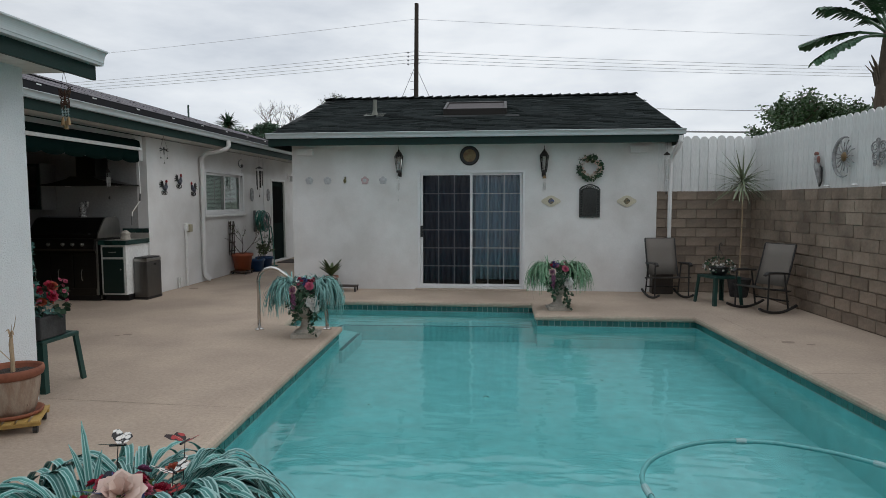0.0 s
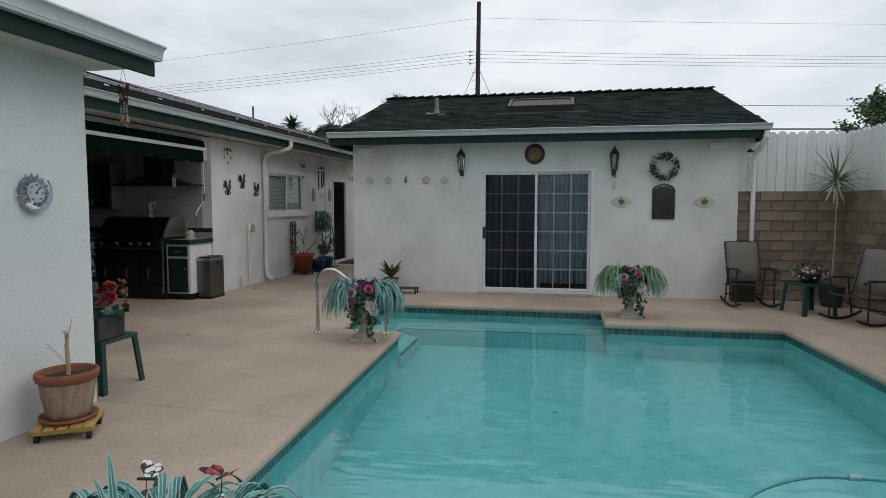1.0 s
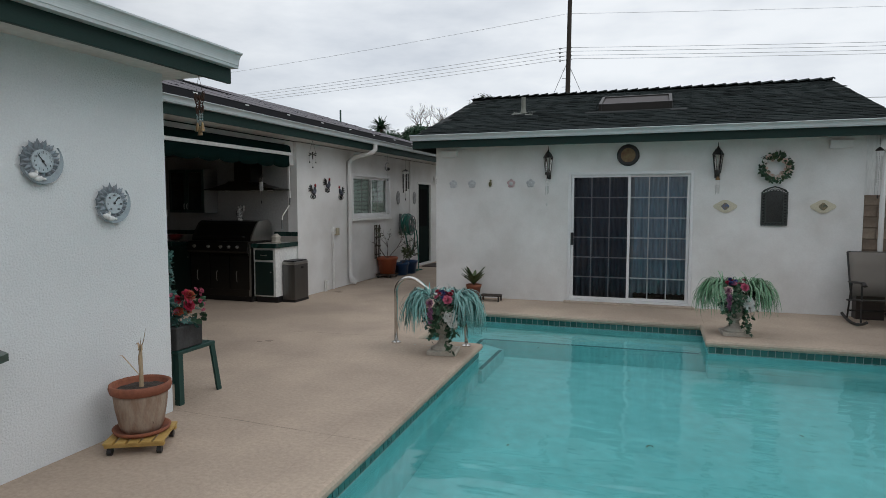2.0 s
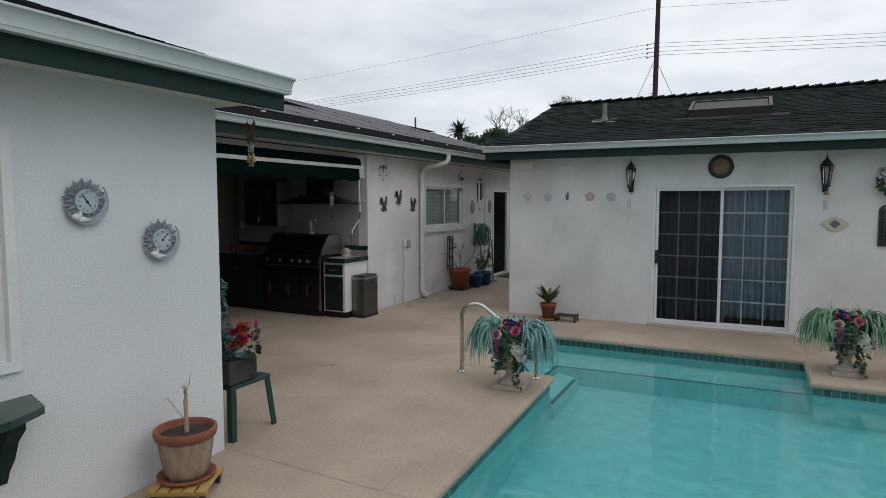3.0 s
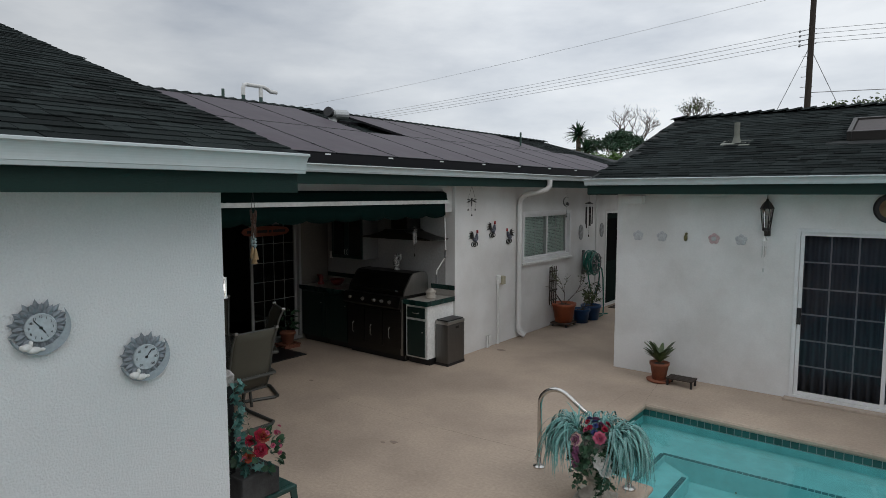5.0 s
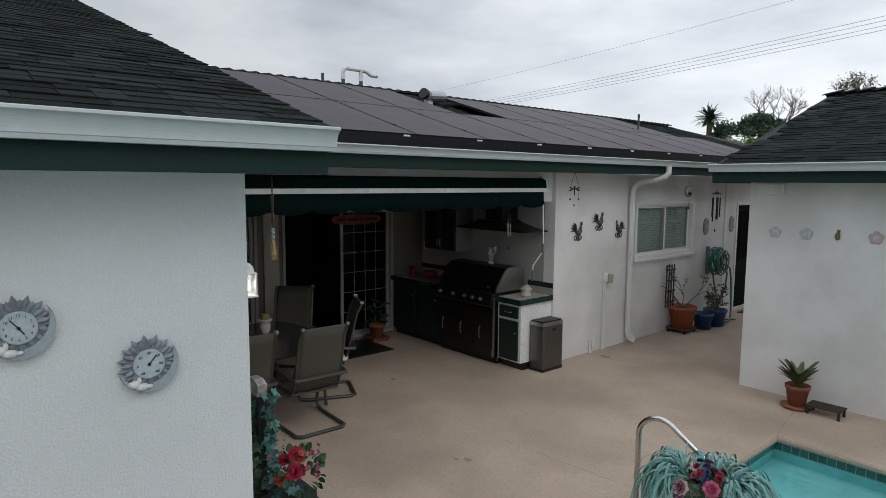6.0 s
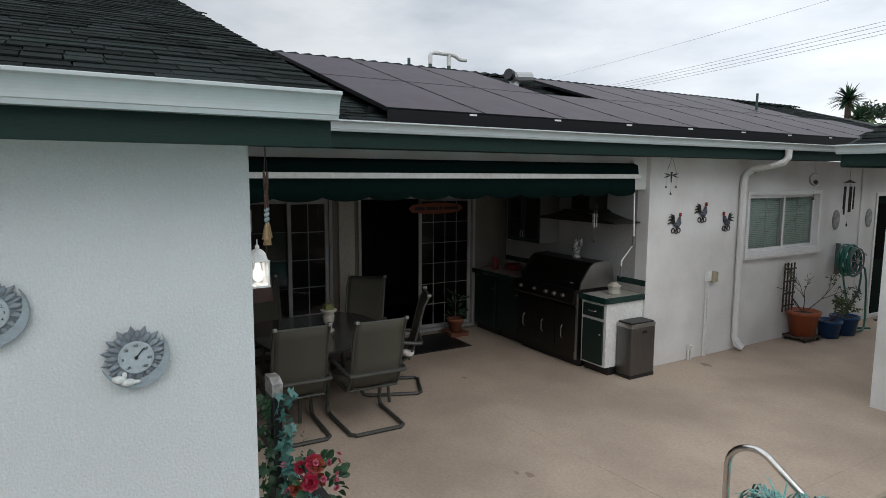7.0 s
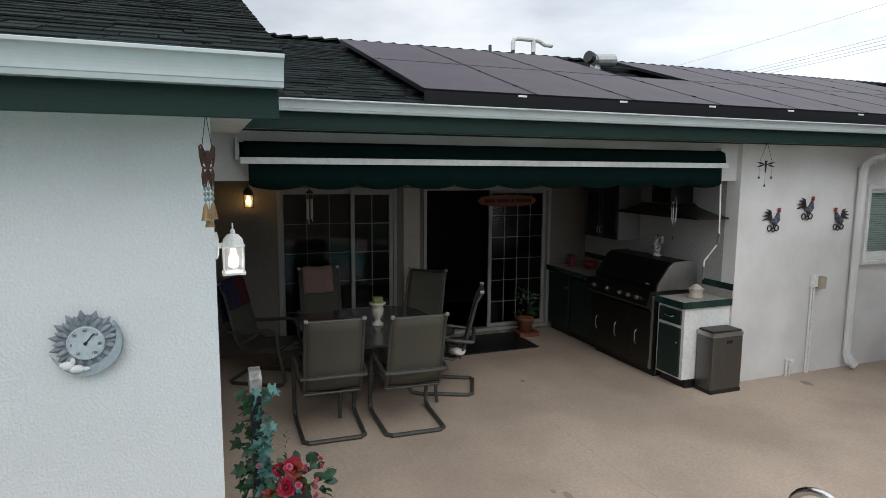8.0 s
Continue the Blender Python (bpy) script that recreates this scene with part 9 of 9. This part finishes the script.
for k, z in enumerate((8.78, 8.95, 9.15, 9.33)):
    span("power_line", (PX - 0.3, PYY, z), (-85, 43.5 + k * 0.3, z + 0.1), 0.9, 0.009, "thin overhead power line strung from the pole")
    span("power_line", (PX + 0.2, PYY, z), (85, 45 + k * 0.3, z + 0.3), 0.9, 0.009, "thin overhead power line strung from the pole")
span("top_line", (PX, PYY, 11.0), (-85, 46, 11.4), 1.0, 0.007, "single top line with small marker balls")
span("top_line", (PX, PYY, 11.0), (85, 46, 11.2), 1.0, 0.007, "single top line with small marker balls")
span("phone_cable", (PX, PYY, 6.75), (70, 41, 6.9), 0.7, 0.016, "dark phone cable strung low from the pole")
span("phone_cable", (PX, PYY, 5.45), (60, 37, 5.5), 0.5, 0.045, "thick black phone cable strung low from the pole")
span("phone_cable", (PX, PYY, 5.2), (-60, 37, 5.0), 0.5, 0.040, "thick black phone cable strung low from the pole")


def tree(name, loc, label, r_, height, trunk, spread, leaves, lmat, lsize, depth=4, limbs=4, bark=None):
    """A tapered trunk with forking limbs and a loose crown of small leaves."""
    t_ = thing(name, loc, label, "tree")
    bm = B()
    tips = []

    def grow(p, d, L, th, k):
        q = p + d * L * 0.5 + rnd_dir(r_, -1, 1) * L * 0.10
        e = p + d * L + rnd_dir(r_, -1, 1) * L * 0.06
        tube(bm, [p, q, e], [th, th * 0.85, th * 0.68], 6 if k > 1 else 4)
        if k <= 1:
            tips.append((p, e))
        if k > 0:
            for _ in range(r_.choice((2, 3, 3))):
                grow(e, (d + rnd_dir(r_, -0.35, 0.9) * spread).normalized(), L * r_.uniform(0.60, 0.86), th * 0.60, k - 1)
    for _ in range(limbs):
        grow(Vector((r_.uniform(-0.1, 0.1), r_.uniform(-0.1, 0.1), trunk * 0.9)), (Vector((0, 0, 1)) + rnd_dir(r_, -0.2, 0.3) * spread).normalized(), (height - trunk) * 0.30, (height - trunk) * 0.021, depth)
    tagged(part("branch_mass", bm, bark or BARK, t_), kind="stuff")
    bm = B()
    tube(bm, [(0, 0, 0), (0.05, 0, trunk * 0.5), (0, 0, trunk)], [height * 0.035, height * 0.028, height * 0.022], 10)
    part("trunk", bm, bark or BARK, t_)
    if leaves:
        lv = Leaves()
        for p, e in tips:
            for _ in range(leaves):
                lv.poly(p.lerp(e, r_.random()) + rnd_dir(r_, -1, 1) * lsize * 1.6, rnd_dir(r_, -0.7, 0.9), rnd_dir(r_, 0, 1), oval(lsize * r_.uniform(0.6, 1.4), lsize * 0.30))
        lv.build("crown", lmat, t_, kind="stuff")
    return t_


LEAF_CITRUS = leaf_mat("citrus_leaf", (0.035, 0.085, 0.030), (0.075, 0.14, 0.05), 0.4)
r = random.Random(101)
tree("broadleaf_tree", (-11.3, 29.4, -0.11), "dark green leafy tree behind the house roof", r, 6.0, 3.9, 0.85, 24, LEAF_DARK, 0.09, 4, 5)
tree("broadleaf_tree", (-10.3, 26.2, -0.11), "fresh green leafy shrub tree behind the roof", r, 5.0, 3.3, 0.85, 34, LEAF_FRESH, 0.075, 3, 6)
tree("bare_tree", (-11.1, 31.4, -0.11), "pale bare twiggy tree behind the roof", r, 7.2, 5.0, 0.75, 0, None, 0.1, 5, 4, TWIG)
tree("bare_tree", (-6.5, 23.6, -0.11), "bare twiggy tree beyond the guest house", r, 6.1, 4.7, 0.62, 1, LEAF_OLIVE, 0.05, 5, 3, TWIG)
tree("broadleaf_tree", (-4.3, 60.0, -0.11), "green leafy tree far beyond the ridge", r, 12.0, 5.4, 0.85, 12, LEAF_OLIVE, 0.25, 4, 5)
tree("citrus_tree", (7.0, 16.6, -0.11), "dense dark green citrus tree behind the fence", r, 4.7, 1.8, 0.95, 44, LEAF_CITRUS, 0.075, 4, 6)
tree("citrus_tree", (8.6, 16.0, -0.11), "dark green leafy tree behind the fence", r, 4.6, 1.8, 0.95, 44, LEAF_CITRUS, 0.075, 4, 5)


def yucca(loc, label, trunk, n, L, w, mat_):
    y_ = thing("yucca_palm", loc, label, "palm")
    bm = B()
    tube(bm, [(0, 0, 0), (0.05, 0, trunk * 0.5), (0, 0, trunk)], [0.13, 0.11, 0.10], 10)
    part("trunk", bm, BARK, y_)
    lv = Leaves()
    for _ in range(n):
        d = rnd_dir(r, -0.5, 1.0)
        s0 = Vector((0, 0, trunk - 0.05 + 0.2 * r.random()))
        q = L * r.uniform(0.7, 1.1)
        lv.blade([s0 + d * q * t + Vector((0, 0, -0.18 * q * t * t)) for t in (0, 0.4, 0.75, 1.0)], [w * 0.7, w, w * 0.7, 0.002])
    lv.build("crown", mat_, y_, kind="stuff")


yucca((-12.6, 28.6, -0.11), "spiky yucca palm behind the house roof", 5.1, 110, 0.72, 0.045, LEAF_DARK)
yucca((-11.8, 27.8, -0.11), "spiky yucca palm behind the house roof", 4.4, 70, 0.65, 0.045, LEAF_DARK)
yucca((8.7, 14.9, -0.11), "spiky yucca palm behind the fence", 3.4, 80, 0.55, 0.035, LEAF_OLIVE)

# giant bird of paradise with split paddle leaves
gb = thing("giant_bird_of_paradise", (7.0, 14.0, -0.11), "tall trunk with ragged split banana-like leaves", "palm")
bm = B()
pts = [(0.0, 0, 0), (0.05, 0, 1.5), (-0.02, 0, 3.0), (0.06, 0, 4.2), (0.10, 0, 4.9)]
tube(bm, pts, [0.24, 0.20, 0.17, 0.17, 0.14], 14)
for k in range(26):
    a = r.uniform(0, 6.283)
    z = r.uniform(1.8, 4.8)
    d = Vector((math.cos(a), math.sin(a), 0))
    tube(bm, [d * 0.14 + Vector((0, 0, z - 0.25)), d * 0.20 + Vector((0, 0, z)), d * (0.26 + 0.1 * r.random()) + Vector((0, 0, z + 0.18))], [0.05, 0.04, 0.012], 5, flat=0.4)
part("trunk", bm, BARK, gb)
PADDLE = leaf_mat("split_paddle_leaf", (0.055, 0.14, 0.065), (0.03, 0.08, 0.04), 0.4)
for az, elev, L, droop in ((178, 42, 1.7, 1.0), (196, 8, 1.65, 1.35), (160, 62, 1.6, 0.7), (150, 25, 1.6, 1.1), (225, 48, 1.7, 0.9), (250, 20, 1.6, 1.1), (300, 50, 1.7, 0.8), (20, 40, 1.7, 0.9), (80, 45, 1.6, 0.9), (110, 68, 1.6, 0.6)):
    d = Vector((math.cos(radians(az)), math.sin(radians(az)), 0))
    e = radians(elev)
    s0 = Vector((0.10, 0, 4.75))
    rib = [s0 + d * (L * t * math.cos(e)) + Vector((0, 0, L * t * math.sin(e) - droop * 0.55 * t * t)) for t in [i / 14 for i in range(15)]]
    side = Vector((-d.y, d.x, 0))
    lv = Leaves()
    for i in range(5, 15):
        t = i / 14
        hw = 0.36 * math.sin(math.pi * min(1.0, (t - 0.28) / 0.80)) ** 0.7 if t > 0.29 else 0.05
        dirn = (rib[min(i + 1, 14)] - rib[i - 1]).normalized()
        for s_ in (-1, 1):
            for q in (0.0, 0.5):
                p = rib[i].lerp(rib[min(i + 1, 14)], q)
                out = (side * s_ + dirn * 0.75 + Vector((0, 0, -0.35 - 0.2 * r.random()))).normalized()
                ln = hw * r.uniform(0.8, 1.12)
                lv.blade([p, p + out * ln * 0.55 + Vector((0, 0, 0.02)), p + out * ln], [0.055, 0.055, 0.022])
    leaf = lv.build("leaf", PADDLE, gb)
    bm = B()
    tube(bm, rib, [0.035 - 0.030 * i / 14 for i in range(15)], 6)
    part("stem", bm, PADDLE, leaf)

# neighbouring house walls, plain, to close the yard behind the camera
cl = tagged(new("wall_south"), "plain white garden wall closing the yard", "wall", kind="structure")
bm = B()
box(bm, -4.2, -4.2, -0.1, 5.4, -4.02, 2.4)
part("body", bm, FENCE_WHITE, cl)
